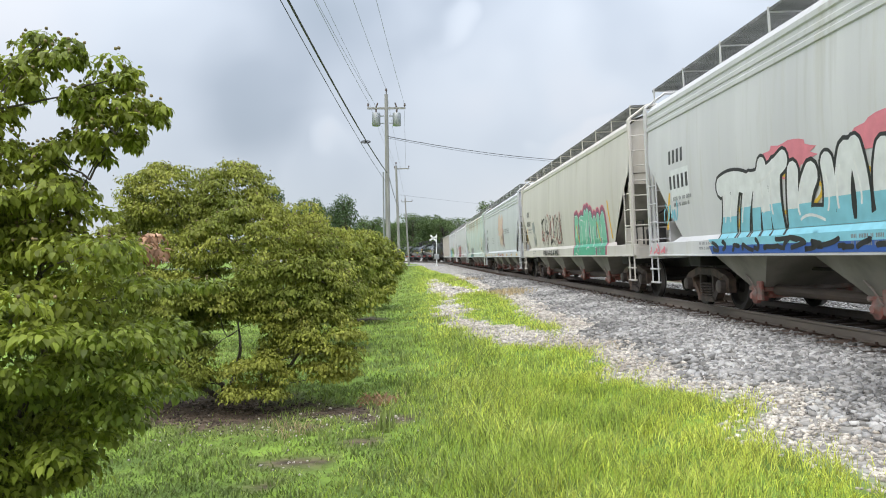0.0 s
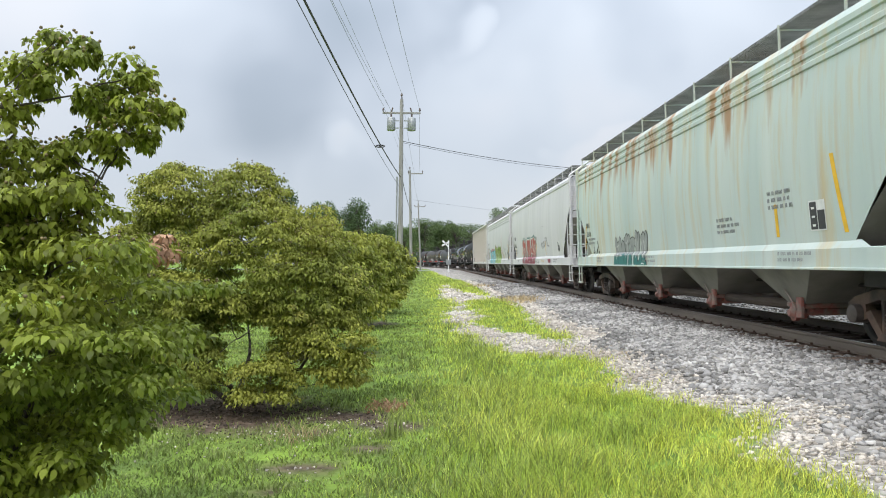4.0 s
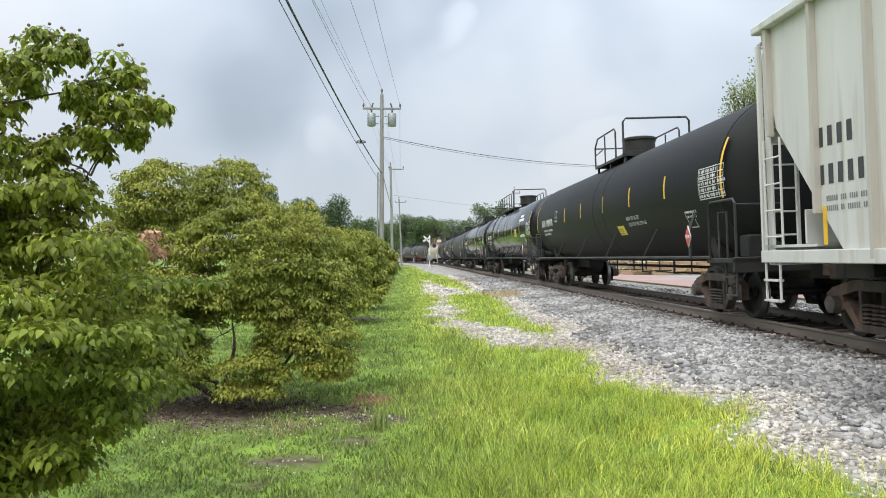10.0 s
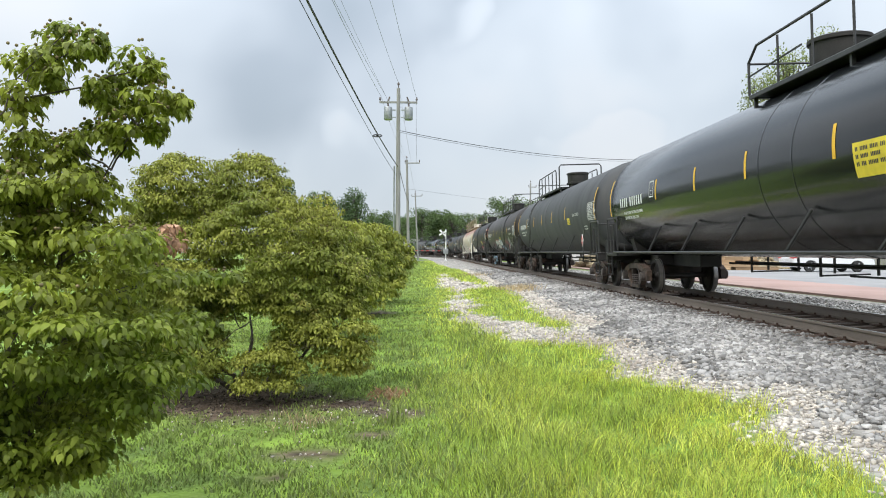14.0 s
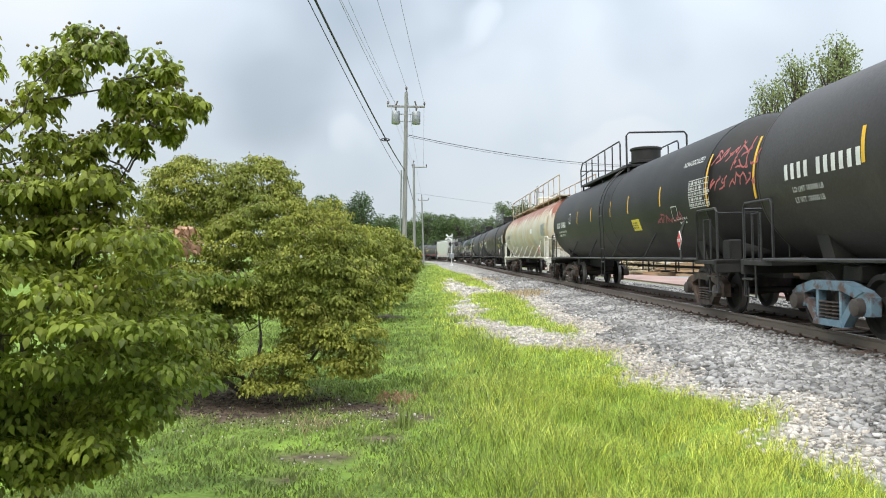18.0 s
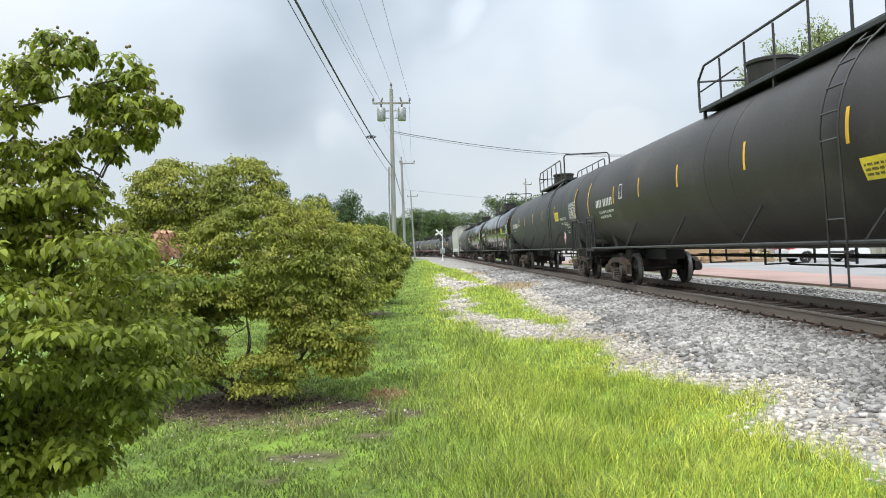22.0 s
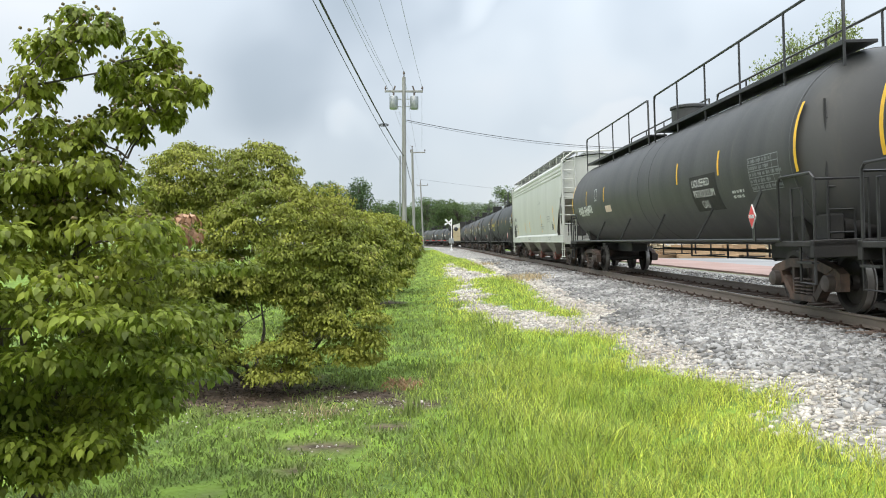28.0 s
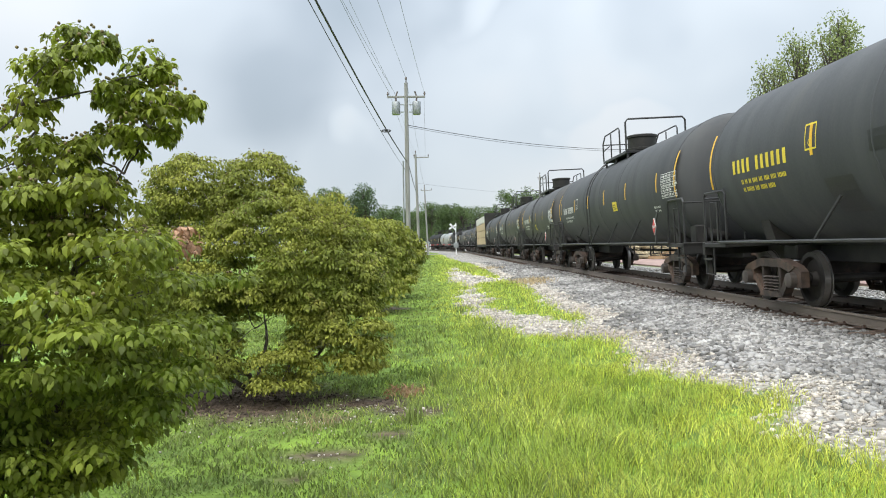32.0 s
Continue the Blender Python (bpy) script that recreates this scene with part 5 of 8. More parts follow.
def centre_platform(y0, y1):
    """The top platform: two grated decks and their edge beams."""
    def build():
        g = Geo()
        zt = TANK_Z + TANK_R - 0.09
        for s in (-1, 1):
            g.box(min(s * 0.4, s * 0.92), max(s * 0.4, s * 0.92), y0, y1, zt - 0.01, zt + 0.04, 0.01)
            g.box(s * 0.93 - 0.02, s * 0.93 + 0.02, y0, y1, zt - 0.04, zt + 0.045, 0.01)
            for y in (y0 + 0.1, (y0 + y1) / 2, y1 - 0.1):
                g.box(s * 0.86 - 0.03, s * 0.86 + 0.03, y - 0.03, y + 0.03, zt - 0.4, zt + 0.05)
        for y in (y0 + 0.04, y1 - 0.04):
            g.box(-0.92, 0.92, y - 0.04, y + 0.04, zt - 0.02, zt + 0.05)
        return g
    return build


def platform_rails(y0, y1):
    """Side railings with posts, and a raised bar across one end."""
    def build():
        g = Geo()
        zt = TANK_Z + TANK_R - 0.05
        gap = min(0.8, (y1 - y0) * 0.25)
        for x in (-0.93, 0.93):
            g.tube([(x, y1, zt), (x, y1, zt + 0.60), (x, y1 - 0.35, zt + 0.84), (x, y0 + gap + 0.12, zt + 0.84), (x, y0 + gap, zt + 0.74), (x, y0 + gap, zt)], 0.026, 6)
            n = max(2, int((y1 - y0) / 1.1))
            for i in range(1, n):
                y = y0 + gap + (y1 - y0 - gap) * i / n
                g.tube([(x, y, zt), (x, y, zt + 0.80)], 0.022, 5)
            g.tube([(x, y1, zt + 0.35), (x, y1 - (y1 - y0) * 0.3, zt + 0.42)], 0.018, 5)
        g.tube([(-0.93, y0, zt), (-0.93, y0, zt + 0.88), (-0.85, y0, zt + 0.98), (0.85, y0, zt + 0.98), (0.93, y0, zt + 0.88), (0.93, y0, zt)], 0.03, 6)
        g.tube([(-0.93, y1, zt + 0.58), (0.93, y1, zt + 0.58)], 0.022, 5)
        return g
    return build


def bonnet():
    zt = TANK_Z + TANK_R
    return Geo().lathe([(zt - 0.05, 0.42), (zt + 0.14, 0.42), (zt + 0.15, 0.50), (zt + 0.22, 0.50), (zt + 0.23, 0.46), (zt + 0.56, 0.46), (zt + 0.57, 0.50), (zt + 0.63, 0.50), (zt + 0.66, 0.42), (zt + 0.67, 0.0)], "z", 22)


def side_ladder():
    """The curved ladder from the rail to the platform, with a hanging foot."""
    g = Geo()
    for q in (-0.22, 0.22):
        pts = [(-1.6, q, 0.55), (-1.6, q, 1.3)]
        for a in np.linspace(-6, 62, 9):
            r = TANK_R + 0.12
            pts.append((-r * math.cos(radians(a)), q, TANK_Z + r * math.sin(radians(a))))
        g.tube(pts, 0.016, 5)
    for k in range(3):
        g.tube([(-1.6, -0.22, 0.58 + k * 0.42), (-1.6, 0.22, 0.58 + k * 0.42)], 0.016, 5)
    for a in np.linspace(-2, 60, 6):
        r = TANK_R + 0.12
        x, z = -r * math.cos(radians(a)), TANK_Z + r * math.sin(radians(a))
        g.tube([(x, -0.22, z), (x, 0.22, z)], 0.016, 5)
    return g


def long_walk(y0, y1):
    """A running board with railings along the top, from y0 to y1."""
    def build():
        g = Geo()
        zt = TANK_Z + TANK_R
        g.box(-0.85, -0.35, y0, y1, zt - 0.02, zt + 0.03, 0.005)
        g.box(-0.88, -0.84, y0, y1, zt - 0.04, zt + 0.04, 0.005)
        g.box(0.35, 0.85, y0, y1, zt - 0.02, zt + 0.03, 0.005)
        n = max(int((y1 - y0) / 1.7), 3)
        for i in range(n + 1):
            y = y0 + (y1 - y0) * i / n
            for x in (-0.86, 0.86):
                g.box(x - 0.016, x + 0.016, y - 0.016, y + 0.016, zt - 0.35, zt + 0.98)
        for x in (-0.86, 0.86):
            g.tube([(x, y0, zt), (x, y0, zt + 0.86), (x, y0 + 0.1, zt + 0.98), (x, y1 - 0.1, zt + 0.98), (x, y1, zt + 0.86), (x, y1, zt)], 0.026, 6)
        return g
    return build


def make_tank(spec, length):
    lb = round((length - 1.15) * 4) / 4
    lt = lb - 0.2
    e, a = lb / 2, lt / 2
    body = TANK[spec["body"]]
    pipe = spec.get("pipe", M_RAILBLACK)
    car = empty("tank_car", pose(0, 0, 0), spec["label"], "tank car", "cars of the train")
    tank = part("tank", tank_shell(lt), body, car, "", pose(0, 0, TANK_Z), ("tank", lt), 30)
    q = a - 0.62
    for y in (-q, q, -q * 0.34, q * 0.34, 0) if spec.get("rings") else (-q, q, -q * 0.14, -q * 0.02):
        part("weld_ring", weld_ring, body, car, "", pose(0, y, TANK_Z), "weldring", 60)
    for s in (-1, 1):
        part("end_deck", end_deck(lb, s), spec.get("deck", M_UNDER), car, "", None, ("deck", lb, s))
        part("end_railing", end_rails(lb, s), pipe, car, "", None, ("endrail", lb, s))
        part("end_railing", end_rails(lb, s), pipe, car, "", pose(0, 0, 0, 0, 0, 180), ("endrail", lb, s))
        for q in (0, 180):
            part("saddle", lambda: saddle(1), spec.get("deck", M_UNDER), car, "", pose(0, s * (e - spec.get("pivot", 2.05)), 0, 0, 0, q), "saddle", 0)
        coupler(car, s * e, s)
        add_truck(car, s * (e - spec.get("pivot", 2.05)), 0, spec.get("casting") if s > 0 else None)
    for q in (0, 180):
        part("stub_sill", stub_sill(lb), M_UNDER, car, "", pose(0, 0, 0, 0, 0, q), ("stub", lb))
    part("air_reservoir", lambda: Geo().lathe([(-0.55, 0.1), (-0.5, 0.2), (0.5, 0.2), (0.55, 0.1)], "y", 14), M_UNDER, car, "", pose(0.7, -e + 3.4, 0.86), "reservoir")
    part("brake_rod", under_rig(lb), M_UNDER, car, "", None, ("rig", lb))
    for q in (0, 180):
        part("grab_rail", side_rail(lb), pipe, car, "", pose(0, 0, 0, 0, 0, q), ("siderail", lb))
    for k in range(spec.get("stays", 4)):
        y = (k + 0.5) / spec.get("stays", 4) * (lb - 6.5) - (lb - 6.5) / 2
        part("rail_stay", rail_stay, pipe, car, "", pose(0, y, 0), "stay")
    gear = M_UNDER if spec["body"] != "cream" else M_WHITEPIPE
    part("brake_cylinder", lambda: Geo().lathe([(-0.3, 0.1), (-0.27, 0.17), (0.27, 0.17), (0.3, 0.1)], "x", 14), gear, car, "", pose(-0.6, -e + 0.55, 1.3), "brakecyl")
    part("brake_valve", lambda: Geo().box(-0.125, 0.125, -0.2, 0.2, 0, 0.4, 0.03), gear, car, "", pose(-1.02, -e + 0.55, 1.1), "brakevalve")
    part("brake_box", lambda: Geo().box(-0.2, 0.2, -0.15, 0.15, 0, 0.35, 0.03), gear, car, "", pose(0.5, -e + 0.55, 1.1), "brakebox")
    if spec.get("walk"):
        wa, wb = spec["walk"] if spec["walk"] is not True else (-a + 0.2, a - 0.3)
        for w0, w1 in ((wa, 0.25), (0.85, wb)):
            part("running_board", long_walk(w0, w1), spec.get("walkmat", M_RAILBLACK), car, "railed walkway along the top", None, ("longwalk", w0, w1))
        for s in (-1, 1):
            g = Geo()
            ladder(g, -0.95, s * (a - 0.25), 1.1, 3.2, 0.4, 0.34, 0.015, "x")
            part("end_ladder", g, pipe, car)
        part("bonnet", bonnet, M_WHITEPIPE if spec["body"] == "cream" else body, car, "", None, "bonnet")
    else:
        pa, pb = {"front": (-5.2, 1.4), "rear": (-0.55, 5.5), "short": (-1.6, 1.6), "long": (-1.2, 6.0)}[spec.get("plat", "short")]
        part("platform", centre_platform(pa, pb), M_RAILBLACK, car, "", None, ("platform", pa, pb))
        part("platform_railing", platform_rails(pa, pb), M_RAILBLACK, car, "", None, ("platrails", pa, pb))
        part("bonnet", bonnet, M_UNDER, car, "", pose(0, 0, -0.04), "bonnet")
        if spec.get("ladder_y", 0) is not None:
            part("side_ladder", side_ladder, M_RAILBLACK, car, "", pose(0, {"front": -4.95, "rear": pb - 1.0, "long": -0.6, "short": spec.get("ladder_y", 0.35)}[spec.get("plat", "short")], 0), "sideladder")
    # marks on the near flank, hung under the tank
    back = pose(0, 0, -TANK_Z)
    ticks = spec.get("ticks", (a - 4.0, a - 6.6, a - 9.2, a - 12.0, a - 15.1))
    for y, z, h in [(a - 0.42, 2.15, 1.05), (-a + 0.5, 2.15, 1.05)] + [(y, 2.36, 0.47) for y in ticks]:
        part("reflective_stripe", decal([rect(y, z, 0.085, h)], tank_side), M_YELLOW, tank, "yellow reflective stripe", back)
    ink = spec.get("ink", M_WHITE)
    hh = spec.get("mark", 0.26)
    part("number_mark", decal(char_bars(a - 1.6, spec.get("mark_z", 2.34), (4, 6), hh * 0.92, hh * 0.79), tank_side), ink, tank, "white stencilled car number", back, kind="stuff")
    if spec.get("weights"):
        for k, line in enumerate(spec["weights"]):
            part("lettering", words(line, a - 1.8, 2.14 - 0.16 * k, 0.085, tank_side), ink, tank, "", back)
    else:
        part("data_line", decal(text_rows(a - 1.9, 2.14, 2, 0.075, 1.7, 2), tank_side), ink, tank, "", back, kind="stuff")
    if spec.get("box"):
        y, z = spec["box"]
        part("paint_patch", decal([rect(y, z, 1.5, 0.72)], tank_side), M_UNDER, tank, "black painted-out box", back)
        for k, line in enumerate(("LIQUEFIED", "PETROLEUM", "GAS")):
            part("lettering", words(line, y - 0.12 - 0.3 * (k == 2), z + 0.5 - 0.22 * k, 0.16, tank_side, 0.009), M_WHITE, tank, "", back)
    by = a - spec.get("plate_at", 4.35)
    part("plate_box", decal([rect(by, 2.44, 0.34, 0.025), rect(by, 2.80, 0.34, 0.025), rect(by, 2.44, 0.025, 0.385), rect(by - 0.315, 2.44, 0.025, 0.385)], tank_side), ink, tank, "", back, kind="stuff")
    part("plate_letter", words("C", by - 0.09, 2.49, 0.13, tank_side), ink, tank, "", back)
    # test data grid
    gy, gz = -a + spec.get("grid_at", 1.5), spec.get("grid_z", 2.18)
    grid = [rect(gy, gz + 0.112 * k, 1.15, 0.014) for k in range(6)] + [rect(gy - 0.23 * k, gz, 0.014, 0.57) for k in range(6)]
    gmat = spec.get("gridmat", M_WHITE)
    part("data_grid", decal(grid, tank_side), gmat, tank, "", back, kind="stuff")
    part("data_line", decal([p for k in range(5) for p in text_rows(gy - 0.03, gz + 0.035 + 0.112 * k, 1, 0.052, 1.05, k)], tank_side), gmat, tank, "", back, kind="stuff")
    part("data_line", decal(text_rows(gy + 0.9, 1.98, 2, 0.05, 0.7, 8), tank_side), ink, tank, "", back, kind="stuff")
    if spec.get("frame"):
        fy, fz = spec["frame"]
        part("data_box", decal([rect(fy, fz, 0.40, 0.02), rect(fy, fz + 0.30, 0.40, 0.02), rect(fy, fz, 0.02, 0.32), rect(fy - 0.38, fz, 0.02, 0.32)], tank_side), ink, tank, "", back, kind="stuff")
    for line, y, z, h in spec.get("gas", ()):
        part("lettering", words(line, y, z, h, tank_side), ink, tank, "", back)
    if spec.get("tag"):
        ly, lz, lw, lh = spec["tag"]
        part("warning_label", decal([rect(ly, lz, lw, lh)], tank_side), M_LABEL, tank, "yellow warning label", back)
        part("label_line", decal(text_rows(ly - 0.06, lz + lh - 0.11, 3, lh * 0.12, lw * 0.85, 4), tank_side, 0.007), M_INK, tank, "", back, kind="stuff")
    for y, z, w, h, c in spec.get("patches", ()):
        part("paint_patch", decal([rect(y, z, w, h)], tank_side), P[c], tank, "", back)
    bx = pose(0, -a + 1.75, 0)
    pl = part("placard", lambda: Geo().prism([(-0.145, 1.52), (0, 1.725), (0.145, 1.52), (0, 1.315)], -1.66, -1.64), M_WHITE, car, "white and red hazard diamond", bx, "placard", 0)
    part("diamond", lambda: Geo().prism([(-0.130, 1.52), (0, 1.703), (0.130, 1.52), (0, 1.337)], -1.664, -1.655), M_DIAMOND, pl, "", None, "diamond", 0)
    part("placard_band", lambda: Geo().prism([(-0.092, 1.49), (0.092, 1.49), (0.092, 1.55), (-0.092, 1.55)], -1.668, -1.66), M_WHITE, pl, "", None, "placardband", 0)
    part("lettering", words("1075", 0.075, 1.496, 0.05, lambda z: np.full_like(np.asarray(z, float), -1.665)), M_INK, pl)
    part("placard_bracket", lambda: Geo().prism([(-0.05, 1.1), (0.05, 1.1), (0.06, 1.7), (-0.3, 1.95), (-0.34, 1.9), (-0.05, 1.62)], -1.635, -1.615), pipe, car, "", bx, "placardpost", 0)
    for art in spec.get("art", ()):
        kind, u, z, w, h = art[:5]
        y = a - u * lt
        if kind == "tag":
            scribble(tank_side, y, z, w, h, art[5], art[6], art[8] if len(art) > 8 else 0.03, P[art[7]], car)
        elif kind == "blotch":
            rr = random.Random(art[6])
            ring = [(y - w / 2 - math.cos(t) * w / 2 * rr.uniform(0.75, 1.2), z + h / 2 + math.sin(t) * h / 2 * rr.uniform(0.75, 1.2)) for t in np.linspace(0, 6.0, 24)]
            part("paint_cloud", decal([ring], tank_side, 0.005), P[art[5]], car)
        else:
            graffiti(None, tank_side, y, z, w, h, art[5], [P[c] for c in art[7]], P[art[8]], P[art[9]] if art[9] else None, art[6], car)
    return car


def make_lumber(spec, length):
    """A bulkhead flat car with wrapped loads, far down the line."""
    lb = round(length - 1.2)
    e = lb / 2
    car = empty("flat_car", pose(0, 0, 0), spec["label"], "flat car", "cars of the train")
    part("deck", Geo().box(-1.45, 1.45, -e, e, 0.95, 1.2, 0.02), M_UNDER, car)
    for s in (-1, 1):
        part("bulkhead", Geo().box(-1.45, 1.45, *sorted((s * e, s * (e - 0.3))), 1.2, 4.6, 0.02), M_UNDER, car)
        coupler(car, s * e, s)
        add_truck(car, s * (e - 1.95), 0)
    wrap = paint("wrapped_lumber", (0.52, 0.40, 0.24))
    top = paint("load_wrap_white", (0.66, 0.65, 0.62))
    for i in range(5):
        for k in range(4):
            y = -e + 0.5 + i * (lb - 1) / 5
            part("lumber_pack", Geo().box(-1.42, 1.42, 0, (lb - 1) / 5 - 0.08, 0, 0.76, 0.02), top if k == 3 else wrap, car, "", pose(0, y, 1.22 + k * 0.80), ("bundle", lb))
    return car


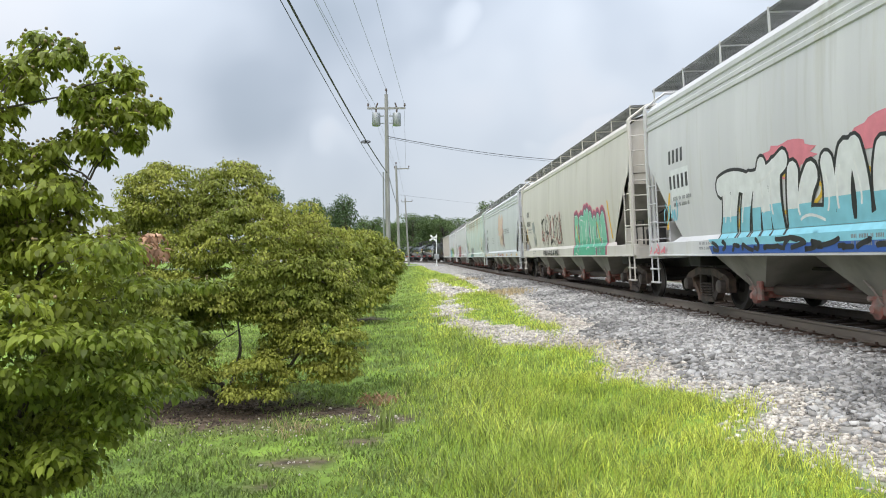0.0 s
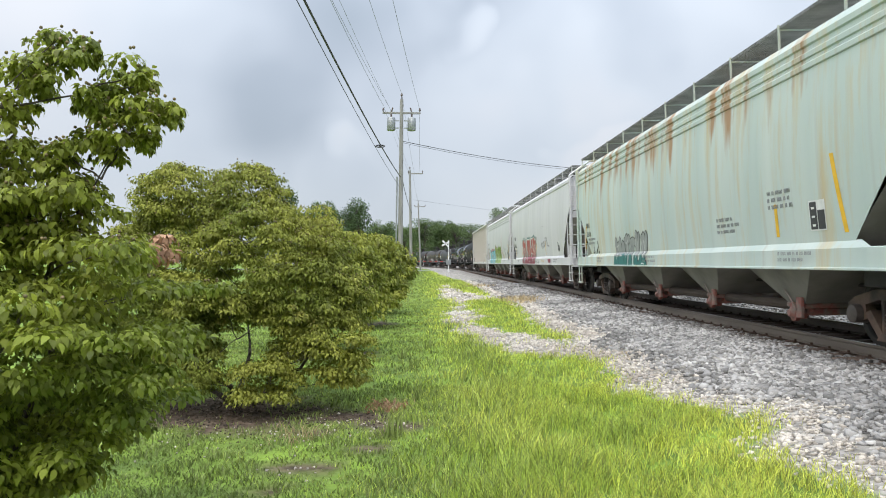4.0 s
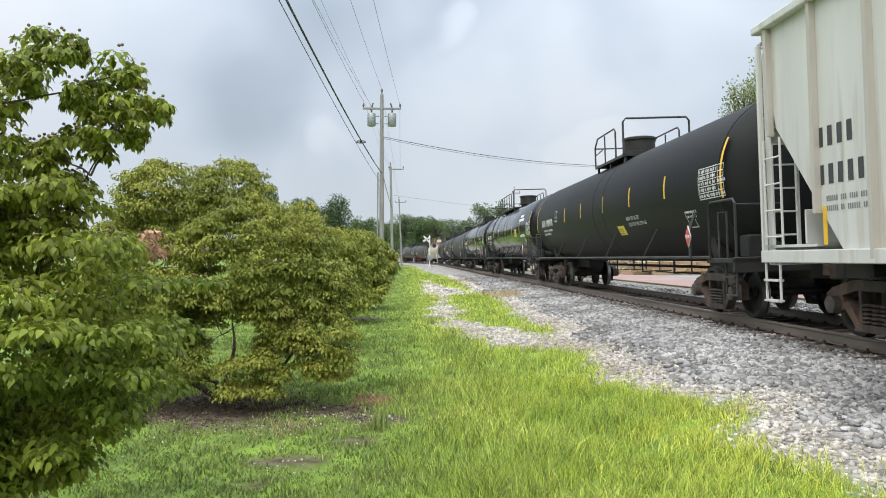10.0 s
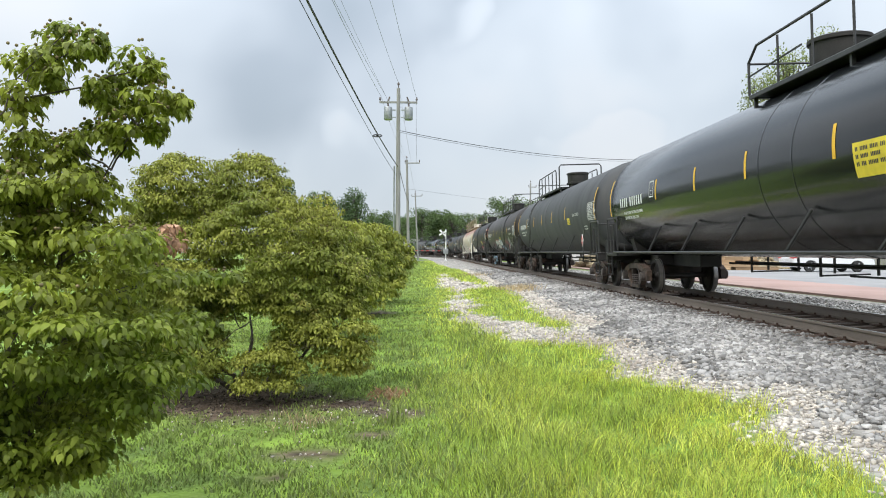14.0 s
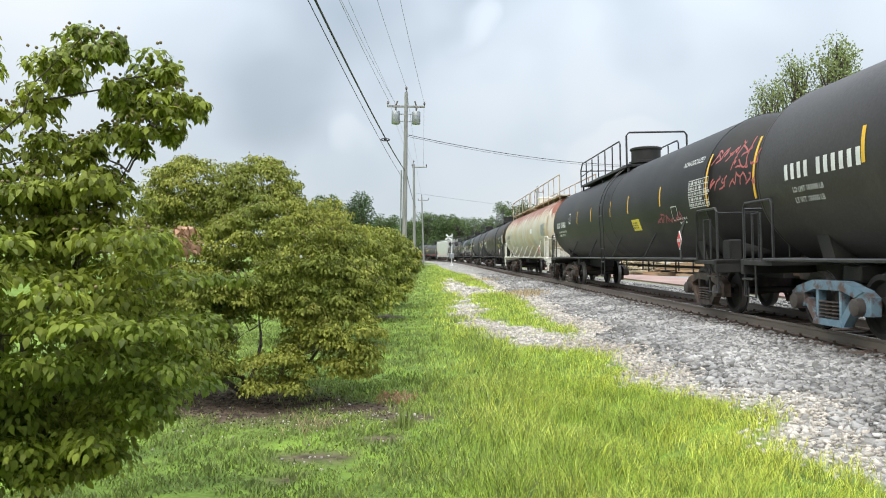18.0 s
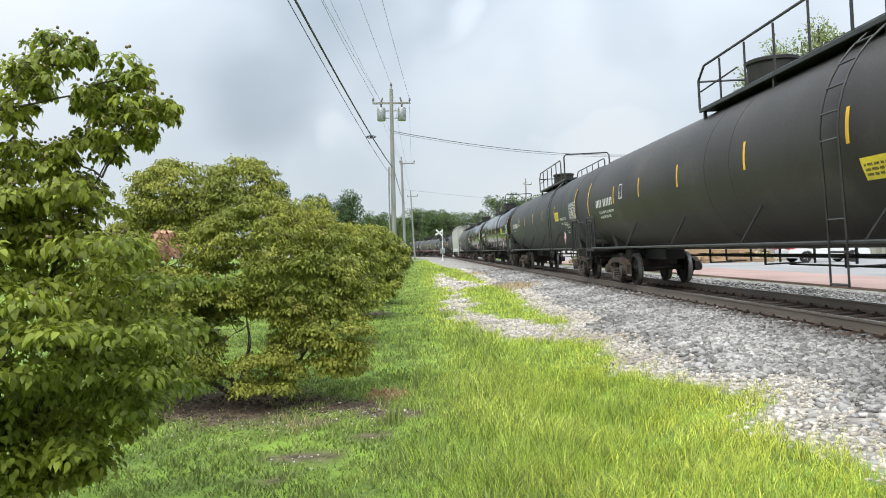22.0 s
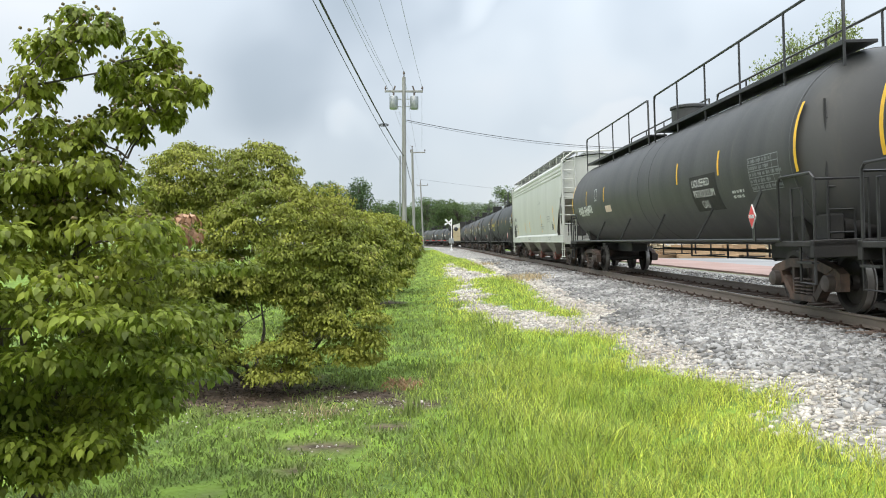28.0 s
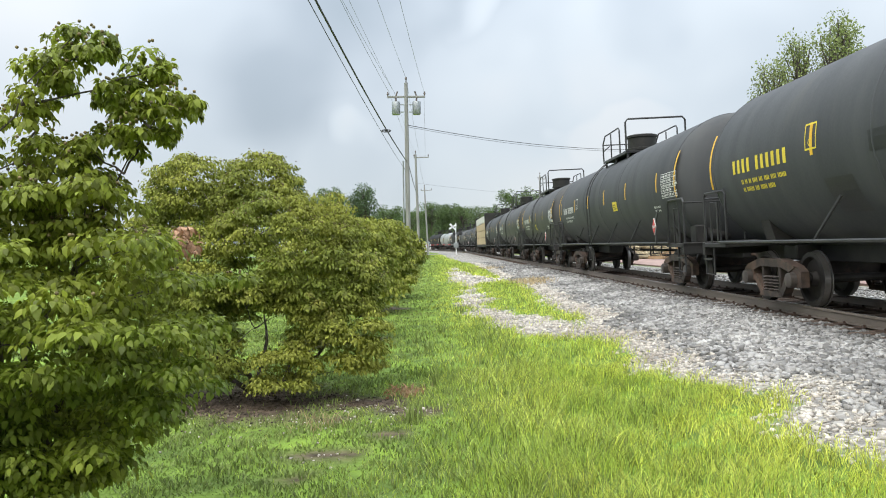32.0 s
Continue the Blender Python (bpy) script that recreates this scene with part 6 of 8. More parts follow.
W = "pale grey covered hopper car with sprayed graffiti, on the track"
TK = "black pressure tank car with a railed top platform, on the track"
SPECS = [
    ("hopper", dict(body="grey", label="pale grey covered hopper car with teal, blue and pink graffiti", mark=(2.95, 0.36), art=(
        ("band", 0.195, 1.10, 11.9, 0.14, "blue", 12), ("band", 0.195, 1.24, 11.9, 0.12, "aqua", 17), ("tag", 0.20, 1.15, 10.6, 0.18, 26, 15, "black", 0.07), ("blotch", 0.30, 2.2, 1.6, 0.5, "pink", 18), ("blotch", 0.42, 2.25, 2.4, 0.5, "pink", 19), ("blotch", 0.60, 2.2, 2.6, 0.55, "pink", 20), ("art", 0.205, 1.33, 10.2, 1.08, 8, 11, ("white", "aqua"), "black", None), ("tag", 0.22, 1.5, 9.6, 0.8, 9, 10, "gold", 0.06), ("patch", 0.085, 2.2, 1.05, 0.62, "white", 16), ("tag", 0.055, 1.75, 0.9, 0.45, 6, 13, "aqua", 0.05), ("tag", 0.01, 1.12, 1.2, 0.2, 5, 14, "pink", 0.05)))),
    ("hopper", dict(smooth=True, body="beige", label="beige covered hopper car with green bubble graffiti and black scrawls", mark=(2.9, 0.30), art=(
        ("art", 0.63, 0.98, 4.2, 1.42, 5, 21, ("mint", "green"), "darkteal", "plum"), ("dots", 0.29, 1.5, 4.6, 1.15, 5, 22, "black", 0.055), ("dots", 0.31, 1.14, 3.6, 0.16, 8, 23, "black", 0.03), ("tag", 0.28, 1.5, 4.9, 1.25, 9, 27, "red", 0.05), ("blotch", 0.16, 2.1, 0.7, 0.5, "grey", 26), ("tag", 0.17, 1.5, 0.8, 0.6, 6, 25, "grey", 0.06), ("tag", 0.82, 1.9, 0.8, 0.4, 5, 24, "black", 0.03)))),
    ("hopper", dict(body="cool", label="cool grey covered hopper car with a peach sketch sprayed on it", mark=(2.75, 0.34), sill_marks=True, stripes=(), panel=False, lines=((4.3, 2.3, 4, 0.7), (-3.2, 2.65, 3, 2.6)), art=(
        ("blotch", 0.485, 2.2, 2.6, 1.3, "peach", 31), ("blotch", 0.50, 3.0, 0.8, 0.75, "peach", 34), ("blotch", 0.58, 2.9, 0.9, 0.7, "peach", 35), ("blotch", 0.52, 1.7, 1.6, 0.9, "peach", 36), ("tag", 0.46, 1.5, 3.6, 0.9, 9, 32, "grey", 0.025), ("tag", 0.47, 1.12, 3.3, 0.22, 8, 37, "maroon", 0.025), ("tag", 0.485, 2.3, 2.8, 1.2, 7, 33, "pink", 0.03), ("tag", 0.60, 1.6, 0.8, 1.6, 3, 38, "maroon", 0.05)))),
    ("hopper", dict(body="rusty", label="pale green covered hopper car streaked with rust, with dark graffiti", mark=(2.3, 0.2), art=(
        ("art", 0.27, 1.0, 3.2, 0.85, 6, 41, ("grey", "darkteal"), "black", None), ("tag", 0.12, 1.4, 1.0, 0.5, 5, 42, "black", 0.05)))),
    ("hopper", dict(smooth=True, body="white", label="white covered hopper car with red block graffiti", mark=(2.45, 0.30), weights=("LD LMT 219500 LBS", "LT WT 66500 LBS"), lines=(), stripes=((8.1, 1.55, 0.55, 0.1), (5.2, 1.6, 0.4, 0.08), (-0.6, 1.65, 0.45, 0.06), (-3.5, 1.5, 0.62, 0.1)), art=(
        ("art", 0.263, 0.98, 5.2, 1.32, 6, 51, ("red", "maroon"), "white", "darkteal"), ("tag", 0.62, 1.8, 2.3, 0.55, 9, 52, "black", 0.025), ("tag", 0.63, 2.75, 0.7, 0.1, 1, 53, "grey", 0.02), ("tag", 0.52, 2.05, 0.5, 0.3, 4, 54, "black", 0.02), ("tag", 0.545, 1.12, 0.9, 0.22, 6, 55, "black", 0.02), ("tag", 0.535, 2.25, 0.4, 0.25, 3, 56, "black", 0.025), ("band", 0.73, 1.16, 0.5, 0.16, "maroon", 57), ("tag", 0.62, 1.16, 1.0, 0.15, 4, 58, "gold", 0.02)))),
    ("hopper", dict(body="white", label="white covered hopper car with blue, lime and red graffiti", mark=(2.6, 0.28), stripes=((8.3, 1.62, 0.75, 0.35), (-5.1, 1.45, 0.42, -0.1), (-8.35, 1.41, 0.98, -0.4)), panel_at=-7.4, lines=((-5.9, 1.78, 3, 0.7), (-4.5, 1.7, 3, 0.5)), art=(
        ("blotch", 0.18, 1.85, 4.0, 0.4, "rose", 66), ("art", 0.165, 0.96, 4.6, 1.18, 6, 61, ("aqua", "aqua"), "black", None), ("tag", 0.30, 1.0, 1.6, 1.0, 4, 69, "gold", 0.09), ("blotch", 0.40, 1.9, 1.5, 0.55, "rose", 67), ("art", 0.415, 0.96, 4.8, 1.35, 8, 62, ("lime", "leaf"), "black", "leaf"), ("tag", 0.17, 1.45, 4.4, 0.7, 9, 68, "black", 0.035), ("tag", 0.66, 1.5, 1.5, 1.7, 4, 63, "pink", 0.025), ("tag", 0.68, 1.6, 1.2, 1.4, 3, 65, "grey", 0.02), ("tag", 0.785, 1.92, 1.1, 0.30, 5, 64, "black", 0.022)))),
    ("ribbed", dict(body="ribbed", label="off-white ribbed covered hopper car with faint scrawls", mark=(2.55, 0.34), stripes=((8.6, 1.28, 0.5, 0), (5.98, 1.28, 0.5, 0), (3.13, 1.28, 0.52, 0), (0.27, 1.28, 0.55, 0), (-2.55, 1.28, 0.58, 0), (-5.38, 1.28, 0.62, 0), (-8.2, 1.28, 0.7, 0)), art=(
        ("tag", 0.20, 1.35, 1.4, 0.8, 5, 71, "sky", 0.03), ("tag", 0.36, 1.35, 0.9, 0.8, 4, 72, "grey", 0.03)))),
    ("tank", dict(body="satin", label="satin black pressure tank car with a railed top platform", ladder_y=None, mark=0.27, ticks=(3.97, 1.46, -1.3, -3.92, -6.55), tag=(-2.44, 1.70, 0.62, 0.24), frame=(-7.55, 1.7), gas=(("NON-ODORIZED", -3.5, 2.04, 0.10), ("LIQUEFIED PETROLEUM GAS", -3.54, 1.90, 0.085)))),
    ("tank", dict(body="gloss", plat="rear", pivot=1.35, label="glossy black tank car with white painted-out patches", tag=(-4.58, 2.2, 0.80, 0.36), ticks=(5.2, 2.5, -0.82, -3.65, -6.33), weights=("LD LMT 163300 LB 74100 KG", "LT WT 99700 LB 45200 KG"), stays=6, patches=((-6.38, 3.07, 0.98, 0.12, "white"), (-6.2, 2.88, 1.52, 0.13, "white"), (-6.55, 2.12, 1.42, 0.12, "white")))),
    ("tank", dict(body="gloss", plat="front", pivot=1.35, label="glossy black tank car with yellow label and side ladder", tag=(-2.99, 2.06, 0.84, 0.44), ticks=(5.44, 2.83, 0.35, -2.5, -5.7), stays=6, gas=(("NON-ODORIZED", -6.2, 2.52, 0.135), ("LIQUEFIED PETROLEUM GAS", -6.1, 2.28, 0.088)))),
    ("tank", dict(body="slate", plat="rear", label="dull slate grey tank car with white lettering", tag=(-5.2, 2.15, 0.5, 0.25), rings=True, gas=(("NON-ODORIZED", -6.3, 2.42, 0.11),))),
    ("tank", dict(body="brown", plat="front", label="brownish black tank car with sprayed panels low on its flank", tag=(-0.25, 1.98, 0.55, 0.2), casting=M_CASTBLUE, ticks=(6.66, 4.23, 1.34, -2.4, -5.6), frame=(-7.3, 1.72), gas=(("NON-ODORIZED", -6.44, 2.53, 0.135), ("LIQUEFIED PETROLEUM GAS", -6.45, 2.24, 0.085)), weights=("LD LMT 163000 LB", "LT WT 100000 LB"), art=(
        ("tag", 0.22, 1.6, 1.4, 0.4, 6, 81, "maroon", 0.05), ("art", 0.325, 1.40, 0.8, 0.55, 2, 82, ("grey",), "grey", None), ("art", 0.365, 1.42, 1.8, 0.55, 5, 83, ("white",), "red", "red"), ("art", 0.47, 1.38, 1.9, 0.58, 4, 84, ("white", "sky"), "blue", "sky"), ("tag", 0.455, 1.9, 1.2, 0.2, 4, 88, "gold", 0.06), ("tag", 0.66, 1.62, 1.6, 0.4, 8, 85, "maroon", 0.06), ("blotch", 0.775, 1.45, 0.55, 0.7, "grey", 86), ("tag", 0.76, 1.4, 1.2, 0.7, 5, 87, "grey", 0.08)))),
    ("tank", dict(body="matte", label="matte black tank car with a red scrawl on its end", plat="long", tag=(-3.68, 1.86, 0.76, 0.30), ticks=(4.0, 1.55, -1.3, -3.42, -6.42), frame=(-7.25, 1.98), mark=0.24, gas=(("NON-ODORIZED", -7.9, 3.10, 0.12),), art=(("tag", 0.985, 2.95, 2.0, 0.3, 8, 91, "red", 0.035), ("tag", 1.04, 2.72, 1.3, 0.26, 6, 92, "red", 0.035), ("tag", 0.99, 2.42, 2.2, 0.26, 9, 93, "red", 0.035), ("tag", 0.80, 1.95, 2.0, 0.22, 9, 94, "maroon", 0.04)))),
    ("tank", dict(body="cream", label="cream tank car streaked with rust below its top walkway", walk=True, walkmat=M_RUSTRAIL, pipe=M_WHITEPIPE, deck=M_WHITEPIPE, pivot=1.75, ink=M_INKGREY, gridmat=M_INKGREY, ticks=(4.9, ), grid_at=2.1, stays=6, patches=((-4.05, 2.4, 0.75, 0.25, "white"), (-8.02, 2.19, 1.12, 0.54, "grey")), art=(("tag", 0.72, 1.75, 1.3, 0.4, 9, 95, "grey", 0.03), ("tag", 0.27, 1.75, 1.6, 0.4, 7, 96, "grey", 0.02)))),
    ("tank", dict(body="brown", plat="front", label="brownish black tank car lettered for petroleum gas", tag=(-5.34, 1.87, 0.70, 0.28), ticks=(6.8, 4.3, 1.4, -2.0, -5.13), frame=(-6.75, 1.78), mark=0.24, gas=(("NON-ODORIZED", -6.25, 2.52, 0.135), ("LIQUEFIED PETROLEUM GAS", -6.1, 2.27, 0.095)))),
    ("tank", dict(body="slate", plat="front", label="dull slate grey tank car with white stencilling", tag=(-5.65, 2.22, 0.78, 0.34), ticks=(6.0, 3.47, 0.6, -2.35, -5.5), frame=(-7.35, 1.72), gas=(("NON-ODORIZED", -6.7, 2.2, 0.12), ("LIQUEFIED PETROLEUM GAS", -6.75, 2.04, 0.08)), weights=("LD LMT 163000 LB", "LT WT 100000 LB"), mark=0.26)),
    ("tank", dict(body="gloss", plat="front", label="glossy black tank car with a yellow label, at speed", tag=(-6.36, 2.22, 0.76, 0.36), ticks=(5.3, 2.85, 0.25, -2.87, -6.18), mark=0.26, stays=6, gas=(("LIQUEFIED PETROLEUM GAS", -7.36, 2.16, 0.08),), patches=((-7.95, 1.86, 1.0, 0.13, "pink"),))),
    ("tank", dict(body="gloss", label="glossy black tank car with a plain flank", tag=(1.2, 2.1, 0.3, 0.4), mark=0.28, stays=5)),
    ("tank", dict(body="worn", pivot=1.35, label="worn grey-black tank car with a long railed walkway", walk=True, ticks=(6.55, 3.84, -3.44, -5.9), mark=0.27, mark_z=2.08, patches=((3.75, 2.02, 0.75, 0.2, "peach"),), grid_at=2.2, grid_z=1.95, gridmat=M_INKGREY, box=(-4.29, 1.72))),
    ("hopper", dict(body="green", label="light olive-grey covered hopper car, nearly clean", mark=(2.35, 0.26), bays=3, stripes=((6.9, 1.55, 0.5, 0.0), (3.2, 1.6, 0.55, -0.1), (1.2, 1.6, 0.55, -0.1), (-3.2, 1.55, 0.85, -0.1), (-7.0, 1.55, 1.1, -0.2)), art=(("tag", 0.62, 2.9, 0.7, 0.2, 4, 99, "grey", 0.03),))),
    ("tank", dict(body="slate", label="slate grey tank car with yellow stencilling", rings=True, ink=M_LABEL, mark=0.26, ladder_y=0.6, ticks=(4.41, 1.43, -1.58, -4.6), patches=((2.9, 2.24, 1.2, 0.26, "soot"), (4.2, 1.5, 0.75, 0.5, "soot"), (-0.05, 1.87, 0.42, 0.36, "soot")))),
    ("tank", dict(body="slate", label="slate grey tank car with a yellow label", rings=True, tag=(-1.85, 2.1, 0.55, 0.28), ladder_y=1.3)),
    ("tank", dict(body="worn", label="short worn black tank car with pale streaks", tag=(0.3, 1.9, 0.5, 0.3))),
    ("tank", dict(body="worn", label="worn black tank car with a pale stripe")),
    ("tank", dict(body="slate", label="dull grey tank car")),
    ("lumber", dict(label="flat car stacked with wrapped lumber bundles")),
] + [("tank", dict(body=b, label="distant dull tank car on the bend")) for b in ("slate", "slate", "worn", "satin", "silver", "satin")]

CARS = []
for i, (kind, spec) in enumerate(SPECS):
    if i + 1 >= len(GAPS):
        break
    length = GAPS[i + 1] - GAPS[i]
    ob = {"hopper": make_hopper, "ribbed": make_ribbed, "tank": make_tank, "lumber": make_lumber}[kind](spec, length)
    CARS.append((ob, (GAPS[i] + GAPS[i + 1]) / 2))


def car_pose(s):
    """A car whose middle is s metres along the track, its trucks on the rails."""
    xa, ya, _ = track_at(s - 7.0)
    xb, yb, _ = track_at(s + 7.0)
    return Matrix.Translation(((xa + xb) / 2, (ya + yb) / 2, RAIL_Z + 0.7535 * math.sin(CANT))) @ Matrix.Rotation(math.atan2(xa - xb, yb - ya), 4, "Z") @ Matrix.Rotation(-CANT, 4, "Y")


def motions():
    """The train rolls by at a steady speed; the wheels turn while a car is near."""
    for ob, s0 in CARS:
        ts = [0, 1 / 30] + [k * 0.5 for k in range(1, 64)] + [32 - 1 / 30, 32]
        walk(ob, [(t, car_pose(s0 - travel(t))) for t in ts])
    middle = {ob: s0 for ob, s0 in CARS}
    for w, dy, car in AXLES:
        y0 = middle[car] + w.parent.matrix_basis.translation.y + dy
        near = [k / 30 for k in range(961) if -4 < y0 - travel(k / 30) < 42]
        rows = [(t, pose(0, dy, 0.457) @ Matrix.Rotation((travel(t) - travel(near[0])) / 0.457, 4, "X")) for t in near]
        if not rows:
            rows = [(0, pose(0, dy, 0.457)), (32, pose(0, dy, 0.457))]
        if rows[0][0] > 0:
            rows.insert(0, (0, rows[0][1]))
        if rows[-1][0] < 32:
            rows.append((32, rows[-1][1]))
        walk(w, rows)


# ---- ties and stones ----
def tie_mesh():
    return Geo().box(-1.3, 1.3, -0.115, 0.115, -0.17, 0.0, 0.015)


track_bed = tagged(new("track_bed"), "row of dark creosoted timber ties in grey stone", "track", kind="structure")
track_bed.location = (0, 0, 0)
s, k = 2.0, 0
while k < 290:
    x, y, a = track_at(s)
    part("tie", tie_mesh, M_TIE, track_bed, "", pose(x + random.uniform(-0.03, 0.03), y, 0.278 + random.uniform(-0.012, 0.006), 0, -math.degrees(CANT), math.degrees(a) + random.uniform(-1.2, 1.2)), "tie")
    if s < 42:
        for off in (-0.7535, 0.7535):
            part("tie_plate", lambda: Geo().box(-0.19, 0.19, -0.1, 0.1, 0, 0.012).box(-0.105, -0.075, -0.07, -0.04, 0, 0.045).box(0.075, 0.105, 0.04, 0.07, 0, 0.045), M_SPIKE, track_bed, "", pose(x + off, y, 0.256 + (off + 0.7535) * math.sin(CANT), 0, -math.degrees(CANT)), "tieplate", 0)
    s += 0.545
    k += 1

ICO = np.array([(0, 1, 1.6), (0, -1, 1.6), (0, 1, -1.6), (0, -1, -1.6), (1, 1.6, 0), (-1, 1.6, 0), (1, -1.6, 0), (-1, -1.6, 0), (1.6, 0, 1), (-1.6, 0, 1), (1.6, 0, -1), (-1.6, 0, -1)]) / 1.9
ICOF = np.array([(0, 1, 8), (0, 8, 4), (0, 4, 5), (0, 5, 9), (0, 9, 1), (1, 9, 7), (1, 7, 6), (1, 6, 8), (8, 6, 10), (8, 10, 4), (4, 10, 2), (4, 2, 5), (5, 2, 11), (5, 11, 9), (9, 11, 7), (3, 10, 6), (3, 6, 7), (3, 7, 11), (3, 11, 2), (3, 2, 10)])


CUBE = np.array([(x, y, z) for x in (-1, 1) for y in (-1, 1) for z in (-1, 1)]) * 0.62
CUBEF = np.array([(0, 1, 3), (0, 3, 2), (4, 6, 7), (4, 7, 5), (0, 4, 5), (0, 5, 1), (2, 3, 7), (2, 7, 6), (0, 2, 6), (0, 6, 4), (1, 5, 7), (1, 7, 3)])


def stones(name, x, y, z, r, material, label):
    """Broken stone: skewed six-sided lumps with sharp edges, tumbled."""
    n = len(x)
    v = CUBE[None] + rng.uniform(-0.36, 0.36, (n, 8, 3))
    v = v * rng.uniform(0.6, 1.35, (n, 1, 3)) * (1, 1, 0.68) * r[:, None, None]
    for i, j in ((0, 1), (1, 2), (0, 2)):
        a = rng.uniform(0, 6.28, n) if j != 2 else rng.uniform(-0.45, 0.45, n)
        c, s = np.cos(a)[:, None], np.sin(a)[:, None]
        p, q = v[..., i] * c - v[..., j] * s, v[..., i] * s + v[..., j] * c
        v[..., i], v[..., j] = p, q
    out = v + np.stack([x, y, z], -1)[:, None]
    f = CUBEF[None] + (np.arange(n) * 8)[:, None, None]
    return tagged(sheet(name, out.reshape(-1, 3), f.reshape(-1, 3), material), label, "gravel", kind="stuff")


def scatter(x0, x1, y0, y1, density):
    n = int((x1 - x0) * (y1 - y0) * density)
    return rng.uniform(x0, x1, n), rng.uniform(y0, y1, n)


sx, sy, sr = [], [], []
for x0, x1, y0, y1, d, r in ((2.3, 5.75, 2.5, 9, 620, 0.041), (2.2, 5.75, 9, 16, 460, 0.044), (1.8, 5.7, 16, 30, 260, 0.048), (1.8, 5.7, 30, 60, 70, 0.055), (5.7, 9.7, 5, 20, 330, 0.036), (5.7, 9.7, 20, 50, 110, 0.045), (2.8, 9.7, -8, 2.5, 90, 0.055)):
    x, y = scatter(x0, x1, y0, y1, d)
    ok = (is_gravel(x, y) > rng.uniform(0.5, 1.35, len(x))) & (np.abs(np.abs(x - 6.8 - drift(y)) - 0.7535) > 0.13)
    ok &= (x < 5.36 + drift(y)) | (x > 8.25 + drift(y)) | (((y - 2.0) / 0.545) % 1.0 > 0.3) & (((y - 2.0) / 0.545) % 1.0 < 0.7)
    sx.append(x[ok]), sy.append(y[ok]), sr.append(r * rng.uniform(0.6, 1.35, ok.sum()))
sx, sy, sr = map(np.concatenate, (sx, sy, sr))
stones("ballast", sx, sy, ground_z(sx, sy) + sr * 0.15, sr, M_STONE, "crushed grey stone ballast sloping down from the track")
sx, sy, sr = [], [], []
for x0, x1, y0, y1, d, r in ((1.6, 4.4, 2.5, 9, 480, 0.022), (0.6, 4.4, 9, 17, 360, 0.025), (0.5, 4.2, 17, 32, 180, 0.032), (0.5, 3.6, 32, 60, 60, 0.05)):
    x, y = scatter(x0, x1, y0, y1, d)
    m = is_gravel(x, y)
    ok = (m > rng.uniform(-0.22, 0.25, len(x))) & (m < rng.uniform(0.2, 1.0, len(x)))
    sx.append(x[ok]), sy.append(y[ok]), sr.append(r * rng.uniform(0.5, 1.5, ok.sum()))
for cx, cy, n, w in ((-0.68, 7.45, 22, 0.24), (-1.3, 7.0, 9, 0.3), (-0.9, 5.75, 14, 0.13), (-0.35, 8.3, 8, 0.22), (-0.34, 7.15, 30, 0.2), (-1.15, 7.35, 16, 0.25), (-0.75, 6.6, 10, 0.2)):
    sx.append(rng.normal(cx, w, n)), sy.append(rng.normal(cy, w * 0.7, n)), sr.append(0.006 + 0.013 * rng.uniform(0, 1, n) ** 2)
sx, sy, sr = map(np.concatenate, (sx, sy, sr))
stones("pale_gravel", sx, sy, ground_z(sx, sy) + sr * 0.2, sr, M_CHALK, "whitish limestone gravel along the edge of the lawn")


sx, sy = rng.normal(-1.95, 0.62, 1500), rng.normal(7.75, 0.5, 1500)
sx, sy = np.concatenate([sx, rng.normal(-0.66, 0.3, 260), rng.normal(-1.6, 0.5, 300)]), np.concatenate([sy, rng.normal(7.6, 0.3, 260), rng.normal(12.8, 0.4, 300)])
sr = rng.uniform(0.004, 0.014, len(sx))
stones("mulch", sx, sy, ground_z(sx, sy) + sr * 0.2, sr, M_MULCH, "dark bark mulch and clods under the shrubs")


# ---- grass ----
def blades(name, x, y, h, w, lean, material, label, category="grass"):
    n = len(x)
    z = ground_z(x, y)
    a = rng.uniform(0, 6.28, n)
    d = np.stack([np.cos(a), np.sin(a)], -1) * (lean * h * rng.uniform(0.3, 1.3, n))[:, None]
    p = rng.uniform(0, 6.28, n)
    q = np.stack([np.cos(p), np.sin(p)], -1) * w[:, None] / 2
    v = np.zeros((n, 5, 3))
    for i, (f, s, wd) in enumerate(((0, -1, 1), (0, 1, 1), (0.55, -1, 0.8), (0.55, 1, 0.8), (1, 0, 0))):
        v[:, i, 0] = x + d[:, 0] * f ** 2 + q[:, 0] * s * wd
        v[:, i, 1] = y + d[:, 1] * f ** 2 + q[:, 1] * s * wd
        v[:, i, 2] = z - 0.01 + h * (f - 0.25 * lean * f ** 2)
    f = np.array([(0, 1, 3), (0, 3, 2), (2, 3, 4)])[None] + (np.arange(n) * 5)[:, None, None]
    return tagged(sheet(name, v.reshape(-1, 3), f.reshape(-1, 3), material, True), label, category, kind="stuff")


def soil_free(x, y):
    d = np.full(x.shape, 9.0)
    for cx, cy, rx, ry in SOIL:
        d = np.minimum(d, np.hypot((x - cx) / rx, (y - cy) / ry))
    d = d - 0.30 * hum(x, y, 3.1) - 0.16 * hum(x, y, 7.0, 1.0)
    return d > rng.uniform(0.55, 1.25, len(x)) - 0.6 * (rng.uniform(0, 1, len(x)) < 0.06)


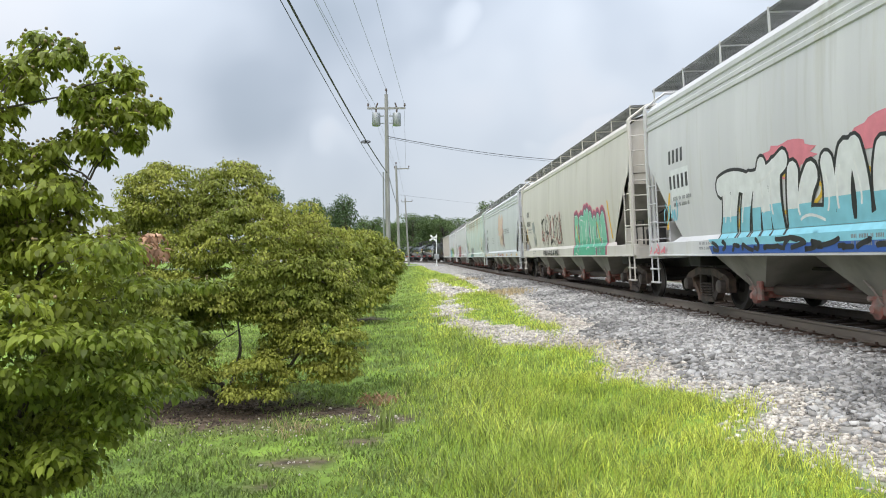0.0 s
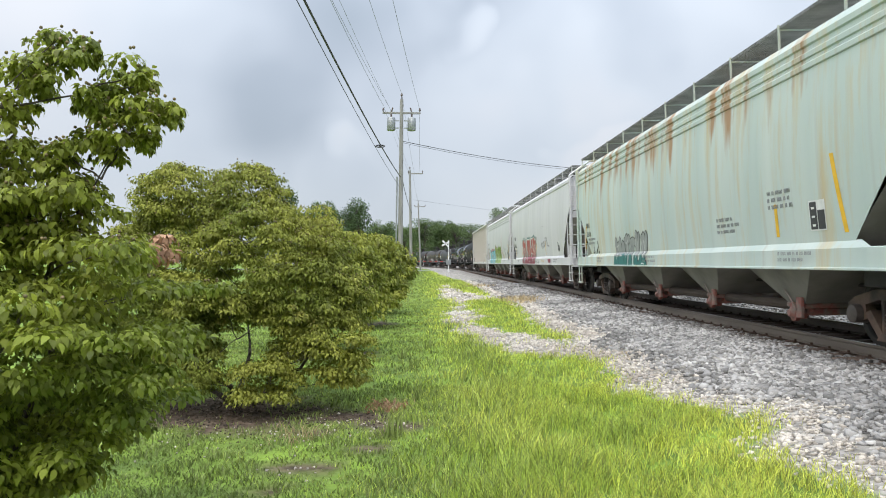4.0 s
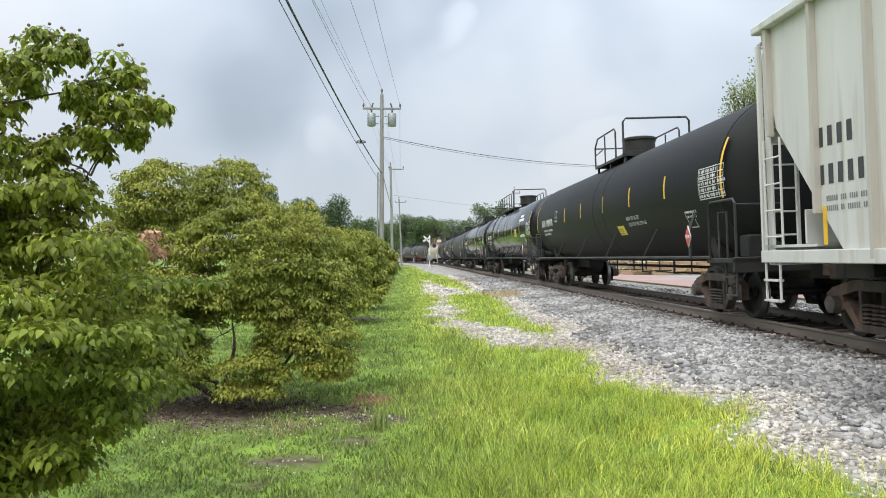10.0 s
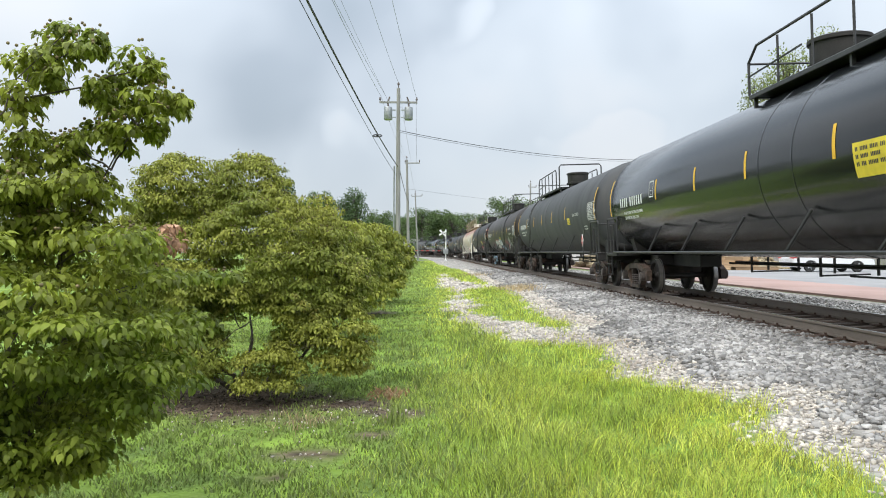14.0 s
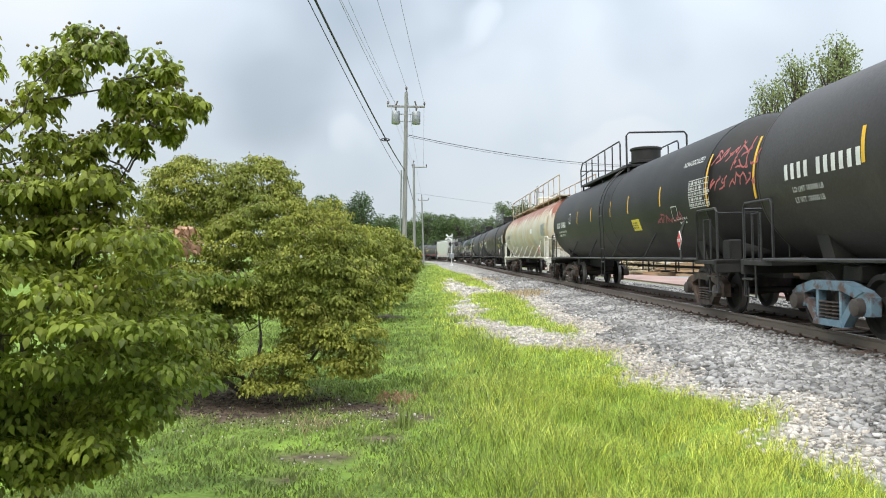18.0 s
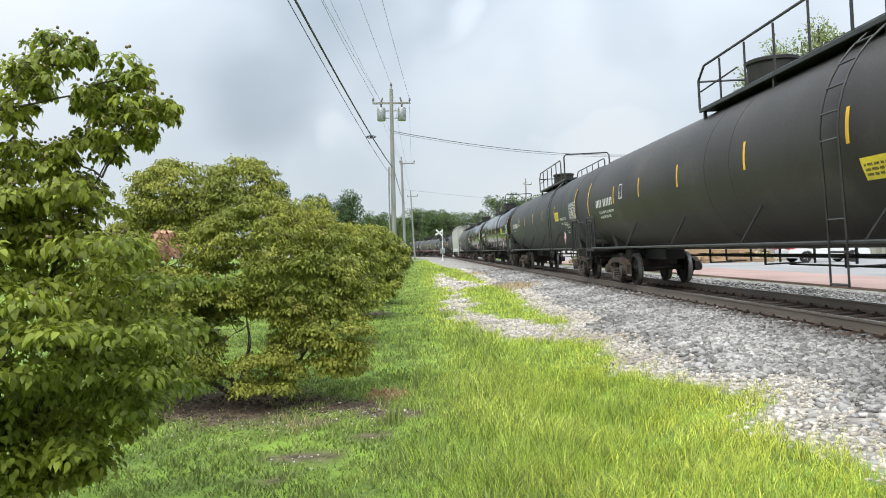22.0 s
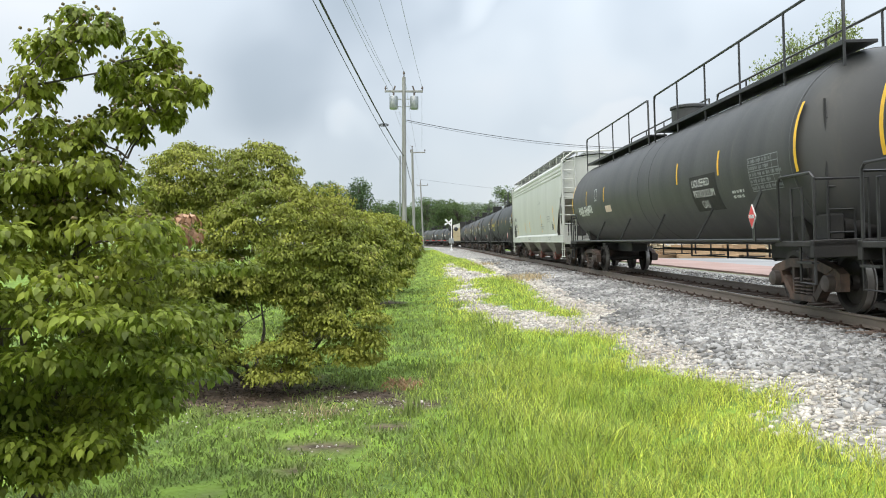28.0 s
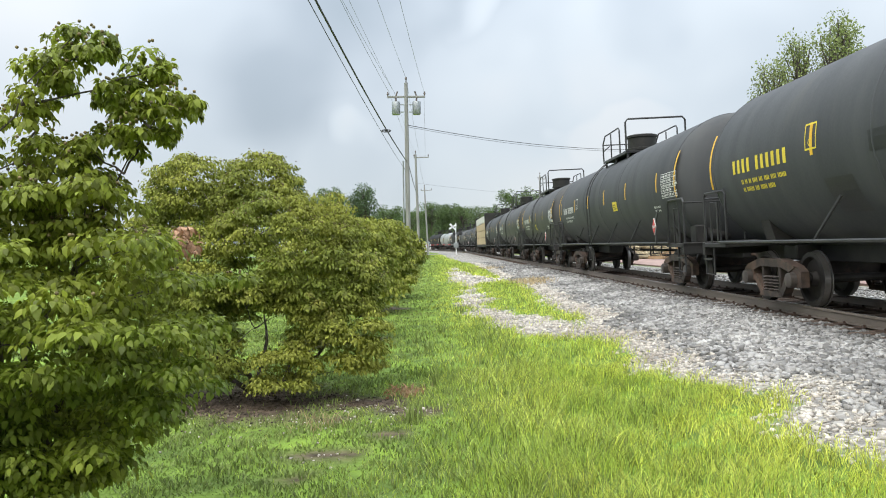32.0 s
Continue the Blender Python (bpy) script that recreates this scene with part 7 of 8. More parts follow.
LAWN = ((-4.2, 3.4, 1.8, 5.5, 2100, 1.0), (-4.5, 3.4, 5.5, 9.5, 1600, 1.05), (-5.5, 3.2, 9.5, 16, 520, 1.5), (-7, 3.2, 16, 30, 190, 2.4), (-9, 3.0, 30, 60, 55, 4.5), (-14, 2.5, 60, 118, 16, 8.0), (-7, 3.3, -8, 1.8, 260, 2.2))
gx, gy, gw = [], [], []
for x0, x1, y0, y1, d, w in LAWN:
    x, y = scatter(x0, x1, y0, y1, d)
    gx.append(x), gy.append(y), gw.append(np.full(len(x), w))
gx, gy, gw = map(np.concatenate, (gx, gy, gw))
m = is_gravel(gx, gy)
ok = (m < rng.uniform(-0.34, 0.10, len(gx)) + 0.55 * (rng.uniform(0, 1, len(gx)) < 0.16) * (0.5 + hum(gx, gy, 2.9, 3.0))) & soil_free(gx, gy)
gx, gy, gw, m = gx[ok], gy[ok], gw[ok], m[ok]
thin = (hum(gx, gy, 2.1, 5.0) + 0.5 * hum(gx, gy, 5.3, 2.0) > 0.62) & (gx < 0.5) & (gy < 13) & (rng.uniform(0, 1, len(gx)) < 0.75)
gx, gy, gw, m = gx[~thin], gy[~thin], gw[~thin], m[~thin]
patch = hum(gx, gy, 0.8) * 0.5 + hum(gx, gy, 2.4, 1.0) * 0.35
lime = np.clip(1.0 + m * 0.75 + patch * 0.5, 0, 1) * np.clip((gx + 0.05 + patch * 0.9) / 1.1, 0, 1)
lime = np.where(gy > 12, np.clip(1 + m * 0.9, 0, 1) * np.clip((gx + 0.5 + patch * 0.6) / 0.8, 0, 1), lime)
tuft = np.exp(-((gx - 0.95) / 0.30) ** 2 - ((gy - 13.6) / 2.6) ** 2)
is_lime = rng.uniform(0, 1, len(gx)) < lime * (1 - 0.9 * tuft)
tall = np.exp(-((gx - 0.75) / 0.7) ** 2) * np.clip((14 - gy) / 6, 0.25, 1) + 0.9 * tuft
clump = np.clip(0.85 + 0.55 * hum(gx, gy, 3.7, 0.5) + 0.35 * hum(gx, gy, 8.3, 1.5), 0.35, 1.7)
h = clump * (0.045 + 0.05 * rng.uniform(0, 1, len(gx)) + tall * rng.uniform(0.02, 0.19, len(gx)) + 0.03 * np.clip(gx, 0, 2)) * np.where(gy > 30, 1.3, 1.0)
dark = (~is_lime) & (rng.uniform(0, 1, len(gx)) < np.clip(0.50 - gx * 0.40 + patch * 0.45 + tuft * 0.4, 0.02, 0.9))
for sel, mat_, nm, lab in ((is_lime, M_LIME, "lime_grass", "bright yellow-green grass thinning out into the gravel"), (dark, M_WEED, "lawn_weeds", "dark green clover and weeds among the lawn"), (~is_lime & ~dark, M_GRASS, "lawn_grass", "uneven bright green grass with tall tufts")):
    blades(nm, gx[sel], gy[sel], h[sel] * (0.8 if mat_ is M_WEED else 1.0), (0.0062 if mat_ is not M_WEED else 0.012) * gw[sel], 0.6, mat_, lab)
# dry stalks, ruddy weeds, and withered sprigs on the stone shoulder
tx, ty, th = [], [], []
for cx, cy, n, w, hh in ((-1.05, 6.75, 120, 0.14, 0.14), (-0.32, 8.05, 110, 0.12, 0.12), (3.75, 28.5, 160, 0.35, 0.32), (3.3, 29.8, 90, 0.25, 0.22), (3.2, 45, 120, 0.5, 0.3), (2.9, 12.0, 60, 0.3, 0.1), (3.6, 27, 60, 0.3, 0.2)):
    tx.append(rng.normal(cx, w, n)), ty.append(rng.normal(cy, w * 1.3, n)), th.append(rng.uniform(0.4, 1.1, n) * hh)
tx, ty, th = map(np.concatenate, (tx, ty, th))
blades("dry_weeds", tx, ty, th, np.where(ty > 20, 0.03, 0.008), 0.7, M_STRAW, "withered brown weeds along the stone shoulder", "weeds")
tx, ty = rng.normal(-0.35, 0.12, 70), rng.normal(8.15, 0.14, 70)
blades("withered_weeds", tx, ty, rng.uniform(0.03, 0.12, 70), np.full(70, 0.035), 1.0, M_DEAD, "rust-brown withered leaves beside the mulch", "weeds")
tx = np.concatenate([rng.normal(-1.5, 0.55, 60), rng.normal(-0.2, 0.8, 16)])
ty = np.concatenate([rng.normal(6.5, 0.4, 60), rng.normal(7.0, 0.9, 16)])
fz = rng.uniform(0.04, 0.1, 76)
fv = (ICO[None] * rng.uniform(0.004, 0.009, (76, 1, 1)) + np.stack([tx, ty, ground_z(tx, ty) + fz], -1)[:, None]).reshape(-1, 3)
tagged(sheet("clover_flowers", fv, (ICOF[None] + (np.arange(76) * 12)[:, None, None]).reshape(-1, 3), M_CHALK), "tiny white clover flowers dotting the lawn", "flowers", kind="stuff")
tx, ty = np.array([-0.28, -0.05, -0.22, 0.12, 0.62, -0.3, -0.1]), np.array([6.7, 8.6, 6.85, 13.5, 17.5, 12.2, 11.4])
tx, ty = np.repeat(tx, 26) + rng.normal(0, 0.035, 182), np.repeat(ty, 26) + rng.normal(0, 0.035, 182)
blades("broadleaf_weeds", tx, ty, rng.uniform(0.08, 0.30, 182), np.full(182, 0.014), 0.5, M_WEED, "upright dark green weeds standing in the lawn", "weeds")


# ---- shrubs and trees ----
def leaves(p, d, n, size, width=0.55, droop=0.25, fine=False):
    """Folded leaves: base points, ways to the tip, face normals, lengths. fine: an ovate outline of seven corners."""
    d = d / np.linalg.norm(d, axis=1)[:, None]
    s = np.cross(d, n)
    s /= np.linalg.norm(s, axis=1)[:, None] + 1e-9
    n = np.cross(s, d)
    L = size[:, None]
    if fine:
        w = L * width / 2
        v = np.stack([p, p + d * L * 0.28 + s * w * 0.9 + n * L * 0.03, p + d * L * 0.28 - s * w * 0.9 + n * L * 0.03, p + d * L * 0.62 + s * w * 0.85 - n * L * droop * 0.2, p + d * L * 0.62 - s * w * 0.85 - n * L * droop * 0.2, p + d * L - n * L * droop, p + d * L * 0.48 - n * L * 0.07], 1)
        f = np.array([(0, 6, 1), (0, 2, 6), (1, 6, 3), (2, 4, 6), (3, 6, 5), (4, 5, 6)])
    else:
        v = np.stack([p, p + d * L * 0.45 + s * L * width / 2 + n * L * 0.06, p + d * L * 0.45 - s * L * width / 2 + n * L * 0.06, p + d * L * 0.5 - n * L * 0.05, p + d * L - n * L * droop], 1)
        f = np.array([(0, 3, 1), (0, 2, 3), (1, 3, 4), (3, 2, 4)])
    f = f[None] + (np.arange(len(p)) * v.shape[1])[:, None, None]
    return v.reshape(-1, 3), f.reshape(-1, 3)


def spray_leaves(centres, radii, per, size):
    """Domed rosettes: leaves stand out level from the top of each clump and droop over its rim."""
    per = np.broadcast_to(per, len(centres))
    n = int(per.sum())
    c, r = np.repeat(centres, per, 0), np.repeat(radii, per)
    a, q = rng.uniform(0, 6.283, n), np.sqrt(rng.uniform(0.0, 1, n))
    th = q * rng.uniform(1.15, 1.65, n)
    u = np.stack([np.cos(a) * np.sin(th), np.sin(a) * np.sin(th), np.cos(th) * 0.62], -1)
    p = c + u * (r * rng.uniform(0.62, 1.06, n))[:, None]
    d = np.stack([np.cos(a), np.sin(a), -0.08 - 0.85 * q ** 2], -1) + rng.normal(0, 0.36, (n, 3))
    nn = np.stack([u[:, 0] * 0.6, u[:, 1] * 0.6, np.full(n, 0.9)], -1) + rng.normal(0, 0.28, (n, 3))
    return leaves(p, d, nn, size * rng.uniform(0.5, 1.15, n), 0.66, 0.5, True)


def limb(g, a, b, r0, r1, seed, n=6, sag=0.08):
    r = random.Random(seed)
    a, b = Vector(a), Vector(b)
    pts = []
    for i in range(n + 1):
        t = i / n
        p = a.lerp(b, t)
        w = (b - a).length * sag * math.sin(t * math.pi)
        pts.append(p + Vector((r.uniform(-w, w), r.uniform(-w, w), r.uniform(-0.3, 1) * w)))
    g.tube(pts, r0, 6, r1)


def shrub(base, centres, radii, per, size, leaf_mat, label, seed, fruit=2.0, stems=5, dead=None, spread=0.38, rise=(0.4, 0.8)):
    """A small many-stemmed tree: limbs run to its sprays of leaves."""
    z0 = float(ground_z(base[0], base[1]))
    ob = empty("dogwood_tree", pose(base[0], base[1], z0), label, "tree", "row of small trees")
    c0 = np.array([base[0], base[1], z0])
    g = Geo()
    r = random.Random(seed)
    heads = []
    top = centres[:, 2].max() - z0
    for k in range(stems):
        a = 6.283 * k / stems + r.uniform(-0.3, 0.3)
        tip = (math.cos(a) * top * spread, math.sin(a) * top * spread, top * r.uniform(*rise))
        limb(g, (math.cos(a) * 0.05, math.sin(a) * 0.05, -0.05), tip, 0.034, 0.006, seed + k)
        heads.append(tip)
    loc = centres - c0
    spots = [Vector(h) * t for h in heads for t in np.linspace(0.25, 1.0, 9)]
    for k in range(0, len(loc), max(1, len(loc) // 60)):
        p = Vector(loc[k])
        low = [q for q in spots if q.z < p.z - 0.08] or spots[:1]
        start = min(low, key=lambda q: (q - p).length)
        limb(g, start, p, 0.0055, 0.002, seed * 7 + k, 5, 0.05)
        spots += [start.lerp(p, 0.5), start.lerp(p, 0.8)]
    part("trunk", g, M_BARK, ob, "grey-brown stems branching from the base")
    v, f = spray_leaves(loc, radii, per, size)
    part("crown", sheet_mesh("crown", v, f), leaf_mat, ob, "drooping green leaves in flat layered sprays")
    if fruit:
        n = int(len(loc) * fruit)
        hi = np.argsort(loc[:, 2] + 0.5 * np.hypot(loc[:, 0], loc[:, 1]))[-max(len(loc) // 2, 4):]
        pick = rng.choice(hi, n)
        p = loc[pick] + np.concatenate([rng.normal(0, 0.5, (n, 2)) * radii[pick][:, None], np.zeros((n, 1))], 1)
        p[:, 2] += radii[pick] * 0.25 + rng.uniform(0.02, 0.06, n)
        rad = 0.0085
        vv = (ICO[None] * rad + p[:, None]).reshape(-1, 3)
        ff = (ICOF[None] + (np.arange(n) * 12)[:, None, None]).reshape(-1, 3)
        fr = part("fruit", sheet_mesh("fruit", vv, ff), M_FRUIT, ob, "small round unripe fruits on stalks")
        fr["kind"] = "stuff"
    if dead is not None:
        v, f = spray_leaves(np.array([dead]) - c0 + rng.normal(0, 0.042, (9, 3)) * (1, 1, 1.4), np.full(9, 0.06), 24, size * 1.15)
        part("withered_sprig", sheet_mesh("withered", v, f), M_DEAD, ob, "hanging sprig of dead brown leaves")
    return ob


def sheet_mesh(name, v, f):
    ob = sheet(name, v, f, None, False)
    me = ob.data
    bpy.data.objects.remove(ob)
    me.materials.clear()
    me.materials.append(None)
    return me


def crown_points(cx, cy, rx, ry, z0, z1, n, lumps, seed, low=0.0, shape=(0.82, 1.02, 0.98, 0.66, 0.2)):
    """Spray centres over an uneven dome that reaches nearly to the ground."""
    r = np.random.default_rng(seed)
    a, u = r.uniform(0, 6.283, n), r.uniform(0, 1, n)
    t = u ** 1.15
    z = z0 + (z1 - z0) * t
    prof = np.interp(t, [0, 0.18, 0.45, 0.75, 1.0], [shape[0] + low, *shape[1:]])
    w = 1 + lumps * (0.5 * np.sin(3 * a + seed + 2 * t) + 0.35 * np.sin(5 * a - 4 * t + seed * 2) + 0.3 * np.sin(9 * t + 2 * a))
    q = prof * w * np.sqrt(r.uniform(0.28, 1.0, n))
    z = z + (z1 - z0) * lumps * 0.28 * np.sin(2.5 * a + seed * 1.7) * t
    return np.stack([cx + rx * q * np.cos(a), cy + ry * q * np.sin(a), np.maximum(z, 0.17)], -1)


# the tree nearest the path: an open, lobed top over a dense skirt that narrows towards the ground
LOBES = [(-1.71, 2.46, 0.09), (-1.62, 2.41, 0.08), (-1.52, 2.44, 0.07), (-1.79, 2.34, 0.09), (-1.73, 2.25, 0.07), (-1.35, 2.33, 0.09), (-1.45, 2.28, 0.08), (-1.28, 2.32, 0.05), (-1.53, 2.23, 0.06),
         (-1.22, 2.19, 0.07), (-1.15, 2.16, 0.05), (-1.43, 2.16, 0.09), (-1.32, 2.14, 0.08), (-1.27, 2.05, 0.06), (-1.48, 2.03, 0.09), (-1.39, 2.00, 0.07), (-1.60, 1.98, 0.09), (-1.68, 1.90, 0.10),
         (-1.56, 1.85, 0.10), (-1.64, 1.78, 0.11), (-1.52, 1.75, 0.08), (-1.75, 1.68, 0.13), (-1.57, 1.65, 0.11)]
LOBES += [(-1.84 - 0.26 * (k % 2) + random.uniform(-0.06, 0.06), 1.72 + 0.075 * k, 0.10) for k in range(10)]
LOBES += [(-1.72 - 0.052 * k, 1.52 + 0.13 * (k % 3) + random.uniform(-0.03, 0.03), 0.13) for k in range(12)]
pts, rad = [], []
for x, z, r in LOBES:
    for k in range(6):
        dy = random.uniform(-0.2, 0.2)
        pts.append((x * (1 + dy / 3.6) + random.uniform(-0.55, 0.55) * r, 3.6 + dy, z + random.uniform(-0.6, 0.55) * r))
        rad.append(r * random.uniform(0.6, 0.9))
skirt = np.concatenate([crown_points(-1.95, 3.65, 0.98, 0.85, 0.50, 1.70, 330, 0.10, 4, 0, (0.40, 0.70, 0.98, 1.0, 0.75)), crown_points(-1.97, 3.65, 0.5, 0.5, 0.55, 1.75, 100, 0.1, 6, 0, (0.4, 0.7, 1.0, 1.0, 0.9))])
# the skirt hangs in tiers that sink towards their rims
skirt[:, 2] = np.round(skirt[:, 2] / 0.17) * 0.17 + rng.normal(0, 0.03, len(skirt)) - 0.10 * np.hypot(skirt[:, 0] + 1.95, skirt[:, 1] - 3.65) + 0.06
shrub((-1.95, 3.65), np.concatenate([np.array(pts), skirt]), np.concatenate([rad, rng.uniform(0.09, 0.16, 430)]), np.concatenate([np.full(len(pts), 44), np.full(430, 92)]), 0.041, M_LEAF, "leafy green dogwood tree with an open upright top", 3, 1.2, 4, dead=(-1.44, 4.40, 1.54), spread=0.12)


def domes(masses, seed, spacing, low=-0.55):
    """Clump centres over the outer skin of several rounded masses: middle, half widths. What lies deep inside another mass is left out."""
    r = np.random.default_rng(seed)
    out = []
    for k, (cx, cy, cz, rx, ry, rz) in enumerate(masses):
        n = max(int(9.0 * (rx * ry + rx * rz + ry * rz) / 3 / spacing ** 2), 5)
        u = r.normal(0, 1, (n, 3))
        u /= np.linalg.norm(u, axis=1)[:, None]
        u = u[u[:, 2] > low]
        p = np.array([cx, cy, cz]) + u * np.array([rx, ry, rz]) * r.uniform(0.78, 1.05, len(u))[:, None]
        for m, (ax, ay, az, bx, by, bz) in enumerate(masses):
            if m != k:
                p = p[np.sum(((p - (ax, ay, az)) / (bx, by, bz)) ** 2, 1) > 0.55]
        out.append(p)
    p = np.concatenate(out)
    return p[p[:, 2] > 0.12]


wide = domes(((-1.75, 8.5, 1.38, 0.98, 1.0, 0.80), (-2.66, 8.6, 2.10, 0.40, 0.5, 0.40), (-1.92, 8.6, 2.13, 0.38, 0.45, 0.38), (-1.05, 8.3, 1.12, 0.46, 0.6, 0.40), (-2.65, 8.5, 1.3, 0.75, 0.8, 0.75), (-2.22, 7.7, 0.38, 0.25, 0.24, 0.26), (-1.52, 7.6, 0.30, 0.30, 0.25, 0.22), (-0.90, 7.9, 0.60, 0.36, 0.36, 0.34), (-0.82, 7.85, 0.42, 0.26, 0.26, 0.22), (-1.2, 7.95, 0.58, 0.3, 0.3, 0.25), (-2.55, 8.0, 0.58, 0.42, 0.42, 0.38), (-1.2, 7.9, 0.95, 0.4, 0.3, 0.22), (-2.1, 7.75, 1.0, 0.4, 0.3, 0.22)), 2, 0.132, -0.75)
# below the crown only the hanging clumps reach down, so that the limbs show
hang = np.zeros(len(wide), bool)
for cx, cy, cr, top in ((-2.22, 7.7, 0.34, 0.66), (-1.52, 7.6, 0.38, 0.55), (-0.88, 7.9, 0.34, 2.0)):
    hang |= (np.hypot(wide[:, 0] - cx, wide[:, 1] - cy) < cr) & (wide[:, 2] < top)
low = np.interp(wide[:, 0], [-2.08, -1.95, -1.62, -1.5], [0.1, 0.52, 0.52, 0.1])
wide = wide[hang | (wide[:, 2] > low + 0.06 * hum(wide[:, 0], wide[:, 1], 3.0))]
shrub((-1.9, 8.4), wide, rng.uniform(0.11, 0.185, len(wide)), 130, 0.037, M_LEAF2, "spreading olive-green dogwood tree dotted with fruit", 5, 1.6, 4, spread=0.42, rise=(0.2, 0.34))
for x, y, h, w, leaf, per, lab, seed in ((-1.85, 13.4, 2.1, 1.15, 0.085, 50, "rounded olive-green dogwood tree", 6), (-1.72, 18.3, 2.25, 1.2, 0.115, 42, "rounded olive-green dogwood tree", 7), (-1.72, 23.0, 2.35, 1.4, 0.135, 40, "low rounded dogwood tree at the end of the row", 8)):
    mass = domes(((x, y, h * 0.5, w, w, h * 0.42), (x - 0.5, y, h * 0.72, 0.6, 0.7, h * 0.27), (x + 0.45, y - 0.3, h * 0.68, 0.6, 0.7, h * 0.25), (x + 0.5, y - 0.4, h * 0.35, 0.7, 0.8, h * 0.22)), seed, 0.2, -0.8)
    shrub((x, y), mass, rng.uniform(0.16, 0.27, len(mass)), per, leaf * 0.85, M_LEAF2, lab, seed, 1.0 if seed < 8 else 0.0)


def tree_meshes(seed, n, leaf, lobes, narrow=1.0, puff=1.0):
    """A tree of unit height with a broken crown of leaf clumps."""
    r = np.random.default_rng(seed)
    g = Geo()
    g.tube([(0, 0, 0), (0.01, 0, 0.25), (0, 0.01, 0.5), (0.01, 0, 0.8)], 0.022, 7, 0.006)
    cen, rad = [], []
    for k in range(lobes):
        t = r.uniform(0.0, 1.0)
        a = r.uniform(0, 6.283)
        q = 0.26 * narrow * math.sqrt(r.uniform(0.1, 1)) * np.interp(t, [0, 0.35, 1], [0.8, 1.0, 0.35])
        c = (q * math.cos(a), q * math.sin(a), 0.26 + 0.66 * t)
        cen.append(c)
        rad.append(r.uniform(0.07, 0.12) * puff)
        limb(g, (0, 0, max(0.15, c[2] - 0.22)), c, 0.008, 0.002, seed * 31 + k, 4)
    cen, rad = np.array(cen), np.array(rad)
    i = r.integers(0, lobes, n)
    u = r.normal(0, 1, (n, 3))
    u /= np.linalg.norm(u, axis=1)[:, None]
    p = cen[i] + u * (rad[i] * r.uniform(0.45, 1.08, n))[:, None] * np.array([1, 1, 0.8])
    d = u + r.normal(0, 0.6, (n, 3)) - np.array([0, 0, 0.3])
    v, f = leaves(p, d, u + r.normal(0, 0.4, (n, 3)), leaf * r.uniform(0.5, 1.3, n), 0.7, 0.15)
    return g.mesh("trunk"), sheet_mesh("crown", v, f)


KINDS = {"round": tree_meshes(1, 6000, 0.023, 34, 1.25), "oak": tree_meshes(2, 6000, 0.023, 40, 1.6), "slim": tree_meshes(3, 4500, 0.023, 30, 0.6), "open": tree_meshes(4, 4200, 0.0125, 70, 0.6, 0.6), "wide": tree_meshes(5, 6500, 0.023, 44, 1.9)}


def far_tree(kind, x, y, h, material, label, turn=0.0, wide=1.0):
    z = float(ground_z(x, y)) - 0.1
    ob = empty("tree", pose(x, y, z), label, "tree", "far trees")
    m = Matrix.Rotation(turn, 4, "Z") @ Matrix.Diagonal((h * wide, h * wide, h, 1))
    part("trunk", KINDS[kind][0], M_BARK, ob, "", m)
    part("crown", KINDS[kind][1], material, ob, "", m)
    return ob


tr = random.Random(5)
for kind, x, y, h, m_, lab in (
        ("slim", -15.9, 90, 10.4, M_FARDARK, "slim dark green tree behind the row"), ("round", -11.6, 92, 8.9, M_FAR, "green broadleaf tree behind the row"), ("slim", -7.5, 90, 9.2, M_FARDARK, "dark green broadleaf tree behind the row"), ("slim", -8.6, 91, 8.2, M_FARDARK, "dark green broadleaf tree behind the row"), ("round", -10.3, 84, 6.8, M_LEAF2, "small olive-brown tree behind the row"),
        ("oak", -19.5, 88, 9.0, M_FAR, "green broadleaf tree behind the row"), ("oak", -25, 92, 9.5, M_FARDARK, "green broadleaf tree behind the row"), ("wide", -32, 95, 10, M_FAR, "green broadleaf tree behind the row"), ("oak", -14.0, 100, 8.4, M_FARDARK, "dark broadleaf tree behind the row"),
        ("wide", -7.4, 138, 9.4, M_FAR, "broadleaf tree by the crossing"), ("wide", -3.5, 150, 9.2, M_FAR, "broadleaf tree by the crossing"), ("oak", -13, 140, 9.6, M_FAR, "broadleaf tree by the crossing")):
    far_tree(kind, x, y, h, m_, lab, tr.uniform(0, 6))
for i in range(34):
    x = -20 + 58 * i / 33 + tr.uniform(-1.5, 1.5)
    y = 232 + tr.uniform(-14, 40) + max(0, -x) * 1.5
    h = np.interp(x, [-20, 0, 6, 20, 40], [12, 14.5, 14.2, 11.8, 11.5]) * tr.uniform(0.86, 1.06)
    far_tree(tr.choice(("wide", "oak", "round")), x, y, h, tr.choice((M_FAR, M_FAR, M_FARDARK)), "green broadleaf tree in the woods beyond the crossing", tr.uniform(0, 6), 1.2)
for i in range(12):
    far_tree(tr.choice(("wide", "oak")), 17.5 + i * 3.2 + tr.uniform(-1, 1), 148 + i * 5 + tr.uniform(-5, 5), np.interp(i, [0, 11], [12.6, 10.5]) * tr.uniform(0.9, 1.05), M_FAR, "green broadleaf tree beyond the road", tr.uniform(0, 6), 1.1)
for x, y, h, t in ((27.6, 62, 16.6, 0.3), (30.0, 63, 19.0, 1.0), (32.6, 62, 20.4, 2.0), (34.6, 64, 20.0, 4.0)):
    far_tree("open", x, y, h, M_FARPALE, "tall pale green tree with a sparse feathery crown", t, 0.85)
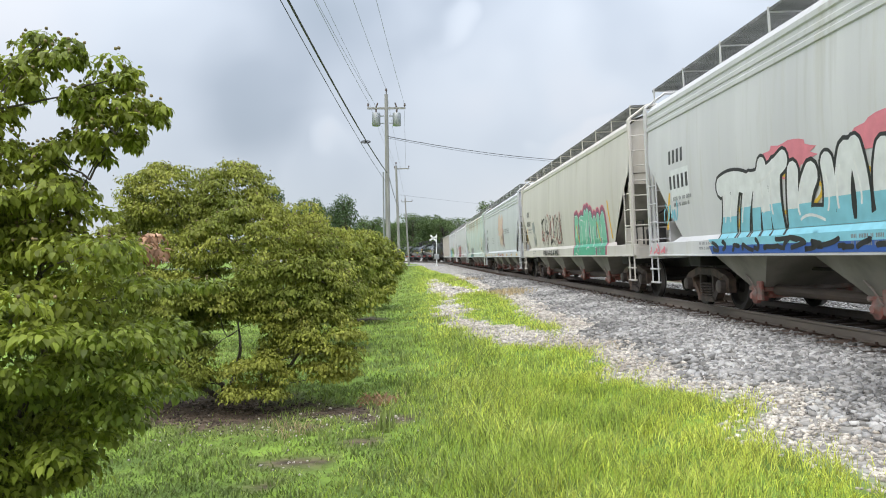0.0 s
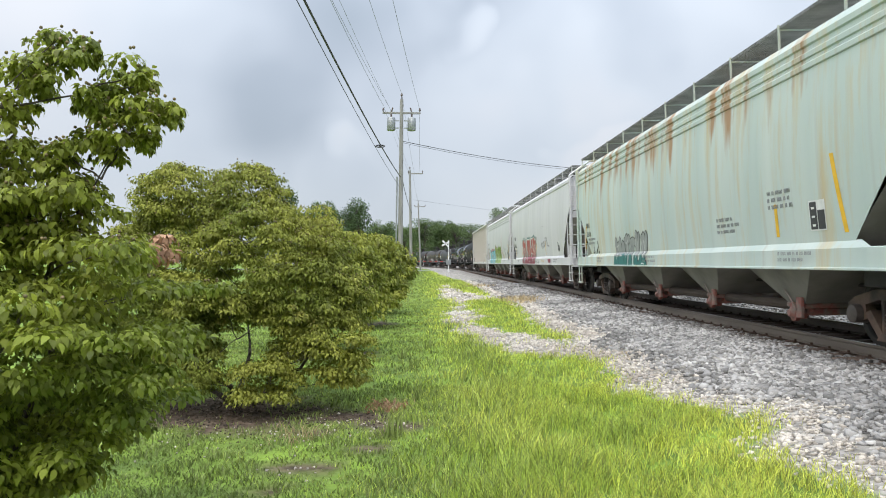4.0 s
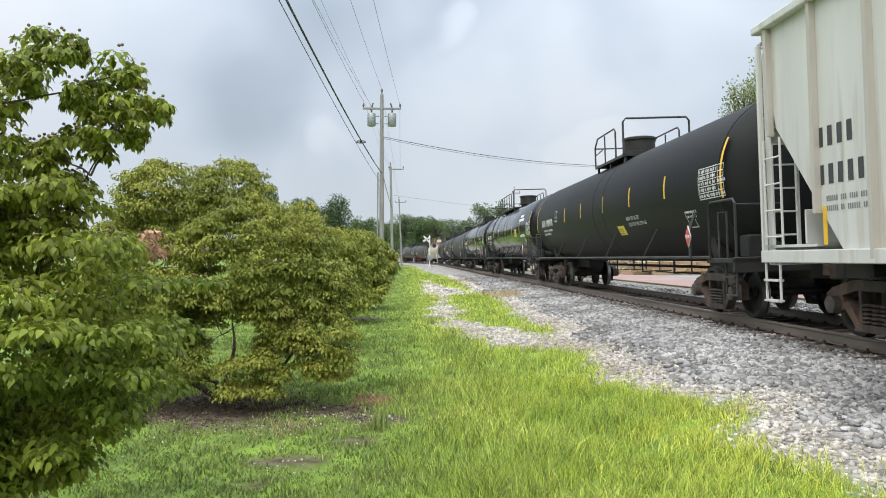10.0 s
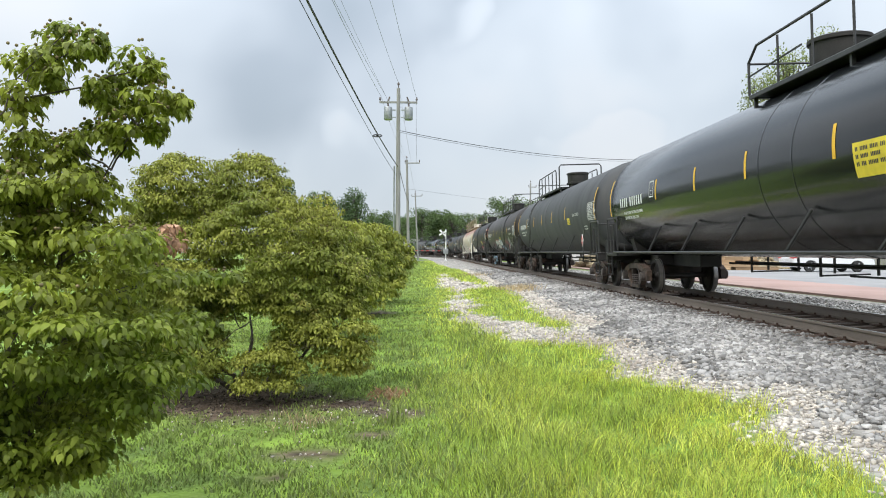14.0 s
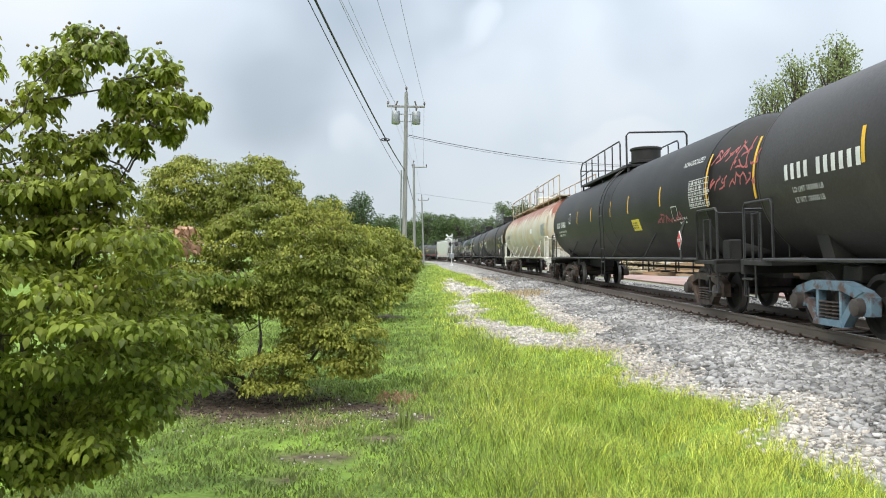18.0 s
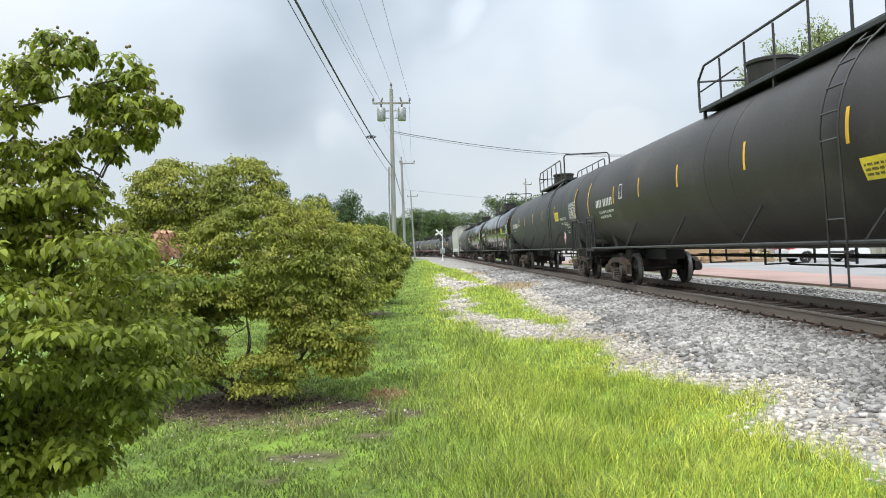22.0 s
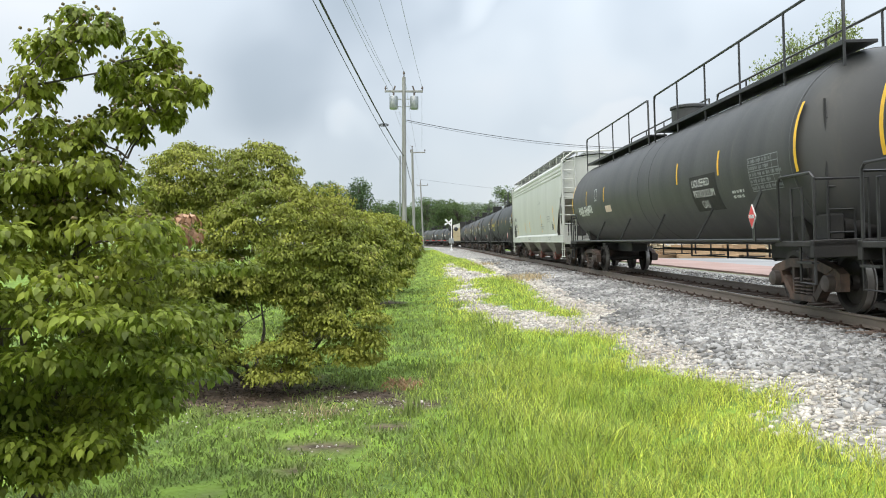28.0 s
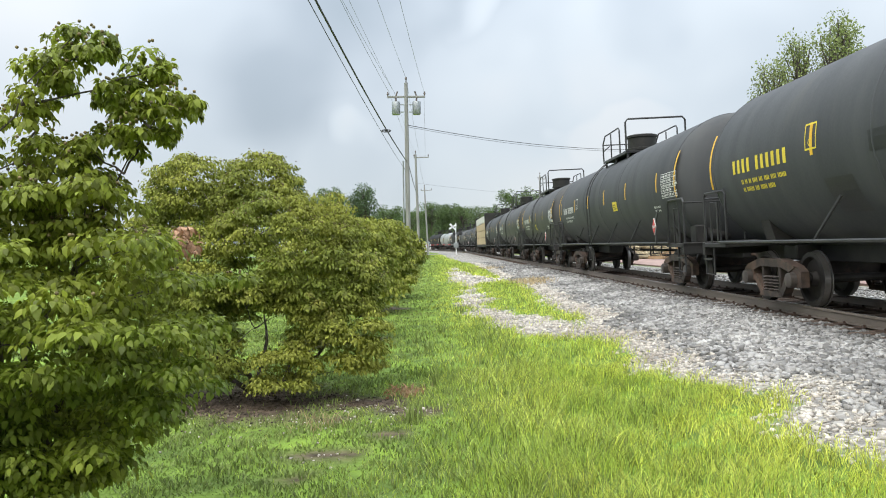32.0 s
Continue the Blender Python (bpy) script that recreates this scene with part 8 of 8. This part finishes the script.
for x, h, kind, m_ in ((-20.0, 10.9, "oak", M_FAR), (-16.5, 11.6, "slim", M_FAR), (-12.9, 9.6, "round", M_FAR), (-8.0, 8.6, "oak", M_FAR)):
    far_tree(kind, x, 140, h, m_, "dark leafy tree behind the row of shrubs", x, 0.8)
# the dark tree line behind the lawn, across from the train
for i in range(13):
    far_tree(tr.choice(("wide", "oak", "round")), -27 - tr.uniform(0, 7), -52 + i * 6.6 + tr.uniform(-1.5, 1.5), tr.uniform(8, 11.5), M_FARDARK, "dark green broadleaf tree behind the lawn", tr.uniform(0, 6), 1.25)


# ---- poles and wires ----
def pole(x, y, h, lean, arms, transformers, label):
    z = float(ground_z(x, y))
    ob = empty("utility_pole", pose(x, y, z, 0, lean), label, "utility pole", "line of utility poles")
    part("shaft", Geo().lathe([(0, 0.17), (h * 0.5, 0.145), (h, 0.11), (h + 0.02, 0.0)], "z", 14), M_POLE, ob, "weathered grey timber shaft")
    for z1, w, off in arms:
        arm = part("crossarm", Geo().box(off - w / 2, off + w / 2, -0.06, 0.06, z1 - 0.06, z1 + 0.06, 0.01), M_POLE, ob)
        for q in (-0.48, 0.48, *((0.0,) if w > 2.5 else ())):
            part("insulator", Geo().lathe([(0, 0.03), (0.08, 0.035), (0.1, 0.075), (0.16, 0.07), (0.2, 0.05), (0.26, 0.045), (0.28, 0.0)], "z", 10), M_CERAMIC, arm, "brown ceramic insulator", pose(off + q * w, 0, z1 + 0.06), "insulator")
    part("top_pin", Geo().lathe([(h, 0.03), (h + 0.2, 0.03), (h + 0.22, 0.08), (h + 0.34, 0.07), (h + 0.42, 0.0)], "z", 10), M_CERAMIC, ob)
    for q in transformers:
        t = part("transformer", Geo().lathe([(0, 0.0), (0.01, 0.24), (0.06, 0.27), (0.78, 0.27), (0.84, 0.24), (0.88, 0.0)], "z", 18), M_GALV, ob, "grey transformer can", pose(q * 0.66, 0, h - 2.05))
        for zb in (0.15, 0.62):
            part("bracket", Geo().box(min(0, -q * 0.5), max(0, -q * 0.5), -0.04, 0.04, zb, zb + 0.06), M_GALV, t)
        part("bushing", Geo().lathe([(0.86, 0.05), (1.0, 0.06), (1.2, 0.035), (1.24, 0.0)], "z", 8), M_CERAMIC, t)
        part("fuse_holder", Geo().tube([(q * 0.05, 0, 1.05), (q * -0.1, 0, 1.5)], 0.05, 8), M_CERAMIC, t)
    return ob


pole(-1.44, 50, 12.0, -0.1, ((11.1, 2.45, 0.0),), (-1, 1), "tall grey utility pole with two transformer cans")
pole(-1.22, 84, 11.4, -1.3, ((11.05, 1.6, 0.6),), (), "grey utility pole with a single short crossarm")
pole(-0.35, 138, 11.9, -2.6, ((11.3, 1.9, 0.3),), (), "far grey utility pole")
pole(-3.4, -5, 12.0, 0.0, ((11.1, 2.45, 0.0),), (), "tall grey timber utility pole")
pole(23.5, 70, 10.4, 0.0, ((10.1, 2.0, 0.0),), (), "grey utility pole beyond the road")
pole(17.1, 120, 11.8, 0.0, ((11.2, 1.2, 0.3),), (), "slim grey utility pole behind the track")
part("riser_conduit", Geo().tube([(-1.72, 49.9, 0.1), (-1.70, 49.9, 7.0)], 0.05, 8), M_GALV)
tagged(bpy.data.objects["riser_conduit"], "grey conduit strapped beside the pole", "conduit")


def wire(a, b, sag, r, material, label):
    a, b = Vector(a), Vector(b)
    pts = [a.lerp(b, t) - Vector((0, 0, 4 * sag * t * (1 - t))) for t in np.linspace(0, 1, 25)]
    return tagged(part("overhead_wire", Geo().tube(pts, r, 5), material), label, "wire", "overhead wires")


for (dx, z, r, m_) in ((-1.1, 11.45, 0.010, M_WIREPALE), (-0.75, 11.4, 0.007, M_WIREPALE), (0.02, 12.3, 0.009, M_WIREPALE), (1.15, 11.45, 0.009, M_WIREPALE)):
    wire((-1.46 + dx, 50, z), (-3.6 + dx, -5, z), 0.55, r, m_, "bare power wire strung between poles")
    wire((-1.46 + dx, 50, z), (-1.0 + dx * 0.5, 84, 11.2), 0.3, 0.008, m_, "bare power wire strung between poles")
wire((-2.2, 50, 11.4), (-5.1, -5, 11.5), 0.55, 0.008, M_WIREPALE, "bare power wire strung between poles")
wire((-1.48, 50, 7.0), (-3.12, -5, 7.65), 0.55, 0.026, M_WIRE, "thick black telephone cable")
wire((-1.55, 50, 6.4), (-3.08, -5, 7.4), 0.45, 0.010, M_WIRE, "thin black messenger wire between poles")
wire((-1.4, 50, 7.0), (-1.2, 84, 6.8), 0.3, 0.024, M_WIRE, "thick black telephone cable")
wire((-1.35, 50, 9.3), (23.5, 70, 10.1), 0.70, 0.020, M_WIRE, "black service cable crossing over the track")
wire((-1.35, 50, 9.2), (23.5, 70, 10.0), 0.74, 0.014, M_WIREPALE, "pale service cable crossing over the track")
wire((-1.2, 84, 8.3), (60, 130, 8.6), 1.2, 0.012, M_WIREPALE, "thin pale wire crossing high over the track")
wire((-1.2, 84, 11.2), (-0.6, 138, 11.5), 0.5, 0.01, M_WIREPALE, "bare power wire strung between poles")
tagged(part("splice_case", Geo().tube([(0.2 * math.cos(a), 0.25 * math.sin(a), 0.085 * math.sin(a)) for a in np.linspace(0, 6.283, 17)], 0.028, 6).lathe([(-0.2, 0.02), (-0.16, 0.05), (0.16, 0.05), (0.2, 0.02)], "y", 10), M_WIRE, None, "", pose(-1.94, 34.5, 6.65)), "black cable splice case with its coiled spare loop", "splice case")

# ---- level crossing ----
strip("crossing_road", -60, 4.9, 117, 125, 0.02, M_TAR, "asphalt road crossing the track", 4.0)
sig = empty("crossing_signal", pose(3.75, 113, float(ground_z(3.75, 113))), "white crossing signal mast with crossed boards and a lowered gate", "crossing signal")
M_SIGN = plain("sign_white", (0.78, 0.79, 0.79), 0.5)
M_RED = plain("gate_red", (0.55, 0.05, 0.05), 0.5)
part("mast", Geo().lathe([(0, 0.2), (0.15, 0.2), (0.16, 0.07), (4.6, 0.065), (4.62, 0.0)], "z", 12), M_SIGN, sig)
for q in (-38, 38):
    part("crossbuck", Geo().box(-0.62, 0.62, -0.02, 0.02, -0.12, 0.12, 0.01), M_SIGN, sig, "white crossed board", pose(-0.45, -0.1, 4.05, 0, q + 8 if q < 0 else q - 8 + 16))
for q in (-0.42, 0.42):
    part("lamp", Geo().lathe([(-0.16, 0.14), (-0.05, 0.15), (0.0, 0.3), (0.02, 0.3), (0.03, 0.0)], "y", 14), M_WIRE, sig, "black round signal lamp", pose(q + 0.25, 0, 3.1))
part("gate_machine", Geo().box(-0.35, 0.35, -0.25, 0.25, 1.0, 1.75, 0.04), M_GALV, sig)
arm = part("gate_arm", Geo().box(-6.2, -0.3, -0.03, 0.03, 1.43, 1.50, 0.01), M_POLE, sig, "lowered gate arm striped red and white")
for k in range(7):
    part("red_band", Geo().box(-6.1 + k * 0.82, -5.7 + k * 0.82, -0.034, 0.034, 1.426, 1.504, 0.01), M_RED, arm)


# ---- beyond the track ----
def sedan():
    car = empty("parked_sedan", pose(22.7, 42.8, float(ground_z(22.7, 42.8)) + 0.045), "white four-door sedan parked on the pale asphalt", "car")
    paint_ = surface("car_white", (0.70, 0.71, 0.72), (0.76, 0.77, 0.78), 1.0, 0.25, 0, 0.0, 30, coat=0.6)
    glass = surface("car_glass", (0.02, 0.025, 0.03), (0.03, 0.035, 0.04), 1.0, 0.06, 0, 0.0, 30)
    rubber = plain("tyre", (0.03, 0.03, 0.03), 0.8)
    low = [(-2.3, 0.42), (-2.32, 0.75), (-2.2, 0.98), (-1.35, 1.02), (0.55, 0.98), (1.75, 0.88), (2.25, 0.70), (2.32, 0.45), (2.2, 0.24), (1.75, 0.22), (1.70, 0.45), (1.52, 0.62), (1.32, 0.66), (1.12, 0.62), (0.94, 0.45), (0.9, 0.2), (-0.92, 0.2), (-0.96, 0.45), (-1.14, 0.62), (-1.34, 0.66), (-1.54, 0.62), (-1.72, 0.45), (-1.78, 0.24), (-2.2, 0.26)]
    g = Geo()
    n = len(low)
    for y, s in ((-0.88, 0.97), (-0.80, 1.0), (0.80, 1.0), (0.88, 0.97)):
        g.v += [(x * s, y, 0.5 + (z - 0.5) * s) for x, z in low]
    for i in range(3):
        for k in range(n):
            g.f.append((i * n + k, i * n + (k + 1) % n, (i + 1) * n + (k + 1) % n, (i + 1) * n + k))
    g.f += [tuple(range(n - 1, -1, -1)), tuple(range(3 * n, 4 * n))]
    part("body", g, paint_, car, "white painted body", None, None, 30)
    g, w = Geo(), Geo()
    lo = [(x, y, z) for x, z in ((-1.75, 0.99), (1.15, 0.96)) for y in (-0.76, 0.76)]
    hi = [(x, y, z) for x, z in ((-0.95, 1.43), (0.2, 1.42)) for y in (-0.56, 0.56)]
    g.add(lo + hi, [(4, 5, 7, 6)])
    g.add([(-0.95, -0.56, 1.43), (-0.35, -0.56, 1.475), (0.2, -0.56, 1.42), (-0.95, 0.56, 1.43), (-0.35, 0.56, 1.475), (0.2, 0.56, 1.42)], [(0, 1, 4, 3), (1, 2, 5, 4)])
    w.add(lo + hi, [(0, 2, 6, 4), (1, 5, 7, 3), (0, 4, 5, 1), (2, 3, 7, 6)])
    part("glasshouse", w, glass, car, "dark tinted windows", None, None, 0)
    part("roof", g, paint_, car, "", None, None, 30)
    pil = Geo()
    for s in (-1, 1):
        for a, b in (((-1.75, 0.99), (-0.95, 1.43)), ((1.15, 0.96), (0.2, 1.42)), ((-0.35, 0.98), (-0.38, 1.46))):
            pil.tube([(a[0], s * 0.765, a[1]), (b[0], s * 0.565, b[1])], 0.035, 5)
    part("pillar", pil, paint_, car)
    for x in (-1.34, 1.32):
        for s in (-1, 1):
            wh = part("wheel", Geo().lathe([(-0.1, 0.22), (-0.1, 0.30), (-0.07, 0.32), (0.07, 0.32), (0.1, 0.30), (0.1, 0.22)], "y", 24), rubber, car, "", pose(x, s * 0.78, 0.32), "carwheel")
            rim = Geo().lathe([(-0.02, 0.0), (-0.02, 0.06), (0.0, 0.2), (-0.02, 0.225)], "y", 20)
            for q in range(5):
                a = 6.283 * q / 5
                rim.box(-0.03, 0.03, -0.04, -0.01, 0, 0.01)
                rim.tube([(0, -0.03, 0), (0.2 * math.cos(a), -0.02, 0.2 * math.sin(a))], 0.03, 5)
            part("rim", rim, M_GALV, wh, "", pose(0, -0.075, 0, 0, 0, 0) if s < 0 else pose(0, 0.075, 0, 0, 0, 180), "carrim")
    part("tail_lamp", Geo().box(-2.33, -1.98, -0.885, -0.5, 0.72, 0.90, 0.03), M_RED, car, "red tail lamp")
    part("tail_lamp", Geo().box(-2.33, -1.98, 0.5, 0.885, 0.72, 0.90, 0.03), M_RED, car, "red tail lamp")
    part("head_lamp", Geo().box(1.95, 2.26, -0.87, -0.5, 0.58, 0.72, 0.03), M_GALV, car)
    part("mirror", Geo().box(0.55, 0.72, -0.98, -0.82, 0.98, 1.10, 0.03), paint_, car)
    for x in (-0.95, 0.1):
        part("door_handle", Geo().box(x - 0.1, x + 0.1, -0.9, -0.875, 0.80, 0.83), M_GALV, car)
    return car


sedan()
M_BOARD = surface("grey_boards", (0.22, 0.21, 0.20), (0.34, 0.325, 0.31), 2.0, 0.9, 0, 0.2, 25, rand=0.2)
fence = empty("board_fence", pose(29, 60, float(ground_z(29, 60))), "weathered grey board fence behind the parking", "fence")
for k in range(60):
    part("board", lambda: Geo().box(-0.11, 0.11, -0.012, 0.012, 0.05, 1.6, 0.006), M_BOARD, fence, "", pose(-4 + k * 0.24, 0, 0), "board", 0)
for k in range(7):
    part("post", lambda: Geo().box(-0.06, 0.06, 0.02, 0.14, 0, 1.65, 0.01), M_BOARD, fence, "", pose(-4 + k * 2.4, 0, 0), "fpost", 0)
M_TIMBER = surface("old_timber", (0.24, 0.16, 0.09), (0.40, 0.28, 0.17), 2.0, 0.9, 0, 0.3, 20, rand=0.25, stretch=(0.2, 2, 2))
tr = random.Random(9)
for k in range(44):
    layer = k // 12
    x, y = tr.uniform(14.6 + 0.5 * layer, 21.0 - 0.5 * layer), tr.uniform(46.0 + 0.2 * layer, 48.8 - 0.2 * layer)
    t = part("timber_baulk", lambda: Geo().box(-1.3, 1.3, -0.115, 0.115, 0, 0.2, 0.015), M_TIMBER, None, "", pose(x, y, float(ground_z(x, y)) + 0.045 + 0.2 * layer, 0, tr.uniform(-2, 2), tr.uniform(-22, 22)), "baulk")
    tagged(t, "old brown timber baulk stacked beyond the road", "timber", "discarded timbers")
M_DIRT = surface("tan_spoil", (0.20, 0.16, 0.10), (0.36, 0.30, 0.20), 0.8, 0.95, 0, 0.3, 30, island=0.4)
n = 1500
x, y = rng.uniform(11, 24, n), rng.uniform(49.5, 56, n)
heap = 1.15 * np.exp(-((y - 52.5) / 1.9) ** 2) * (0.75 + 0.3 * hum(x, y, 0.7))
stones("spoil_heap", x, y, ground_z(x, y) + 0.05 + heap * rng.uniform(0.3, 1.0, n), rng.uniform(0.12, 0.34, n), M_DIRT, "tan heap of soil and broken stone beyond the road")

motions()
